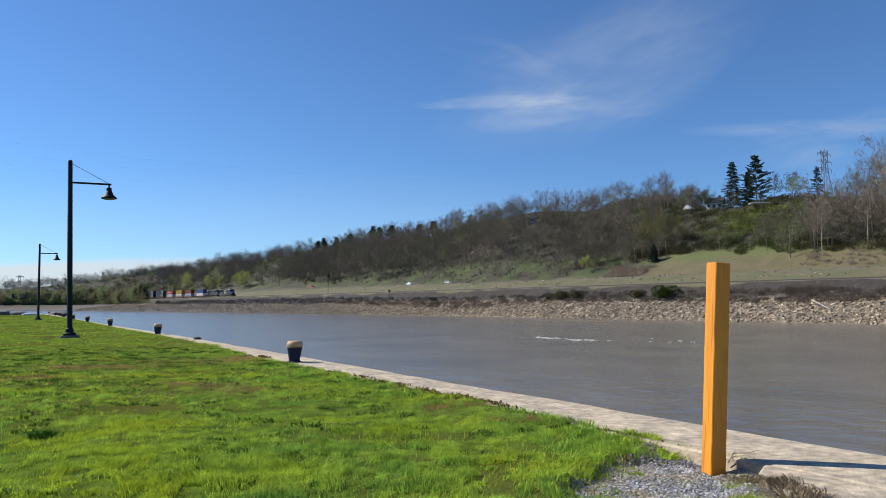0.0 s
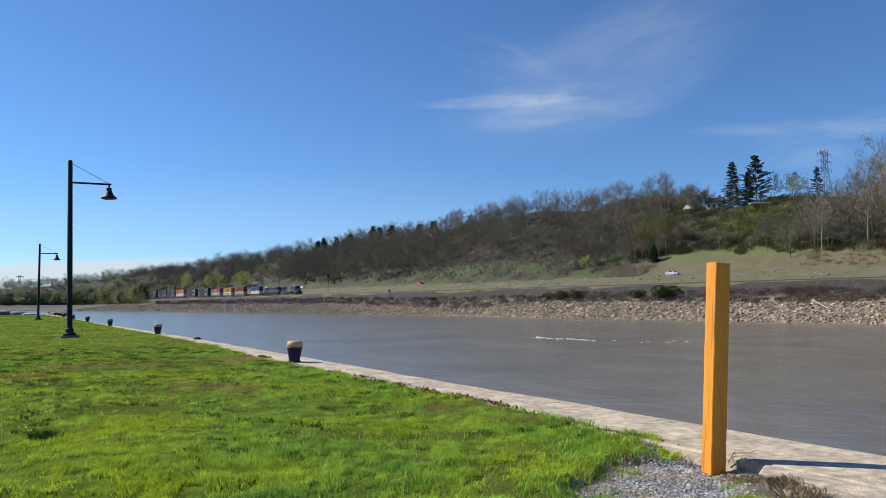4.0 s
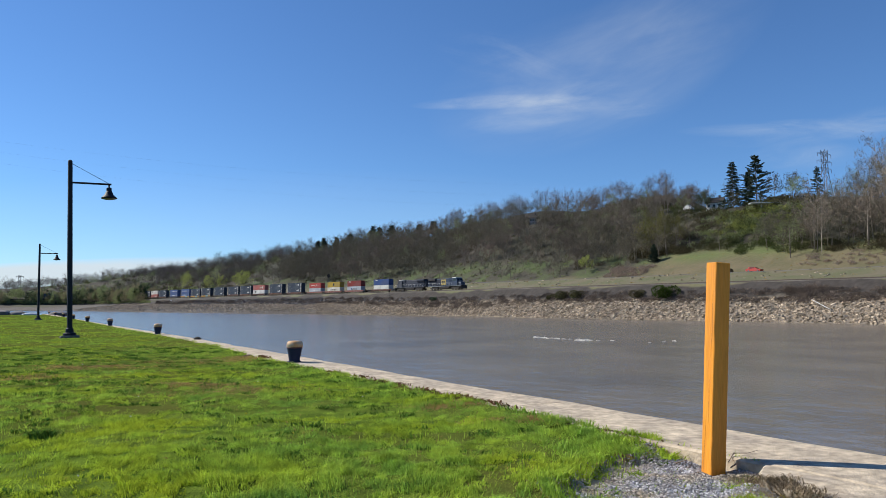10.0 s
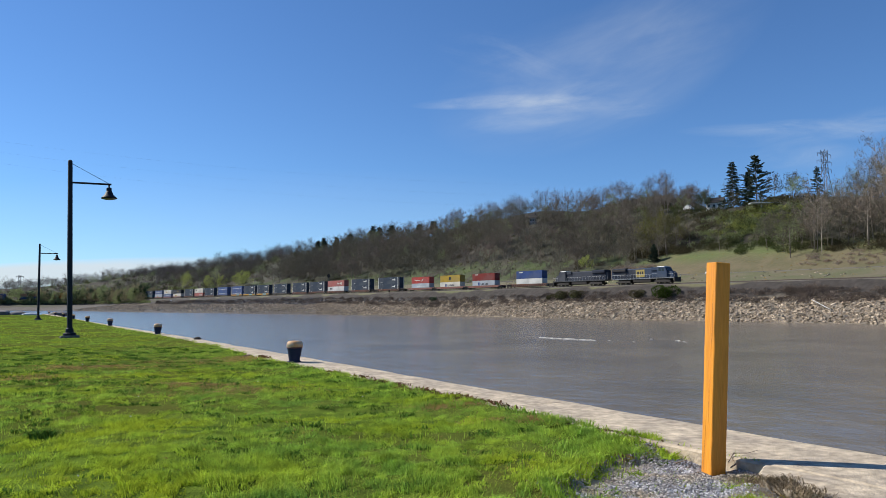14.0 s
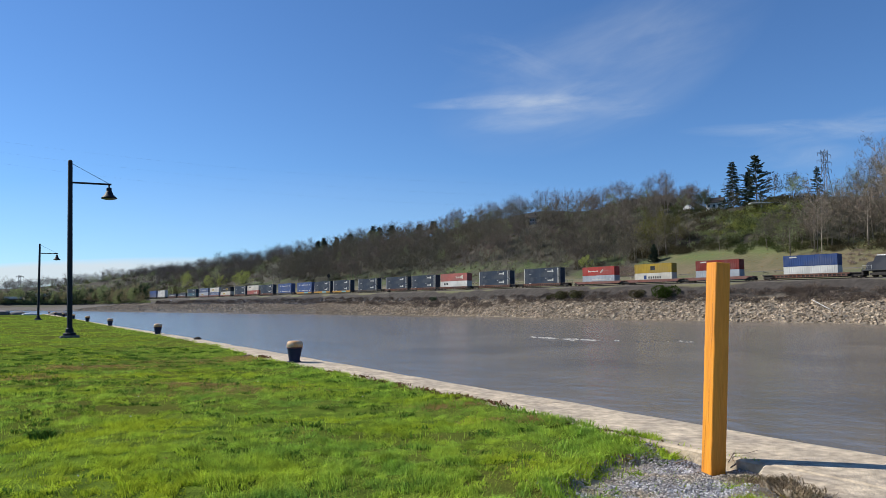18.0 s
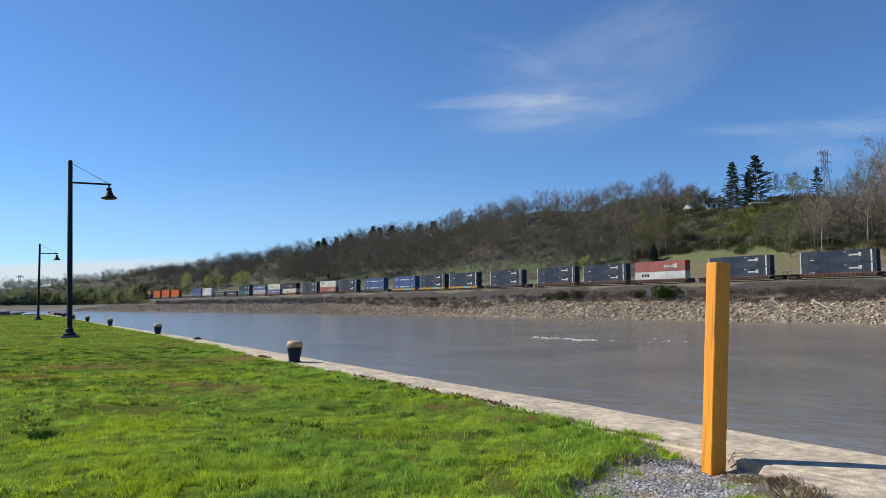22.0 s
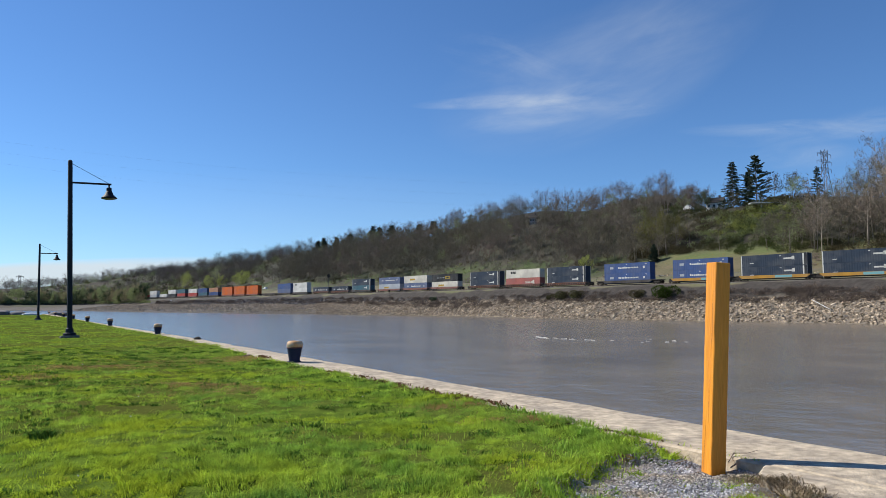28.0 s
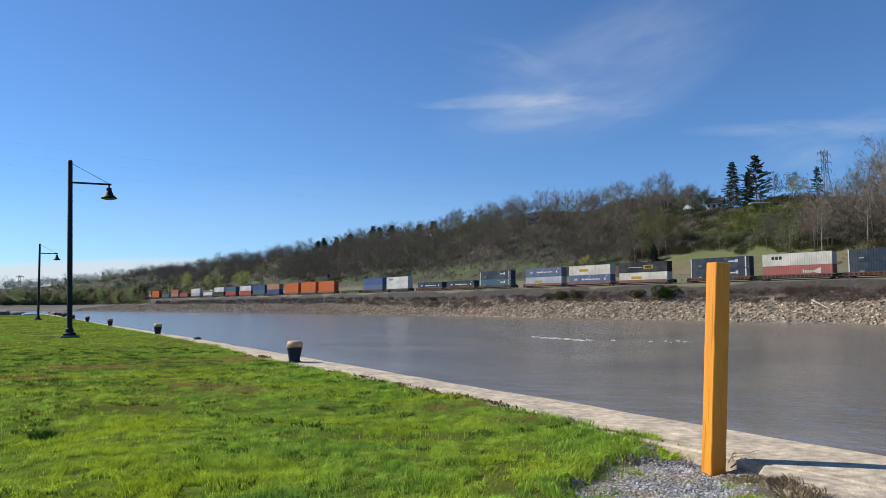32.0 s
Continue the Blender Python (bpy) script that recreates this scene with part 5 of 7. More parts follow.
def dry_mask(x, y):
    """Worn patches where the lawn is thin and brown."""
    d = np.zeros(len(x))
    for cx, cy, rx, ry in ((-6.9, 17.6, 1.7, 1.1), (-8.3, 16.3, 1.1, 0.7), (-3.4, 11.8, 1.3, 0.7), (-8.3, 13.9, 0.9, 0.45), (-5.6, 18.6, 1.2, 0.7), (-4.4, 12.6, 0.8, 0.5)):
        e = np.sqrt(((x - cx) / rx) ** 2 + ((y - cy) / ry) ** 2) + 0.25 * np.sin(x * 5.1) * np.sin(y * 4.3)
        d = np.maximum(d, 1 - sstep(0.5, 1.15, e))
    return d


def lawn_points(rnd, count, r0, r1):
    r = np.exp(rnd.uniform(math.log(r0), math.log(r1), count))
    a_ = rnd.uniform(radians(-41), radians(30), count)
    x, y = r * np.sin(a_), r * np.cos(a_)
    t, w = to_quay(x, y)
    edge = lawn_edge(t)
    ap = (x > 2.45) & (y < 6.3)
    ok = (w > edge) & ~ap & (rnd.random(count) > 0.985 * gravel_mask(x, y))
    return x[ok], y[ok], w[ok] - edge[ok]


RG = np.random.default_rng(5)


def clumpy(x, y):
    return 0.5 + 0.5 * np.sin(x * 2.1 + 1.7 * np.sin(y * 1.3)) * np.sin(y * 2.4 + 1.3 * np.sin(x * 1.9))


def tufty(x, y):
    """0 in thin spots, 1 in thick tufts: patches of three sizes."""
    n_ = 0.40 * value_noise(x * 10.0, y * 7.0 + 3, 5.0) + 0.36 * value_noise(x * 4.6 + 2, y * 3.6) + 0.24 * value_noise(x * 1.2 + 7, y * 1.2, 3.0)
    return sstep(0.33, 0.64, n_)


near_ = []
for cnt_, r0, r1, sg in ((230000, 2.4, 6.5, 2), (540000, 6.0, 17, 1)):
    x, y, ed = lawn_points(RG, cnt_, r0, r1)
    tf = tufty(x, y)
    thin_ = RG.random(len(x)) > 0.50 * dry_mask(x, y) + 0.70 * (1 - tf) ** 1.2
    x, y, tf = x[thin_], y[thin_], tf[thin_]
    r = np.hypot(x, y)
    near_.append(blades(RG, x, y, (0.018 + 0.052 * tf ** 1.5) * (0.7 + 0.6 * value_noise(x * 0.7, y * 0.7, 44.0)), 0.0034 + 0.00055 * r, 0.5, 0.55, seg=sg))
x, y, ed = lawn_points(RG, 320000, 15, 110)
tf = tufty(x * 0.6, y * 0.6)
thin_ = RG.random(len(x)) > 0.55 * dry_mask(x, y) + 0.72 * (1 - tf) ** 1.2 * (1 - 0.85 * sstep(18, 40, np.hypot(x, y)))
x, y, tf = x[thin_], y[thin_], tf[thin_]
r = np.hypot(x, y)
g2_ = blades(RG, x, y, 0.016 + 0.054 * tf ** 1.6, 0.0008 * r, 0.45, 0.75, seg=1)
# the same lawn behind and beside, sparser
x, y = RG.uniform(-14, 8, 60000), RG.uniform(-12, 9, 60000)
t_, w_ = to_quay(x, y)
k = (w_ > CAP) & (np.hypot(x, y) > 0.3) & ~((x > 2.45) & (y < 6.3)) & (gravel_mask(x, y) < 0.5)
x, y = x[k], y[k]
g3_ = blades(RG, x, y, 0.055 + 0.035 * clumpy(x, y), 0.012, 0.25, seg=1)
joined("lawn_grass", near_ + [g2_, g3_], M["blade"], "short uneven green grass of the lawn", "grass")
# taller fringe along the concrete and round the gravel
x, y, ed = lawn_points(RG, 60000, 3.5, 40)
k = (ed < 0.30) & (x < 1.75)
x, y = x[k], y[k]
ang_ = RG.uniform(0, 6.28, 5000)
rr_ = RG.uniform(0.95, 1.25, 5000)
a_, b_ = np.cos(ang_) * 1.22 * rr_, np.sin(ang_) * 0.72 * rr_
gx, gy = 1.92 + a_ * 0.62 + b_ * 0.78, 6.02 + a_ * 0.78 - b_ * 0.62
t_, w_ = to_quay(gx, gy)
k = (w_ > CAP + 0.03) & ~((gx > 2.4) & (gy < 6.3)) & (gx < 1.9)
x, y = np.concatenate([x, gx[k]]), np.concatenate([y, gy[k]])
for cx, cy, sp_, c in ((1.72, 7.35, 0.13, 520), (1.60, 7.85, 0.12, 420), (1.45, 7.1, 0.16, 420), (1.22, 9.25, 0.14, 300), (0.70, 10.75, 0.14, 260), (-0.2, 12.0, 0.18, 260), (-1.1, 13.5, 0.2, 260), (1.50, 6.75, 0.13, 450), (1.25, 6.35, 0.13, 350), (0.9, 5.9, 0.16, 300), (1.70, 7.0, 0.08, 260)):
    x, y = np.concatenate([x, cx + RG.normal(0, sp_, c)]), np.concatenate([y, cy + RG.normal(0, sp_, c)])
k = to_quay(x, y)[1] > CAP - 0.02
x, y = x[k], y[k]
joined("edge_grass", [blades(RG, x, y, 0.088, 0.006 + 0.0009 * np.hypot(x, y), 0.3, 0.5)], M["blade"], "longer grass tufts along the concrete edge", "grass")
# straw in the worn patches, among the grass and at the slab
x, y, ed = lawn_points(RG, 90000, 2.6, 45)
k = RG.random(len(x)) < 0.02 + 0.65 * dry_mask(x, y)
x, y = x[k], y[k]
for cx, cy, rx, ry in ((-6.9, 17.6, 1.7, 1.1), (-8.3, 16.3, 1.1, 0.7), (-3.4, 11.8, 1.3, 0.7), (-8.3, 13.9, 0.9, 0.45), (-5.6, 18.6, 1.2, 0.7), (-4.4, 12.6, 0.8, 0.5), (0.9, 8.55, 0.5, 0.2), (0.1, 9.9, 0.5, 0.25), (1.25, 5.45, 0.30, 0.25), (1.62, 6.75, 0.20, 0.20), (2.15, 5.35, 0.45, 0.12)):
    x, y = np.concatenate([x, cx + RG.normal(0, rx * 0.6, 1500)]), np.concatenate([y, cy + RG.normal(0, ry * 0.6, 1500)])
k = to_quay(x, y)[1] > CAP
x, y = x[k], y[k]
joined("straw", [blades(RG, x, y, 0.038, 0.005 + 0.0009 * np.hypot(x, y), 0.6, 1.2)], M["straw"], "dry straw-coloured grass in worn patches", "dry grass")
# heap of dead stalks against the slab corner
nx = 1700
u_ = RG.random(nx)
x, y = 2.54 + 0.16 * u_ + RG.normal(0, 0.075, nx), 5.92 - 0.75 * u_ + RG.normal(0, 0.06, nx)
hp_ = blades(RG, x, y, 0.06, 0.007, 0.8, 1.6)
hp_[0][:, 2] += np.repeat(0.09 * RG.random(nx), 5)
joined("dead_stalks", [hp_], M["stalk"], "heap of dry brown grass stalks against the slab", "dry grass")
x, y = 2.46 + RG.normal(0, 0.10, 420), 5.88 + RG.normal(0, 0.07, 420)
x, y = np.concatenate([x, 1.90 + RG.normal(0, 0.09, 160), RG.uniform(0.9, 2.6, 260)]), np.concatenate([y, 6.95 + RG.normal(0, 0.07, 160), RG.uniform(5.2, 6.6, 260)])
k = to_quay(x, y)[1] > CAP + 0.02
joined("gravel_grass", [blades(RG, x[k], y[k], 0.055, 0.008, 0.5, 1.1)], M["blade"], "sparse grass growing through the gravel", "grass")
# broad-leaved weeds
wx, wy = [], []
for cx, cy, rr, c in [(-4.34, 7.66, 0.062, 230), (1.93, 7.05, 0.09, 60), (2.05, 6.75, 0.06, 40), (2.50, 5.85, 0.07, 60), (1.3, 5.6, 0.1, 30)] + [(RG.uniform(-15, 1.0), RG.uniform(3.6, 24), RG.uniform(0.04, 0.11), 26) for _ in range(900)]:
    wx.append(cx + RG.normal(0, rr * 1.2, c))
    wy.append(cy + RG.normal(0, rr * 0.6, c))
x, y = np.concatenate(wx), np.concatenate(wy)
k = to_quay(x, y)[1] > CAP
x, y = x[k], y[k]
tall = np.where(np.hypot(x + 4.34, y - 7.66) < 0.3, 0.11, 0.058)
joined("lawn_weeds", [blades(RG, x, y, tall, 0.012 + 0.0008 * np.hypot(x, y), 0.5, 0.9)], M["weed"], "dark broad-leaved weeds in the lawn", "weeds")

# rusty clumps of broad-leaved weed along the concrete
tw, ww_ = [], []
for tc, wc, n_w in ((16.6, 1.05, 60), (15.7, 1.20, 70), (15.0, 1.10, 90), (14.5, 1.32, 120), (14.1, 1.12, 110), (13.6, 1.22, 80), (13.2, 1.05, 120), (12.8, 1.15, 90), (12.4, 1.04, 80), (12.0, 1.12, 60), (17.8, 1.15, 50), (19.0, 1.2, 60), (22.6, 1.1, 80), (23.1, 1.0, 90)):
    tw.append(RG.normal(tc, 0.15, n_w * 2 // 3))
    ww_.append(RG.normal(wc, 0.05, n_w * 2 // 3))
tw, ww_ = np.concatenate(tw), np.concatenate(ww_)
x, y = Q0.x + QD.x * tw - QN.x * ww_, QD.y * tw - QN.y * ww_
joined("rusty_weeds", [blades(RG, x, y, 0.055, 0.020 + 0.0006 * np.hypot(x, y), 0.5, 1.0)], M["rustweed"], "reddish-brown weeds along the concrete edge", "weeds")

# gravel round the post: one sheet of bed and loose chips
bm = bmesh.new()
n_, rings_ = 44, []
for k_ in range(1, 9):
    ring = []
    for i in range(n_):
        w = 2 * math.pi * i / n_
        a_, b_ = math.cos(w) * 1.50 * k_ / 8, math.sin(w) * 0.95 * k_ / 8
        x_, y_ = 1.92 + a_ * 0.62 + b_ * 0.78, 6.02 + a_ * 0.78 - b_ * 0.62
        q_ = float(to_quay(x_, y_)[1])
        if q_ < CAP + 0.01:
            x_, y_ = x_ - QN.x * (CAP + 0.01 - q_), y_ - QN.y * (CAP + 0.01 - q_)
        ring.append(bm.verts.new((x_, y_, float(lawn_z(x_, y_)) + (0.014 if k_ < 8 else 0.006) + 0.008 * noise.noise(Vector((x_ * 5, y_ * 5, 0))))))
    rings_.append(ring)
c_ = bm.verts.new((1.92, 6.02, float(lawn_z(1.92, 6.02)) + 0.014))
for i in range(n_):
    bm.faces.new((c_, rings_[0][i], rings_[0][(i + 1) % n_]))
    for k_ in range(7):
        bm.faces.new((rings_[k_][i], rings_[k_ + 1][i], rings_[k_ + 1][(i + 1) % n_], rings_[k_][(i + 1) % n_]))
smooth(bm)
tagged(part("gravel_bed", bm, M["gravel_bed"]), "bed of grey gravel round the post", "gravel", kind="structure")
cnt = 14000
x, y = RG.uniform(0.6, 3.2, cnt * 3), RG.uniform(4.4, 7.4, cnt * 3)
k = (RG.random(cnt * 3) < gravel_mask(x, y)) & (to_quay(x, y)[1] > CAP + 0.03) & ~((x > 2.62) & (y < 6.1))
x, y = x[k], y[k]
sz = 0.006 + 0.010 * RG.random(len(x)) ** 2
joined("gravel_chips", [rock_set(RG, np.column_stack([x, y, lawn_z(x, y) + 0.016 + sz * 0.6 * RG.random(len(x)), sz]))], M["gravel"], "loose grey gravel chips", "gravel", True)
# a low bank of chips pushed up against the foot of the post
nx = 900
x, y = 2.55 + RG.normal(0, 0.12, nx), 6.24 + RG.normal(0, 0.055, nx)
hm_ = 0.055 * np.exp(-((x - 2.55) / 0.16) ** 2 - ((y - 6.24) / 0.07) ** 2)
k = ~((x > 2.60) & (y < 6.02)) & ~((x > 2.84))
x, y, hm_ = x[k], y[k], hm_[k]
sz = 0.008 + 0.010 * RG.random(len(x)) ** 2
joined("gravel_bank", [rock_set(RG, np.column_stack([x, y, lawn_z(x, y) + 0.012 + hm_ * RG.random(len(x)), sz]))], M["gravel"], "grey chips banked up against the post", "gravel", True)
# green clumps in the gravel, and dry thatch where it meets the lawn
wx, wy = [], []
for cx, cy, rx, ry, c in ((2.17, 7.04, 0.05, 0.14, 90), (2.19, 6.86, 0.08, 0.07, 110), (2.64, 6.08, 0.09, 0.06, 110), (2.68, 5.98, 0.07, 0.05, 70), (1.73, 6.25, 0.06, 0.10, 26)):
    wx.append(cx + RG.normal(0, rx * 0.6, c))
    wy.append(cy + RG.normal(0, ry * 0.6, c))
x, y = np.concatenate(wx), np.concatenate(wy)
k = to_quay(x, y)[1] > CAP
joined("gravel_weeds", [blades(RG, x[k], y[k], 0.085, 0.020, 0.6, 1.0)], M["blade"], "pale green weeds sprouting through the gravel", "weeds")
ang_ = RG.uniform(0, 6.28, 5200)
rr_ = RG.normal(1.03, 0.10, 5200)
a_, b_ = np.cos(ang_) * 1.24 * rr_, np.sin(ang_) * 0.74 * rr_
x, y = 1.92 + a_ * 0.62 + b_ * 0.78, 6.02 + a_ * 0.78 - b_ * 0.62
x, y = np.concatenate([x, RG.uniform(1.7, 2.4, 700)]), np.concatenate([y, 5.60 + RG.normal(0, 0.06, 700)])
k = (to_quay(x, y)[1] > CAP + 0.03) & ~((x > 2.4) & (y < 6.4)) & (x < 2.35)
joined("thatch", [blades(RG, x[k], y[k], 0.030, 0.009, 0.7, 1.6)], M["straw"], "dry brown thatch where lawn meets gravel", "dry grass")
# a dead twig caught between post and slab
bm = bmesh.new()
for a, b, r0, r1 in (((2.58, 6.42, -0.03), (2.68, 6.54, 0.025), 0.003, 0.006), ((2.68, 6.54, 0.025), (2.82, 6.57, 0.018), 0.005, 0.003), ((2.82, 6.57, 0.018), (2.98, 6.68, 0.025), 0.003, 0.0015), ((2.58, 6.38, -0.07), (2.64, 6.39, -0.04), 0.006, 0.006)):
    tube(bm, a, b, r0, r1, 5)
tagged(part("dead_twig", bm, M["brush"]), "thin dead twig lying beside the post", "twig")
bm = bmesh.new()
for a, b, r0, r1 in (((2.10, 6.84, -0.10), (2.20, 6.74, -0.11), 0.006, 0.008), ((2.20, 6.74, -0.11), (2.28, 6.64, -0.06), 0.008, 0.005)):
    tube(bm, a, b, r0, r1, 6)
tagged(part("bent_root", bm, M["brush"]), "bent brown root along the concrete edge", "root")

# dandelions and pale petals in the grass
for nm, mt, cnt_, lb in (("dandelions", "dandelion", 45, "small yellow dandelion heads in the lawn"), ("daisies", "white", 16, "tiny white flowers in the lawn")):
    x, y = RG.uniform(-12, 1.0, cnt_), RG.uniform(4.2, 17, cnt_)
    k = to_quay(x, y)[1] > CAP + 0.3
    x, y = x[k], y[k]
    joined(nm, [rock_set(RG, np.column_stack([x, y, lawn_z(x, y) + 0.06, 0.007 + 0.0006 * y]))], M[mt], lb, "flowers")
# clods of dry earth at the lawn edge
for t_, w_, r_ in ((23.4, 1.30, 0.15), (22.8, 1.33, 0.08), (11.4, 1.26, 0.05)):
    bm = bmesh.new()
    bmesh.ops.create_icosphere(bm, subdivisions=3, radius=1.0)
    for v in bm.verts:
        k = 1 + 0.35 * noise.noise(v.co * 2.3 + Vector((t_, w_, 0))) + 0.15 * noise.noise(v.co * 6.1)
        v.co = Vector((v.co.x * r_ * 1.4 * k, v.co.y * r_ * k, v.co.z * r_ * 0.5 * k))
    tagged(part("earth_clod", bm, M["clod"]), "clod of dry brown earth at the lawn edge", "clod", "clods along the lawn edge").matrix_world = Matrix.Translation(quay(t_, w_, -0.02)) @ Matrix.Rotation(t_, 4, "Z")
tt_ = np.concatenate([RG.normal(9.9, 0.12, 25), RG.uniform(9, 24, 70)])
ww__ = CAP + np.abs(RG.normal(0, 0.06, 95)) - 0.05
x, y = Q0.x + QD.x * tt_ - QN.x * ww__, QD.y * tt_ - QN.y * ww__
sz = RG.uniform(0.008, 0.024, len(x))
joined("dead_leaves", [rock_set(RG, np.column_stack([x, y, np.full(len(x), 0.008) + 0 * x, sz]))], M["clod"], "dead brown leaves and crumbs along the concrete edge", "leaves", True)


# ---- hilltop houses, pylons and poles ----
def house(s, q, turn, L, W, H, wall, roof, label, flat=False):
    t = empty("house", put(s, q, 1.0, turn))
    bm = bmesh.new()
    box(bm, -L / 2, L / 2, -W / 2, W / 2, -1.5, H)
    part("wall", bm, wall, t)
    bm = bmesh.new()
    rise = W * 0.42
    prism(bm, [(-W / 2 - 0.5, H - 0.1), (W / 2 + 0.5, H - 0.1), (W / 2 + 0.5, H + 0.08), (0, H + rise), (-W / 2 - 0.5, H + 0.08)], L + 0.9, "x", -L / 2 - 0.45)
    part("roof", bm, roof, t)
    for i in range(3):
        x = -L / 2 + L * (i + 0.5) / 3
        bm = bmesh.new()
        box(bm, x - 0.6, x + 0.6, -W / 2 - 0.06, -W / 2 + 0.02, H * 0.38, H * 0.80, 0.02)
        w = part("window", bm, M["white"], t)
        bm = bmesh.new()
        box(bm, x - 0.5, x + 0.5, -W / 2 - 0.075, -W / 2 - 0.05, H * 0.42, H * 0.76)
        part("pane", bm, M["glass"], w)
    bm = bmesh.new()
    box(bm, L * 0.2, L * 0.2 + 0.8, -0.4, 0.4, H + rise * 0.5, H + rise + 0.8)
    part("chimney", bm, M["rockdark"], t)
    return tagged(t, label, "house", "houses on the hill")


siding = mat("pale_siding", (0.62, 0.62, 0.60), (0.52, 0.52, 0.50), 0.6, 0.7, stretch=(0.2, 0.2, 8))
slate = mat("dark_shingle", (0.050, 0.045, 0.043), (0.032, 0.029, 0.027), 2.0, 0.95)
greyside = mat("grey_siding", (0.36, 0.37, 0.38), (0.28, 0.29, 0.30), 0.6, 0.7)
house(-160.6, 271, -0.6, 6.5, 6, 3.3, siding, slate, "pale single-storey house with a dark roof among pines")
house(-137, 277, -0.44, 7, 6, 1.8, greyside, slate, "long low grey building behind the pines")
house(-285, 287, -0.135, 4.2, 4.6, 3.2, greyside, slate, "pale grey house among leafless trees")
# white tent-like roof lower down and a flat canopy on a post
bm = bmesh.new()
prism(bm, [(-1.8, 0), (1.8, 0), (1.8, 0.5), (0, 2.0), (-1.8, 0.5)], 3.0, "x", -1.5)
tagged(part("garden_shed", bm, M["white"]), "small white gabled shed on the hillside", "shed").matrix_world = put(-171, 267, 1.0, 0.75, 1.5)
canopy = empty("canopy", put(-132, 261.5, 1.0, -0.10, -3.3))
bm = bmesh.new()
box(bm, -8, 8, -1.5, 1.5, 4.0, 4.35, 0.04)
part("roof", bm, M["lampglass"], canopy)
for x in (-3.6, 6.5):
    bm = bmesh.new()
    box(bm, x - 0.2, x + 0.2, -0.2, 0.2, -1.0, 4.0)
    part("support", bm, M["lampglass"], canopy)
tagged(canopy, "long pale flat-roofed canopy on posts at the hilltop", "canopy")


def pylon(m, h, arms, label, r=0.12):
    """A lattice mast: four legs, cross bracing, cross-arms."""
    t = empty("lattice_pylon", m)
    w0, w1 = h * 0.10, h * 0.028

    def corner(i, z):
        w = w0 + (w1 - w0) * min(1.0, z / (h * 0.72))
        return Vector(((1, 1, -1, -1)[i] * w, (1, -1, -1, 1)[i] * w, z))

    for i in range(4):
        bm = bmesh.new()
        tube(bm, corner(i, -0.5), corner(i, h * 0.72), r, r * 0.8, 4)
        tube(bm, corner(i, h * 0.72), corner(i, h), r * 0.8, r * 0.7, 4)
        part("leg", bm, M["steel"], t)
    bm = bmesh.new()
    for k in range(9):
        z0, z1 = h * k / 9, h * (k + 1) / 9
        for i in range(4):
            tube(bm, corner(i, z0), corner((i + 1) % 4, z1), r * 0.5, r * 0.5, 3)
            tube(bm, corner((i + 1) % 4, z0), corner(i, z1), r * 0.5, r * 0.5, 3)
    part("bracing", bm, M["steel"], t)
    for z, L in arms:
        bm = bmesh.new()
        for sgn in (-1, 1):
            tube(bm, (0, 0, h * z + 0.6), (sgn * L, 0, h * z), r * 0.7, r * 0.4, 4)
            tube(bm, (0, 0, h * z - 0.6), (sgn * L, 0, h * z), r * 0.7, r * 0.4, 4)
            tube(bm, (sgn * L, 0, h * z), (sgn * L, 0, h * z - h * 0.045), r * 0.6, r * 0.6, 4)
        part("cross_arm", bm, M["steel"], t)
    return tagged(t, label, "pylon")


pylon(put(-128.3, 300, 1.0, 0.5, -4), 31.5, ((0.95, 4.5), (0.85, 5.0), (0.75, 4.5)), "steel lattice pylon rising above the hilltop trees", 0.14)
pylon(pose(-548, 900, -2, 0, 0, 30), 44, ((0.97, 4), (0.80, 5.5), (0.64, 4.5)), "distant steel lattice pylon beyond the river bend", 0.42)
# overhead wires that cross the sky from the far pylon
wires = tagged(empty("power_line"), "thin overhead wires crossing the valley", "wires")
for dz in (0, 5, 10):
    bm = bmesh.new()
    prev = None
    for i in range(25):
        k = i / 24
        p = Vector((-420 + 470 * k, 470 - 20 * k, 118 + dz * 1.5 - 52 * k - 34 * k * (1 - k)))
        ring = [bm.verts.new(p + Vector((0, 0.014 * math.cos(a_), 0.014 * math.sin(a_)))) for a_ in (0.5, 2.6, 4.7)]
        if prev:
            for j in range(3):
                bm.faces.new((prev[j], prev[(j + 1) % 3], ring[(j + 1) % 3], ring[j]))
        prev = ring
    part("wire", bm, M["steel"], wires)


# ---- the train ----
def paint(name, c, wear=0.8, rough=0.65):
    return mat(name, c, tuple(v * wear for v in c), 0.5, rough, c3=tuple(v * 0.7 + 0.03 for v in c), scale3=0.35, bump=0.15, bump_scale=6, spec=0.15)


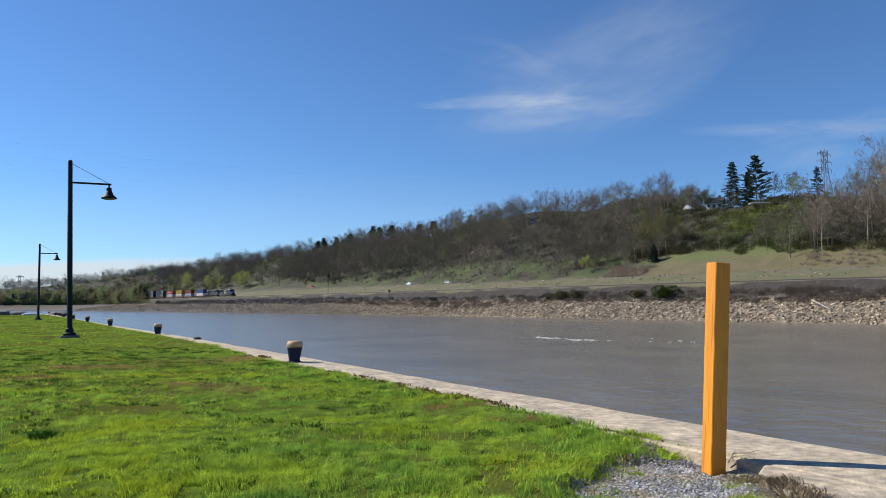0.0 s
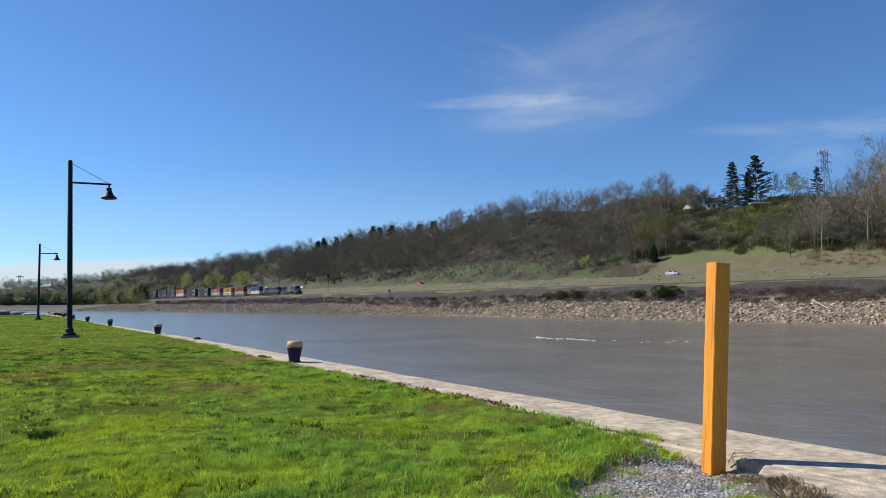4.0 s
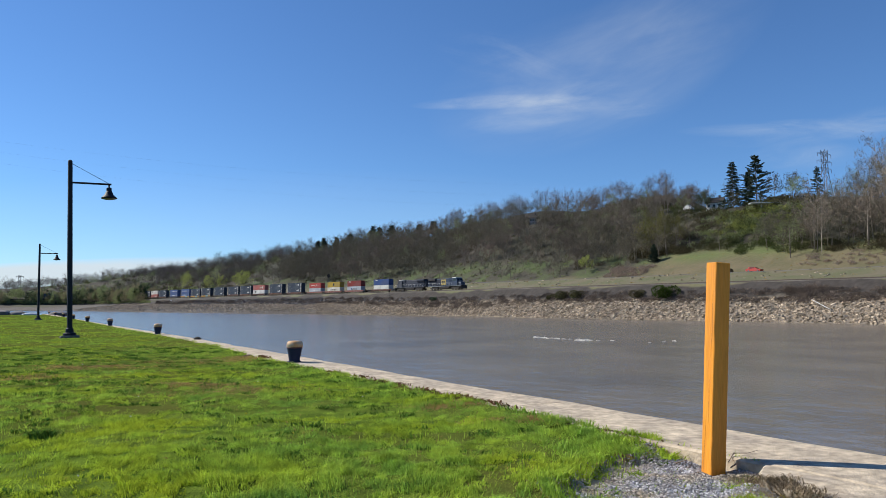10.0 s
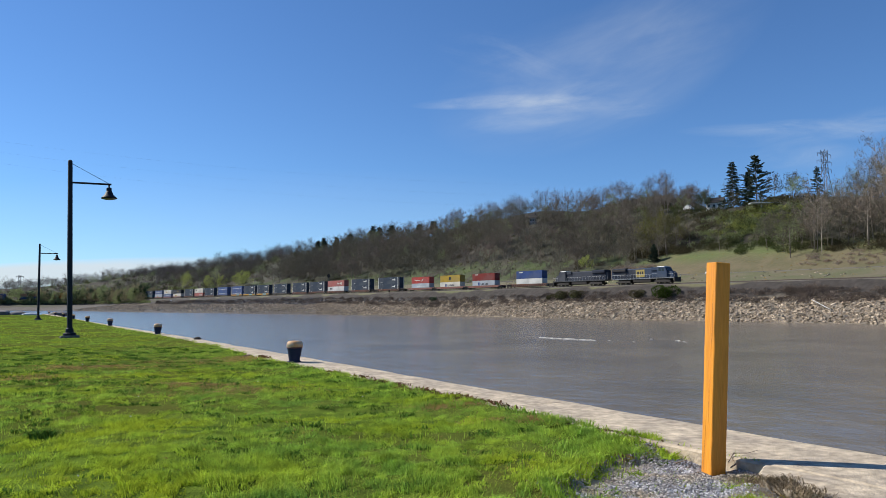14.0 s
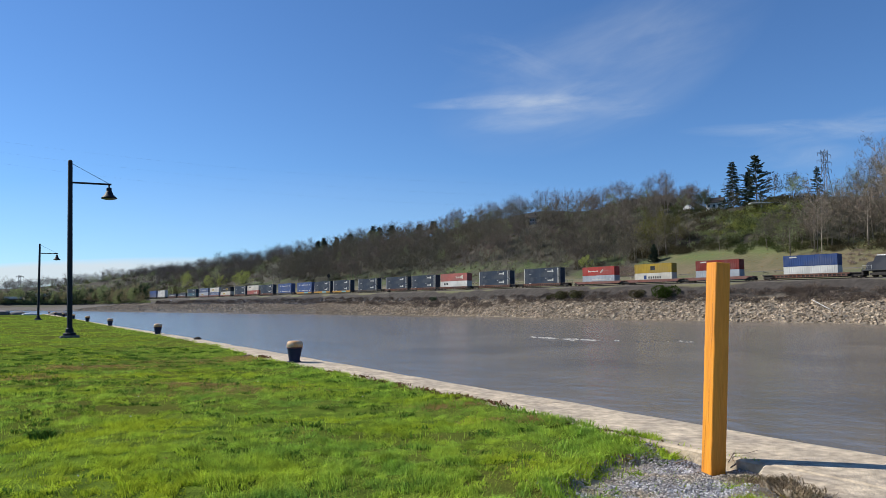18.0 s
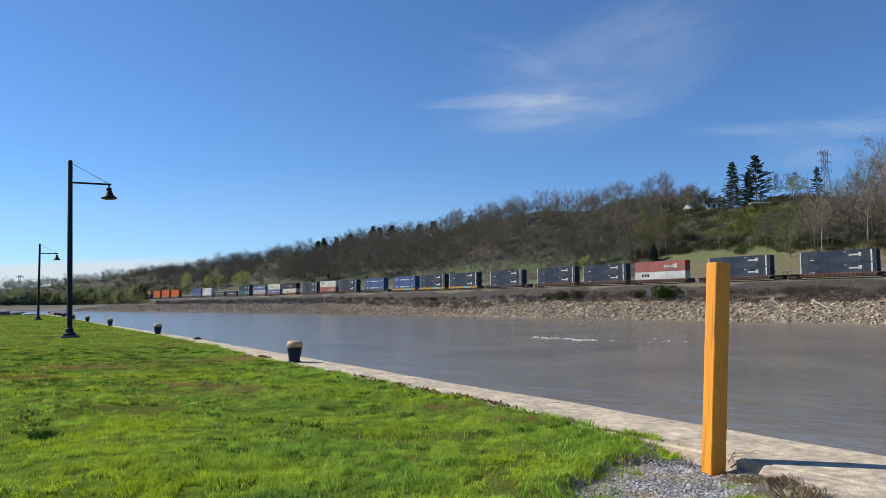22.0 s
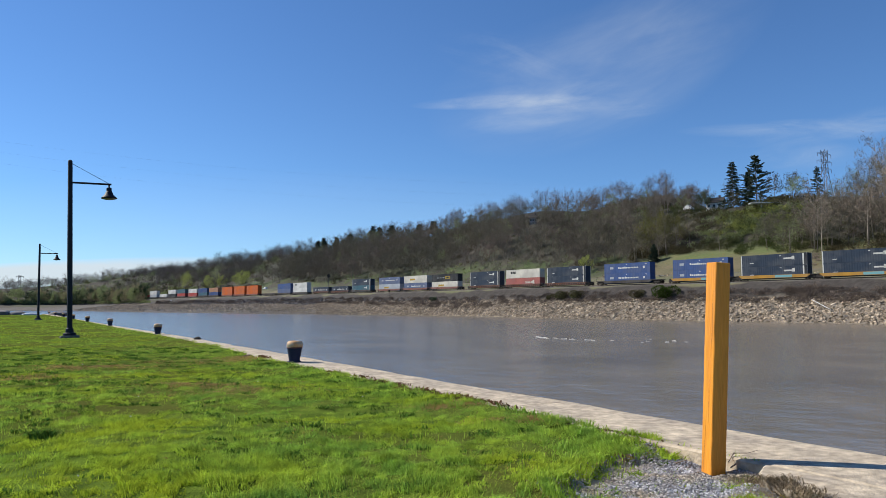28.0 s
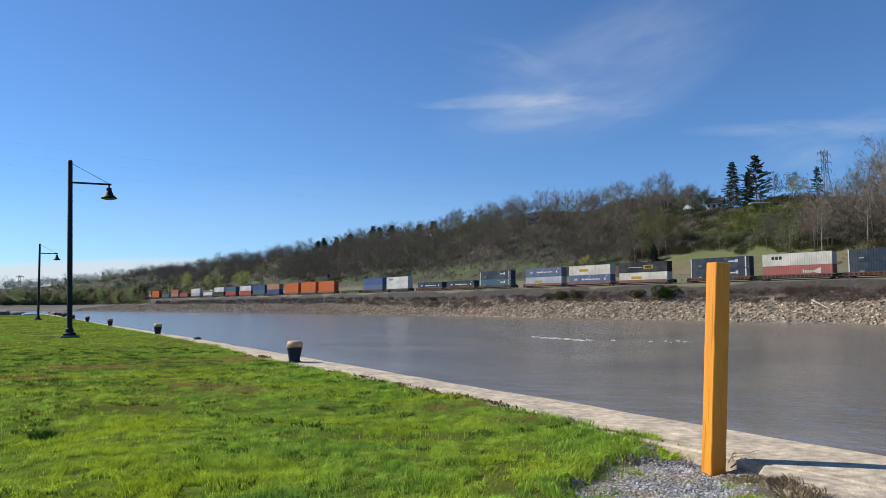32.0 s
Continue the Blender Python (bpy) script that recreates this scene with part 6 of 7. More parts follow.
P = dict(
    navy=paint("container_navy", (0.026, 0.040, 0.062)), blue=paint("container_blue", (0.0295, 0.0623, 0.177)), ocean=paint("container_ocean_blue", (0.048, 0.088, 0.215)),
    steelblue=paint("container_steel_blue", (0.095, 0.125, 0.215)), red=paint("container_red", (0.35, 0.050, 0.040)), maroon=paint("container_maroon", (0.177, 0.0266, 0.0207)),
    pink=paint("container_faded_red", (0.328, 0.107, 0.0902)), yellow=paint("container_mustard", (0.348, 0.237, 0.0314)), white=paint("container_white", (0.541, 0.541, 0.508), 0.88),
    cream=paint("container_cream", (0.541, 0.517, 0.443), 0.88), grey=paint("container_grey", (0.344, 0.377, 0.41)), black=paint("container_black", (0.0201, 0.023, 0.0264)),
    orange=paint("container_orange", (0.492, 0.107, 0.0164)), tan=paint("container_tan", (0.344, 0.18, 0.0984)), teal=paint("container_teal", (0.041, 0.107, 0.139)),
    rust=paint("car_rust_brown", (0.139, 0.0615, 0.0369), 0.6, 0.8), carmaroon=paint("car_maroon", (0.205, 0.088, 0.068), 0.7, 0.7), caryellow=paint("car_yellow", (0.41, 0.221, 0.041), 0.75, 0.7),
    cardark=paint("car_dark", (0.0574, 0.0492, 0.0451), 0.7, 0.8), cyan=paint("graffiti_cyan", (0.164, 0.394, 0.426)), locok=paint("locomotive_dark", (0.020, 0.026, 0.042), 0.8, 0.6), loco=paint("locomotive_blue", (0.038, 0.058, 0.098), 0.8, 0.6), locod=paint("locomotive_faded", (0.046, 0.051, 0.066), 0.8, 0.6),
    locoy=paint("locomotive_yellow", (0.36, 0.28, 0.09), 0.85, 0.45), locog=paint("locomotive_grey", (0.055, 0.057, 0.060), 0.8, 0.5),
)
WORDS = {"navy": "dark navy", "blue": "bright blue", "ocean": "ocean blue", "steelblue": "steel blue", "red": "red", "maroon": "maroon", "pink": "faded red", "yellow": "mustard yellow", "white": "white", "cream": "cream", "grey": "pale grey", "black": "black", "orange": "orange", "tan": "tan", "teal": "dark teal"}
HC = 2.90
made = {}


def container(col, L, mark):
    """A corrugated steel box, long axis x, foot at z = 0, near side at -y. Doors on the rear end."""
    key = (col, L, mark)
    if key in made:
        return copy_thing(made[key], Matrix())
    t = empty("shipping_container")
    W, H = 1.22, (HC if L > 13 else 2.59)
    bm = bmesh.new()
    n_ = int(L / 0.55)
    dx = (L - 0.5) / n_
    depth = 0.022
    pts = [(-L / 2 + 0.12, 0.0)]
    for i in range(n_):
        x0 = -L / 2 + 0.25 + i * dx
        pts += [(x0 + dx * 0.1, 0), (x0 + dx * 0.25, depth), (x0 + dx * 0.6, depth), (x0 + dx * 0.75, 0)]
    pts.append((L / 2 - 0.12, 0.0))
    for sgn in (-1, 1):
        lo = [bm.verts.new((x, sgn * (W - d), 0.16)) for x, d in pts]
        hi = [bm.verts.new((x, sgn * (W - d), H - 0.12)) for x, d in pts]
        for i in range(len(pts) - 1):
            bm.faces.new((lo[i], lo[i + 1], hi[i + 1], hi[i]) if sgn < 0 else (lo[i], hi[i], hi[i + 1], lo[i + 1]))
    box(bm, -L / 2 + 0.10, L / 2 - 0.03, -W + 0.02, W - 0.02, H - 0.08, H - 0.02)
    box(bm, -L / 2 + 0.10, L / 2 - 0.03, -W + 0.05, W - 0.05, 0.05, 0.14)
    box(bm, L / 2 - 0.09, L / 2 - 0.03, -W + 0.05, W - 0.05, 0.1, H - 0.06)
    part("corrugated_cladding", bm, P[col], t)
    light = P["white"] if mark == "stripe" else P[col]
    for x in (-L / 2, L / 2 - 0.16):
        for y in (-W, W - 0.12):
            bm = bmesh.new()
            box(bm, x, x + 0.16, y - 0.005, y + 0.125, 0.0, H, 0.012)
            part("corner_post", bm, light, t)
    for z0 in (0.0, H - 0.13):
        for y in (-W, W - 0.1):
            bm = bmesh.new()
            box(bm, -L / 2 + 0.16, L / 2 - 0.16, y, y + 0.1, z0 + 0.005, z0 + 0.125)
            part("side_rail", bm, P[col], t)
    for y0 in (-W + 0.13, 0.01):
        bm = bmesh.new()
        box(bm, -L / 2 + 0.01, -L / 2 + 0.09, y0, y0 + W - 0.15, 0.14, H - 0.14, 0.01)
        d = part("door", bm, P[col], t)
        for k in (0.3, 0.7):
            bm = bmesh.new()
            tube(bm, (-L / 2 - 0.02, y0 + k * (W - 0.15), 0.2), (-L / 2 - 0.02, y0 + k * (W - 0.15), H - 0.2), 0.025, 0.025, 5)
            part("lock_bar", bm, M["steel"], d)
    yf = -W - 0.006

    def panel(x0, x1, z0, z1, m, nm="marking"):
        bm_ = bmesh.new()
        box(bm_, x0, x1, yf - 0.004, yf + 0.004, z0, z1)
        part(nm, bm_, m, t)

    if mark == "stripe":
        panel(L * 0.16, L * 0.30, H * 0.55, H * 0.67, P["white"])
        panel(L * 0.28, L * 0.32, H * 0.50, H * 0.78, P["white"])
        panel(-L * 0.36, -L * 0.30, H * 0.30, H * 0.35, P["white"])
        panel(L * 0.10, L * 0.125, H * 0.82, H * 0.87, P["white"])
        panel(L * 0.5 - 1.05, L * 0.5 - 0.72, H * 0.05, H * 0.96, P["white"], "white_bar")
        # black over the last 0.7 m of the side, beyond the white bar
        panel(L * 0.5 - 0.70, L * 0.5 - 0.02, H * 0.03, H * 0.98, P["black"], "black_end_panel")
        panel(-L * 0.5 + 0.02, -L * 0.5 + 0.26, H * 0.05, H * 0.96, P["white"], "white_bar")
    elif mark == "line":
        n2 = 13
        for i in range(n2):
            panel(-L * 0.18 + i * L * 0.034, -L * 0.18 + i * L * 0.034 + L * 0.026, H * 0.46, H * (0.64 if i in (0, 4) else 0.59), P["white"])
        panel(-L * 0.37, -L * 0.29, H * 0.44, H * 0.66, P["grey"])
        panel(L * 0.355, L * 0.39, H * 0.42, H * 0.64, P["white"])
        panel(-L * 0.005, L * 0.012, H * 0.82, H * 0.88, P["white"])
        panel(L * 0.40, L * 0.43, H * 0.80, H * 0.86, P["white"])
    elif mark == "dark":
        for i in range(6):
            panel(-L * 0.12 + i * L * 0.06, -L * 0.12 + i * L * 0.06 + L * 0.034, H * 0.40, H * 0.64, P["black"])
        panel(-L * 0.24, -L * 0.17, H * 0.34, H * 0.76, P["blue"])
    elif mark == "plate":
        panel(-L * 0.06, L * 0.06, H * 0.30, H * 0.74, P["black"])
    elif mark == "plate_y":
        panel(L * 0.02, L * 0.22, H * 0.34, H * 0.70, P["yellow"])
        panel(L * 0.05, L * 0.19, H * 0.42, H * 0.62, P["black"])
        panel(-L * 0.3, L * 0.0, H * 0.48, H * 0.54, P["grey"])
    elif mark == "star":
        for i in range(8):
            panel(-L * 0.32 + i * L * 0.040, -L * 0.32 + i * L * 0.040 + L * 0.028, H * 0.42, H * (0.62 if i == 0 else 0.56), P["white"])
        panel(L * 0.06, L * 0.10, H * 0.30, H * 0.44, P["white"])
        panel(L * 0.09, L * 0.14, H * 0.42, H * 0.58, P["white"])
        panel(L * 0.13, L * 0.165, H * 0.56, H * 0.70, P["white"])
        for i in range(3):
            panel(L * 0.20 + i * L * 0.045, L * 0.20 + i * L * 0.045 + L * 0.034, H * 0.44, H * 0.58, P["pink"])
    elif mark == "fan":
        for i in range(4):
            panel(L * 0.09 + i * L * 0.033, L * 0.09 + i * L * 0.033 + L * 0.024, H * 0.36, H * (0.62 if i == 0 else 0.56), P["cream"])
        for i in range(5):
            panel(L * 0.225 + i * L * 0.024, L * 0.225 + i * L * 0.024 + L * 0.0238, H * (0.42 - 0.04 * i), H * (0.52 + 0.055 * i), P["cream"])
    elif mark == "small":
        for i in range(3):
            panel(-L * 0.36 + i * L * 0.055, -L * 0.36 + i * L * 0.055 + L * 0.042, H * 0.52, H * 0.78, P["black"])
    elif mark == "tag":
        panel(-L * 0.38, -L * 0.24, H * 0.78, H * 0.90, P["white"])
    elif mark == "patch":
        panel(-L * 0.24, -L * 0.02, H * 0.36, H * 0.62, P["yellow"])
    tagged(t, WORDS[col] + " corrugated steel container riding on a rail car", "container", "containers on the train")
    made[key] = t
    return t


def wheelset(bm_w, x):
    for y in (-0.75, 0.75):
        q = Matrix.Translation((x, y - 0.07, 0.46)) @ Matrix.Rotation(-math.pi / 2, 4, "X")
        lathe(bm_w, [(0.40, 0), (0.49, 0.02), (0.46, 0.05), (0.46, 0.13), (0.2, 0.14)], 14, q)
    tube(bm_w, (x, -0.8, 0.46), (x, 0.8, 0.46), 0.08, 0.08, 6)


def truck(x0, parent, spread=0.88, material=None):
    """A two-axle truck with side frames; each wheelset is a part of it."""
    bm = bmesh.new()
    for y in (-1.08, 0.96):
        prism(bm, [(x0 - spread - 0.35, 0.42), (x0 - spread + 0.25, 0.36), (x0 - 0.35, 0.20), (x0 + 0.35, 0.20), (x0 + spread - 0.25, 0.36), (x0 + spread + 0.35, 0.42), (x0 + spread + 0.3, 0.62), (x0 + 0.4, 0.80), (x0 - 0.4, 0.80), (x0 - spread - 0.3, 0.62)], 0.12, "y", y)
    box(bm, x0 - 0.25, x0 + 0.25, -1.0, 1.0, 0.45, 0.75)
    tr = part("truck", bm, material or M["under"], parent)
    for k in (-spread, spread):
        bm = bmesh.new()
        wheelset(bm, x0 + k)
        part("wheelset", bm, M["rail"], tr)
    return tr


cars_made = {}


def well_car(style, pitch):
    """A container well car: sills, ribs, well floor, raised end platforms, trucks."""
    key = (style, pitch)
    if key in cars_made:
        return copy_thing(cars_made[key], Matrix())
    col = {"rib": P["rust"], "maroon": P["carmaroon"], "yellow": P["caryellow"], "dark": P["cardark"]}[style]
    t = empty("well_car")
    half = pitch / 2 - 0.35
    well = 8.35
    for sgn in (-1, 1):
        bm = bmesh.new()
        y0, y1 = sorted((sgn * 1.36, sgn * 1.46))
        prism(bm, [(-well - 0.3, 0.95), (-well + 0.5, 0.42), (well - 0.5, 0.42), (well + 0.3, 0.95), (well + 0.3, 1.16), (-well - 0.3, 1.16)] if style != "rib" else [(-well - 0.3, 0.95), (-well - 0.1, 0.86), (well + 0.1, 0.86), (well + 0.3, 0.95), (well + 0.3, 1.16), (-well - 0.3, 1.16)], y1 - y0, "y", y0)
        part("side_sill", bm, col, t)
        if style == "rib":
            bm = bmesh.new()
            box(bm, -well + 0.2, well - 0.2, min(sgn * 1.30, sgn * 1.36), max(sgn * 1.30, sgn * 1.36), 0.36, 0.90)
            part("web_plate", bm, M["under"], t)
            bm = bmesh.new()
            prism(bm, [(-well + 0.2, 0.34), (well - 0.2, 0.34), (well - 0.2, 0.46), (-well + 0.2, 0.46)], y1 - y0, "y", y0)
            part("bottom_chord", bm, col, t)
            for i in range(17):
                x = -well + 0.5 + i * (2 * well - 1.0) / 16
                bm = bmesh.new()
                box(bm, x - 0.11, x + 0.11, min(sgn * 1.37, sgn * 1.45), max(sgn * 1.37, sgn * 1.45), 0.44, 0.88)
                part("rib", bm, P["carmaroon"], t)
    bm = bmesh.new()
    box(bm, -well, well, -1.25, 1.25, 0.26, 0.34)
    part("well_floor", bm, M["under"], t)
    for sgn in (-1, 1):
        bm = bmesh.new()
        x0, x1 = sorted((sgn * (well - 0.1), sgn * half))
        box(bm, x0, x1, -1.30, 1.30, 0.92, 1.14, 0.03)
        box(bm, x0 + 0.1, x1 - 0.1, -0.35, 0.35, 0.80, 0.93)
        part("end_platform", bm, M["under"] if style != "maroon" else col, t)
        if pitch > 21:
            bm = bmesh.new()
            for y in (-1.2, 1.2):
                tube(bm, (sgn * (half - 0.2), y, 1.1), (sgn * (half - 0.2), y, 1.9), 0.03, 0.03, 5)
            tube(bm, (sgn * (half - 0.2), -1.2, 1.9), (sgn * (half - 0.2), 1.2, 1.9), 0.03, 0.03, 5)
            part("handrail", bm, M["under"], t)
            bm = bmesh.new()
            tube(bm, (sgn * (half + 0.30), 0, 0.85), (sgn * (half - 0.3), 0, 0.85), 0.14, 0.14, 6)
            part("coupler", bm, M["under"], t)
        truck(sgn * (pitch / 2 - (1.32 if pitch < 21 else 1.75)), t)
    if style == "yellow":
        bm = bmesh.new()
        box(bm, 0.5, 4.6, -1.475, -1.462, 0.50, 1.10)
        part("graffiti", bm, P["cyan"], t, "pale blue painted scrawl")
    words = {"rib": "rust-brown ribbed well car carrying stacked containers", "maroon": "faded maroon well car carrying stacked containers", "yellow": "weathered yellow well car with pale blue scrawl", "dark": "dark grimy well car carrying containers"}
    tagged(t, words[style], "rail car", "rail cars of the train")
    cars_made[key] = t
    return t


def locomotive(lead):
    """Six-axle diesel; nose towards +x."""
    t = empty("locomotive")
    L = 22.3
    BODY = P["loco"] if lead else P["locod"]
    bm = bmesh.new()
    box(bm, -L / 2 + 0.5, L / 2 - 0.6, -1.5, 1.5, 1.32, 1.62, 0.03)
    part("walkway_frame", bm, P["locog"], t, "grey walkway sill")
    bm = bmesh.new()
    prism(bm, [(-1.25, 0.55), (-0.9, 0.38), (0.9, 0.38), (1.25, 0.55), (1.35, 1.3), (-1.35, 1.3)], 6.0, "x", -3.2)
    part("fuel_tank", bm, M["under"], t)
    bm = bmesh.new()
    prism(bm, [(-0.92, 1.62), (0.92, 1.62), (0.92, 4.2), (0.7, 4.42), (-0.7, 4.42), (-0.92, 4.2)], 10.8, "x", -5.6)
    part("engine_hood", bm, BODY, t)
    for i in range(14):
        bm = bmesh.new()
        x = -5.4 + i * 0.76
        box(bm, x, x + 0.64, -0.955, -0.915, 1.75, 3.7, 0.012)
        part("hood_door", bm, BODY, t)
    bm = bmesh.new()
    box(bm, -2.4, 0.6, -0.972, -0.958, 1.9, 4.05)
    panel_ = part("hood_panel", bm, P["locoy"] if lead else P["locog"], t, "faded mustard panel on the hood" if lead else "faded grey panel on the hood")
    for x0, x1 in ((-1.9, -1.2), (-0.9, -0.5), (-0.3, 0.2)):
        bm = bmesh.new()
        box(bm, x0, x1, -0.982, -0.970, 2.7, 3.5)
        part("marking", bm, P["locok"], panel_)
    bm = bmesh.new()
    box(bm, -5.5, -2.6, -0.966, -0.957, 1.75, 4.1)
    part("dark_hood_panel", bm, P["locok"], t, "dark louvred panel at the rear of the hood")
    bm = bmesh.new()
    prism(bm, [(-1.0, 1.62), (1.0, 1.62), (1.05, 3.4), (1.52, 3.75), (1.52, 4.35), (1.2, 4.62), (-1.2, 4.62), (-1.52, 4.35), (-1.52, 3.75), (-1.05, 3.4)], 4.7, "x", -10.3)
    part("radiator", bm, P["locok"], t, "wide radiator section with overhanging wings")
    bm = bmesh.new()
    box(bm, -10.1, -5.8, -1.53, -1.51, 3.82, 4.30)
    part("radiator_grille", bm, M["under"], t)
    bm = bmesh.new()
    prism(bm, [(-0.75, 1.62), (0.75, 1.62), (0.75, 3.9), (-0.75, 3.9)], 0.8, "x", -11.0)
    part("rear_hood", bm, BODY, t)
    bm = bmesh.new()
    box(bm, 1.0, 2.6, -0.5, 0.5, 4.42, 4.70, 0.04)
    part("exhaust_housing", bm, M["under"], t)
    bm = bmesh.new()
    box(bm, 3.0, 5.1, -1.25, 1.25, 3.6, 4.5, 0.05)
    box(bm, 3.0, 5.1, -1.0, 1.0, 1.62, 3.6)
    part("inverter_cabinet", bm, BODY, t)
    bm = bmesh.new()
    prism(bm, [(5.2, 1.62), (8.2, 1.62), (8.2, 3.35), (7.7, 4.35), (7.4, 4.55), (5.2, 4.55)], 3.0, "y", -1.5)
    cab = part("cab", bm, BODY, t)
    bm = bmesh.new()
    prism(bm, [(-1.52, 4.50), (1.52, 4.50), (1.3, 4.72), (-1.3, 4.72)], 2.3, "x", 5.15)
    part("cab_roof", bm, M["white"], cab, "white cab roof")
    for x0, x1 in ((5.6, 6.4), (6.6, 7.35)):
        bm = bmesh.new()
        box(bm, x0, x1, -1.515, -1.50, 3.35, 4.15)
        part("side_window", bm, M["glass"], cab)
    for y in (-1.15, 0.15):
        bm = bmesh.new()
        box(bm, -0.02, 0.02, y, y + 1.0, 0, 0.85, m=Matrix.Translation((8.20, 0, 3.42)) @ Matrix.Rotation(-0.46, 4, "Y"))
        part("windscreen", bm, M["glass"], cab)
    bm = bmesh.new()
    prism(bm, [(8.2, 1.62), (10.0, 1.62), (9.9, 2.7), (9.3, 3.25), (8.2, 3.4)], 1.9, "y", -0.95)
    nose = part("nose", bm, BODY, t)
    for y in (-0.22, 0.22):
        bm = bmesh.new()
        lathe(bm, [(0.13, 0), (0.13, 0.06), (0.09, 0.07)], 10, Matrix.Translation((9.72, y, 2.85)) @ Matrix.Rotation(math.pi / 2, 4, "Y"))
        part("headlight", bm, M["white"], nose)
    bm = bmesh.new()
    prism(bm, [(-1.45, 0.35), (1.45, 0.35), (1.5, 1.62), (-1.5, 1.62)], 0.35, "x", 10.3)
    part("pilot", bm, M["under"], t)
    bm = bmesh.new()
    for y in (-1.45, 1.45):
        for i in range(15):
            x = -10.6 + i * 1.1
            tube(bm, (x, y, 1.6), (x, y, 2.65), 0.022, 0.022, 4)
        tube(bm, (-10.6, y, 2.65), (4.9, y, 2.65), 0.022, 0.022, 4)
        tube(bm, (8.6, y, 2.5), (10.5, y, 2.5), 0.025, 0.025, 4)
        for x in (8.6, 9.5, 10.5):
            tube(bm, (x, y, 1.6), (x, y, 2.5), 0.025, 0.025, 4)
    part("handrail", bm, M["white"], t, "pale handrails along the walkway")
    for x0 in (-6.6, 6.6):
        bm = bmesh.new()
        for y in (-1.25, 1.10):
            prism(bm, [(x0 - 2.6, 0.45), (x0 - 2.3, 0.35), (x0 + 2.3, 0.35), (x0 + 2.6, 0.45), (x0 + 2.5, 0.85), (x0 + 1.0, 1.0), (x0 - 1.0, 1.0), (x0 - 2.5, 0.85)], 0.15, "y", y)
        box(bm, x0 - 2.2, x0 + 2.2, -0.6, 0.6, 0.75, 1.32)
        tr = part("truck", bm, M["under"], t)
        for k in (-1.85, 0, 1.85):
            bm = bmesh.new()
            wheelset(bm, x0 + k)
            part("wheelset", bm, M["rail"], tr)
    bm = bmesh.new()
    box(bm, -L / 2 + 0.7, L / 2 - 0.8, -1.515, -1.503, 1.40, 1.50)
    part("sill_stripe", bm, P["grey"], t, "pale stripe along the sill")
    return tagged(t, "dark blue diesel locomotive with yellow panels and white cab roof" if lead else "dark blue diesel locomotive coupled facing backwards", "locomotive", "locomotives of the train")


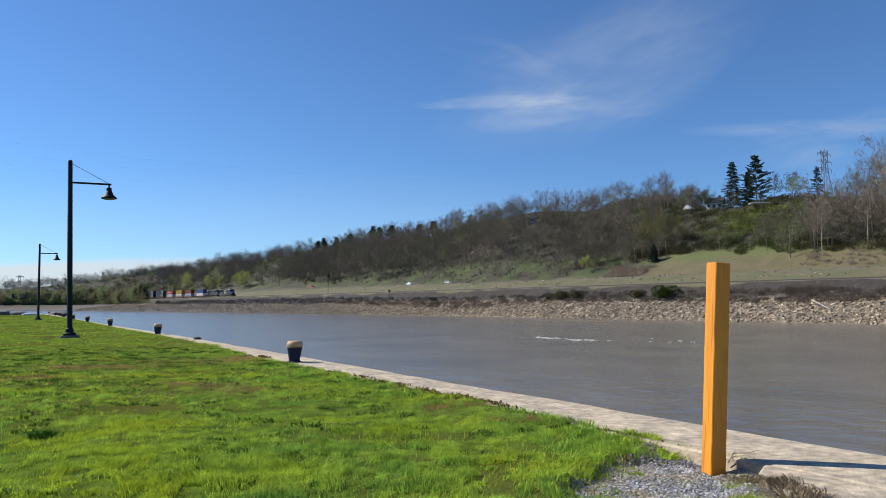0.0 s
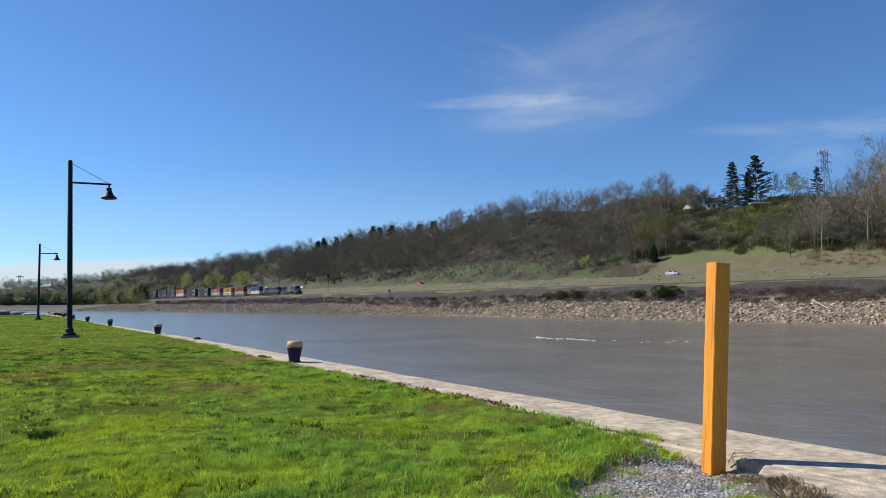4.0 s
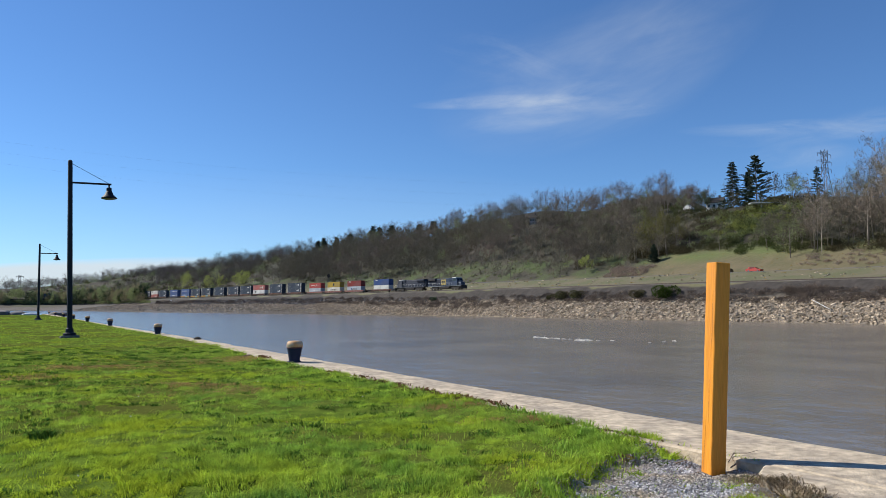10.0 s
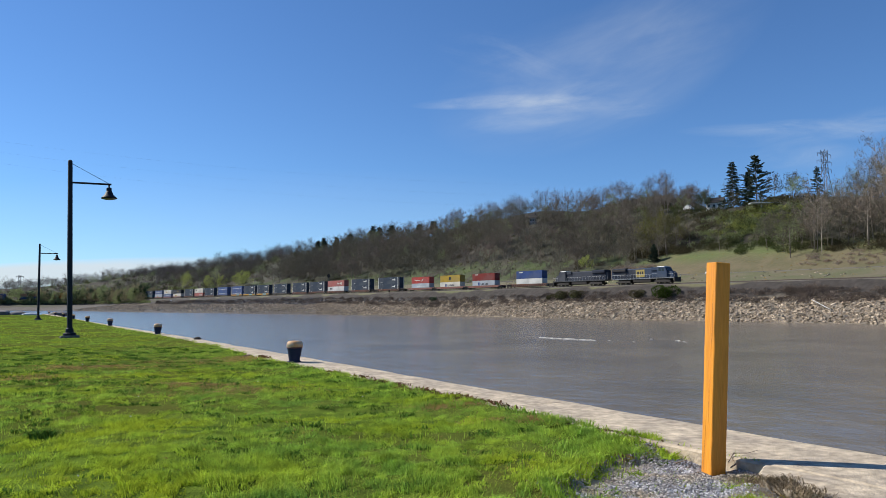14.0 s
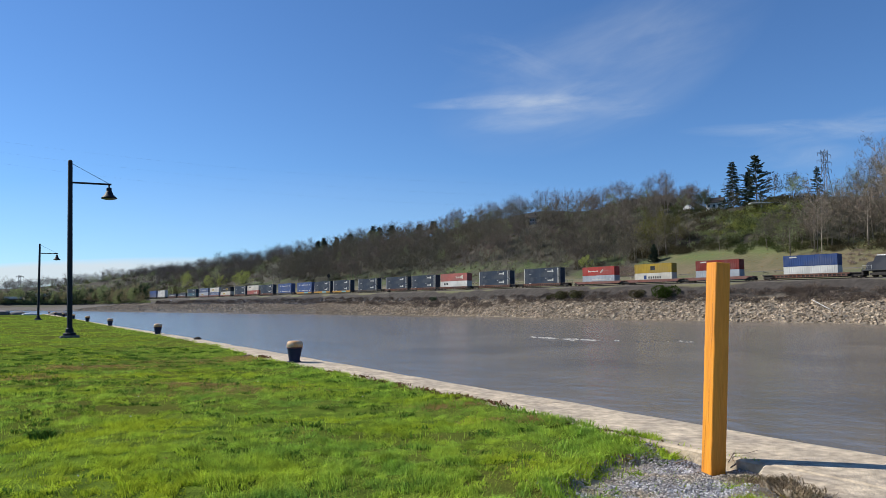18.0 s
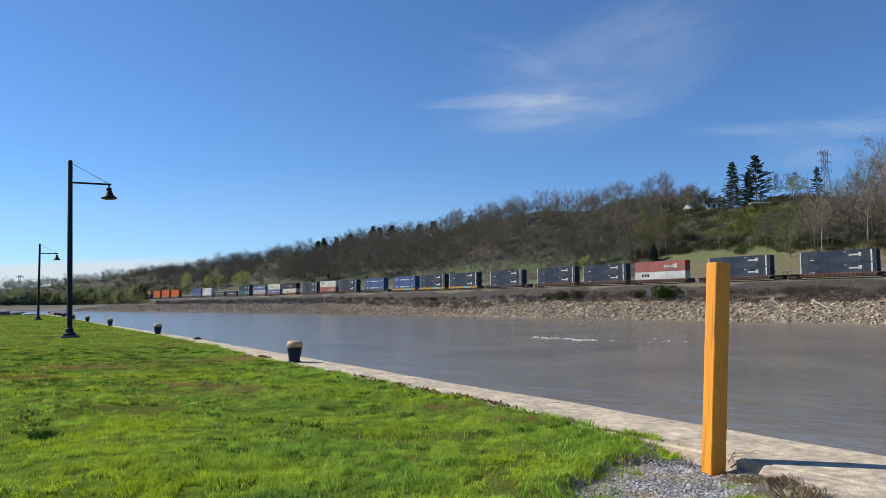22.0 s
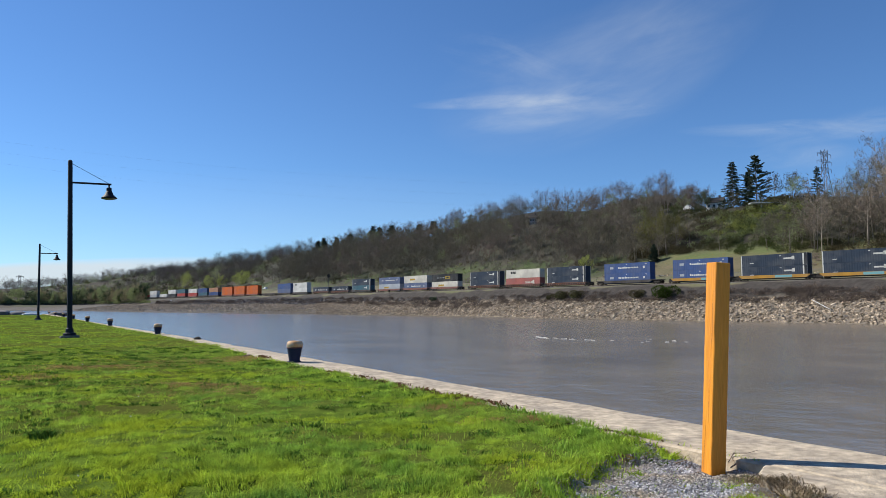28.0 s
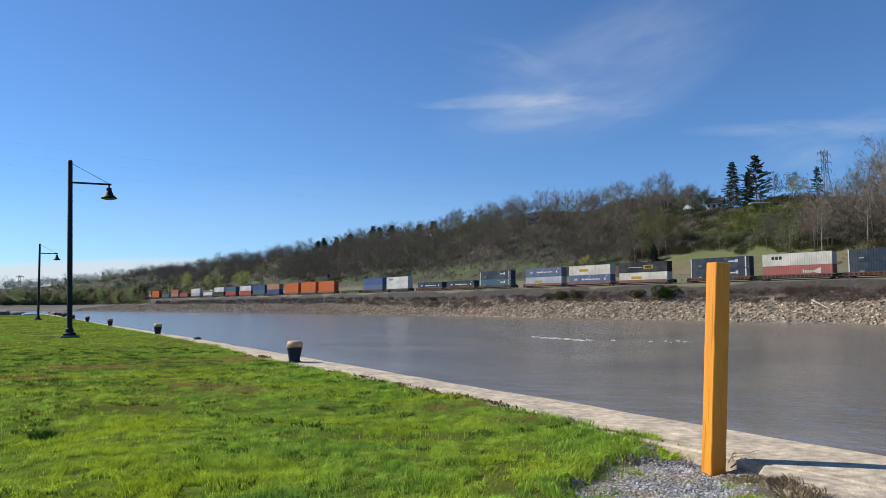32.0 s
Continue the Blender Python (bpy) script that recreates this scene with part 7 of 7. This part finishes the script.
# the consist, front to back: place of each car at 0 s along the track, pitch, car style, lower and upper load (colour, length, mark)
J, B_ = ("navy", 16.15, "stripe"), None
CONSIST = [
    (-487.3, 23.4, "rib", ("white", 12.19, ""), ("blue", 12.19, "tag")),
    (-510.6, 19.5, "maroon", ("grey", 12.19, "dark"), ("maroon", 12.19, "tag")),
    (-530.1, 19.5, "maroon", ("cream", 12.19, "dark"), ("yellow", 12.19, "plate")),
    (-549.5, 19.5, "maroon", ("grey", 12.19, "line"), ("red", 12.19, "star")),
    (-573.0, 23.4, "rib", J, J), (-596.4, 23.4, "rib", J, J),
    (-619.5, 19.5, "rib", ("white", 16.15, "small"), ("pink", 16.15, "fan")), (-639.0, 19.5, "rib", J, J), (-658.5, 19.5, "rib", J, J),
    (-682.0, 23.4, "dark", J, J),
    (-705.4, 19.5, "yellow", J, J), (-724.9, 19.5, "yellow", J, J), (-744.5, 19.5, "yellow", ("ocean", 16.15, "line"), ("ocean", 16.15, "line")),
    (-768.0, 23.4, "dark", ("ocean", 16.15, "line"), ("ocean", 16.15, "line")),
    (-791.5, 19.5, "rib", J, J), (-811.0, 19.5, "rib", ("pink", 16.15, "fan"), ("cream", 16.15, "small")), (-830.6, 19.5, "rib", J, J),
    (-854.1, 19.5, "maroon", ("cream", 16.15, "patch"), ("black", 16.15, "plate_y")), (-873.6, 19.5, "maroon", ("steelblue", 16.15, "line"), ("cream", 16.15, "patch")), (-893.0, 19.5, "maroon", ("grey", 16.15, "patch"), ("steelblue", 16.15, "line")),
    (-916.5, 19.5, "dark", ("teal", 16.15, "stripe"), ("navy", 16.15, "stripe")), (-936.0, 19.5, "rib", ("navy", 16.15, "line"), B_), (-955.4, 19.5, "rib", ("navy", 16.15, "line"), B_),
    (-978.6, 19.5, "dark", ("white", 16.15, ""), ("white", 16.15, "small")), (-998.1, 19.5, "dark", ("steelblue", 16.15, ""), ("ocean", 16.15, "")), (-1017.6, 19.5, "dark", B_, B_),
    (-1041.3, 19.5, "maroon", ("orange", 16.15, ""), ("orange", 16.15, "")), (-1060.8, 19.5, "maroon", ("orange", 16.15, ""), ("orange", 16.15, "")), (-1080.3, 19.5, "maroon", ("orange", 16.15, ""), ("orange", 16.15, "")),
    (-1103.8, 19.5, "dark", ("blue", 16.15, ""), ("tan", 16.15, "")), (-1123.3, 19.5, "dark", ("teal", 16.15, ""), ("blue", 16.15, "")), (-1142.8, 19.5, "maroon", ("red", 16.15, ""), ("white", 16.15, "")),
    (-1166.3, 19.5, "dark", ("red", 16.15, ""), ("teal", 16.15, "")), (-1185.8, 19.5, "dark", ("black", 16.15, ""), ("white", 16.15, "")), (-1205.3, 19.5, "dark", ("white", 16.15, ""), B_),
    (-1228.8, 23.4, "dark", ("grey", 16.15, ""), ("white", 16.15, "")), (-1252.2, 19.5, "dark", ("red", 16.15, ""), B_), (-1271.7, 19.5, "dark", ("tan", 16.15, ""), ("pink", 16.15, "")),
    (-1291.2, 19.5, "dark", ("teal", 16.15, ""), B_), (-1314.7, 19.5, "dark", ("orange", 16.15, ""), ("orange", 16.15, "")), (-1334.2, 19.5, "dark", ("white", 16.15, ""), ("tan", 16.15, "")), (-1353.7, 19.5, "dark", ("cream", 16.15, ""), ("cream", 16.15, "")),
]
RIDING = []          # thing, place along the track at 0 s, height over the rail, turned back
RIDING.append((locomotive(True), -442.0, 0.0, False))
RIDING.append((locomotive(False), -465.6, 0.0, True))
for at, pitch, style, low, high in CONSIST:
    RIDING.append((well_car(style, pitch), at, 0.0, False))
    z = 0.345
    for load in (low, high):
        if load:
            if load[1] < 13 and low is load and load[2] == "" and load[0] == "white":
                for d in (-3.05, 3.05):
                    RIDING.append((container("white", 6.06, ""), at + d, z, False))
            else:
                RIDING.append((container(*load), at, z, False))
            z += (HC if load[1] > 13 else 2.59) + 0.004


# ---- road vehicles ----
def car(col, label, tall=False):
    t = empty("car")
    paint_ = mat("car_paint_" + label.split()[0], col, None, 3.0, 0.25, coat=0.6)
    L, W = 4.7, 0.92
    bm = bmesh.new()
    prism(bm, [(-L / 2, 0.45), (-L / 2 + 0.1, 0.25), (L / 2 - 0.15, 0.25), (L / 2, 0.5), (L / 2 - 0.05, 0.78), (L / 2 - 1.2, 0.98), (-L / 2 + 0.1, 1.02)], 2 * W, "y", -W)
    part("body", bm, paint_, t)
    bm = bmesh.new()
    rear = -L / 2 + (0.15 if tall else 0.6)
    top = 1.64 if tall else 1.46
    prism(bm, [(rear, 0.97), (L / 2 - 1.25, 0.97), (L / 2 - 2.0, top - 0.05), (L / 2 - 2.2, top), (rear + 0.5, top), (rear + 0.25, top - 0.08)], 2 * W - 0.24, "y", -W + 0.12)
    cabin = part("cabin", bm, paint_, t)
    for x0, x1 in ((rear + 0.55, rear + 1.45), (rear + 1.55, L / 2 - 2.1)):
        bm = bmesh.new()
        box(bm, x0, x1, -W + 0.105, -W + 0.125, 1.05, top - 0.10)
        part("side_window", bm, M["glass"], cabin)
    bm = bmesh.new()
    box(bm, -0.01, 0.01, -0.7, 0.7, 0, 0.66 if tall else 0.52, m=Matrix.Translation((L / 2 - 1.27, 0, 1.02)) @ Matrix.Rotation(-0.95 if not tall else -0.75, 4, "Y"))
    part("windscreen", bm, M["glass"], cabin)
    for x in (-1.4, 1.45):
        for y in (-W - 0.01, W - 0.19):
            bm = bmesh.new()
            lathe(bm, [(0.28, 0), (0.33, 0.03), (0.33, 0.17), (0.28, 0.2)], 14, Matrix.Translation((x, y, 0.33)) @ Matrix.Rotation(-math.pi / 2, 4, "X"))
            w = part("wheel", bm, M["black"], t)
            bm = bmesh.new()
            lathe(bm, [(0.19, -0.01), (0.19, 0.01), (0.05, 0.02)], 10, Matrix.Translation((x, y if y < 0 else y + 0.2, 0.33)) @ Matrix.Rotation(-math.pi / 2, 4, "X"))
            part("rim", bm, M["steel"], w)
    for y in (-0.75, 0.5):
        bm = bmesh.new()
        box(bm, L / 2 - 0.14, L / 2 - 0.03, y, y + 0.25, 0.60, 0.72, 0.01)
        part("headlight", bm, M["white"], t)
    return tagged(t, label, "car", "cars on the highway")


# thing, plan place at 0 s, speed, lane
DRIVING = [
    # pale body colour paints in sun glare; the car itself is dark grey
    (car((0.55, 0.55, 0.54), "silver sedan driving along the highway"), -258.0, 30.3, 203.3),
    (car((0.50, 0.055, 0.03), "red hatchback driving along the highway"), -397.0, 28.85, 203.3),
    (car((0.72, 0.72, 0.70), "white sedan driving along the highway"), -297.0, -30.4, 208.0),
    (car((0.034, 0.014, 0.018), "dark maroon wagon driving along the highway", True), 97.8, -21.85, 208.0),
    (car((0.70, 0.70, 0.68), "white sedan driving along the highway"), 225.0, -25.0, 208.0),
]

# ---- standing foam where the current breaks ----
FOAM = []
for i in range(46):
    k = i / 34 if i < 34 else 1.2 + 1.6 * R_.random()
    x0, y0 = 10.0 + 5.2 * k + R_.normal() * 0.15, 76.5 - 7.3 * min(k, 1.25) + R_.normal() * (0.75 if i < 34 else 1.4)
    bm = bmesh.new()
    n_ = 9
    L_, w_ = R_.uniform(0.4, 1.3) * (1.0 if k < 1 else 0.5), R_.uniform(0.02, 0.06)
    top, bot = [], []
    for j in range(n_ + 1):
        u_ = j / n_
        wv = w_ * math.sin(math.pi * u_) * (0.6 + 0.8 * R_.random()) + 0.01
        yv = 0.08 * math.sin(u_ * 7 + i)
        top.append((bm.verts.new((-L_ / 2 + L_ * u_, yv - wv, -0.03)), bm.verts.new((-L_ / 2 + L_ * u_, yv, 0.02 + 0.07 * math.sin(math.pi * u_) * R_.random())), bm.verts.new((-L_ / 2 + L_ * u_, yv + wv, -0.03))))
    for j in range(n_):
        for c in (0, 1):
            bm.faces.new((top[j][c], top[j + 1][c], top[j + 1][c + 1], top[j][c + 1]))
    f_ = tagged(part("foam_crest", bm, M["foam"]), "small white crest of foam on the river", "foam", "foam crests on the current")
    FOAM.append((f_, x0, y0, R_.uniform(0, 6.28), R_.uniform(0.5, 1.1)))


def motions():
    """Train, cars, river and foam crests."""
    times = [0, 4, 8, 12, 16, 20, 24, 28, 32]
    speed = 22.9
    for thing, at, z, back in RIDING:
        rows = []
        for t in times:
            s = at + speed * t
            p, p2 = place(s, RAIL_Q), place(s + 1.0, RAIL_Q)
            rz = math.degrees(math.atan2(p2[1] - p[1], p2[0] - p[0]))
            rows.append((t, pose(p[0], p[1], RAIL_Z + z, 0, 0, rz + (180 if back else 0))))
        walk(thing, rows)
    for thing, at, v, lane in DRIVING:
        rows = []
        for t in times:
            s = at + v * t
            p, p2 = place(s, lane), place(s + (1.0 if v > 0 else -1.0), lane)
            rows.append((t, pose(p[0], p[1], float(road_z(s)) + 0.04, 0, 0, math.degrees(math.atan2(p2[1] - p[1], p2[0] - p[0])))))
        walk(thing, rows)
    walk(river, [(t, pose(FLOW.x * 1.3 * t, FLOW.y * 1.3 * t, WATER_Z)) for t in (0, 16, 32)])
    for thing, x0, y0, ph, sp in FOAM:
        rows = []
        for i in range(33):
            k = 2 * math.pi * i * sp / 3.1 + ph
            rows.append((i, pose(x0 + 0.35 * math.sin(k), y0 - 0.2 * math.sin(k * 0.7), WATER_Z - 0.02 + 0.05 * math.sin(k * 1.3), 0, 0, -54 + 10 * math.sin(k))))
        walk(thing, rows)


motions()
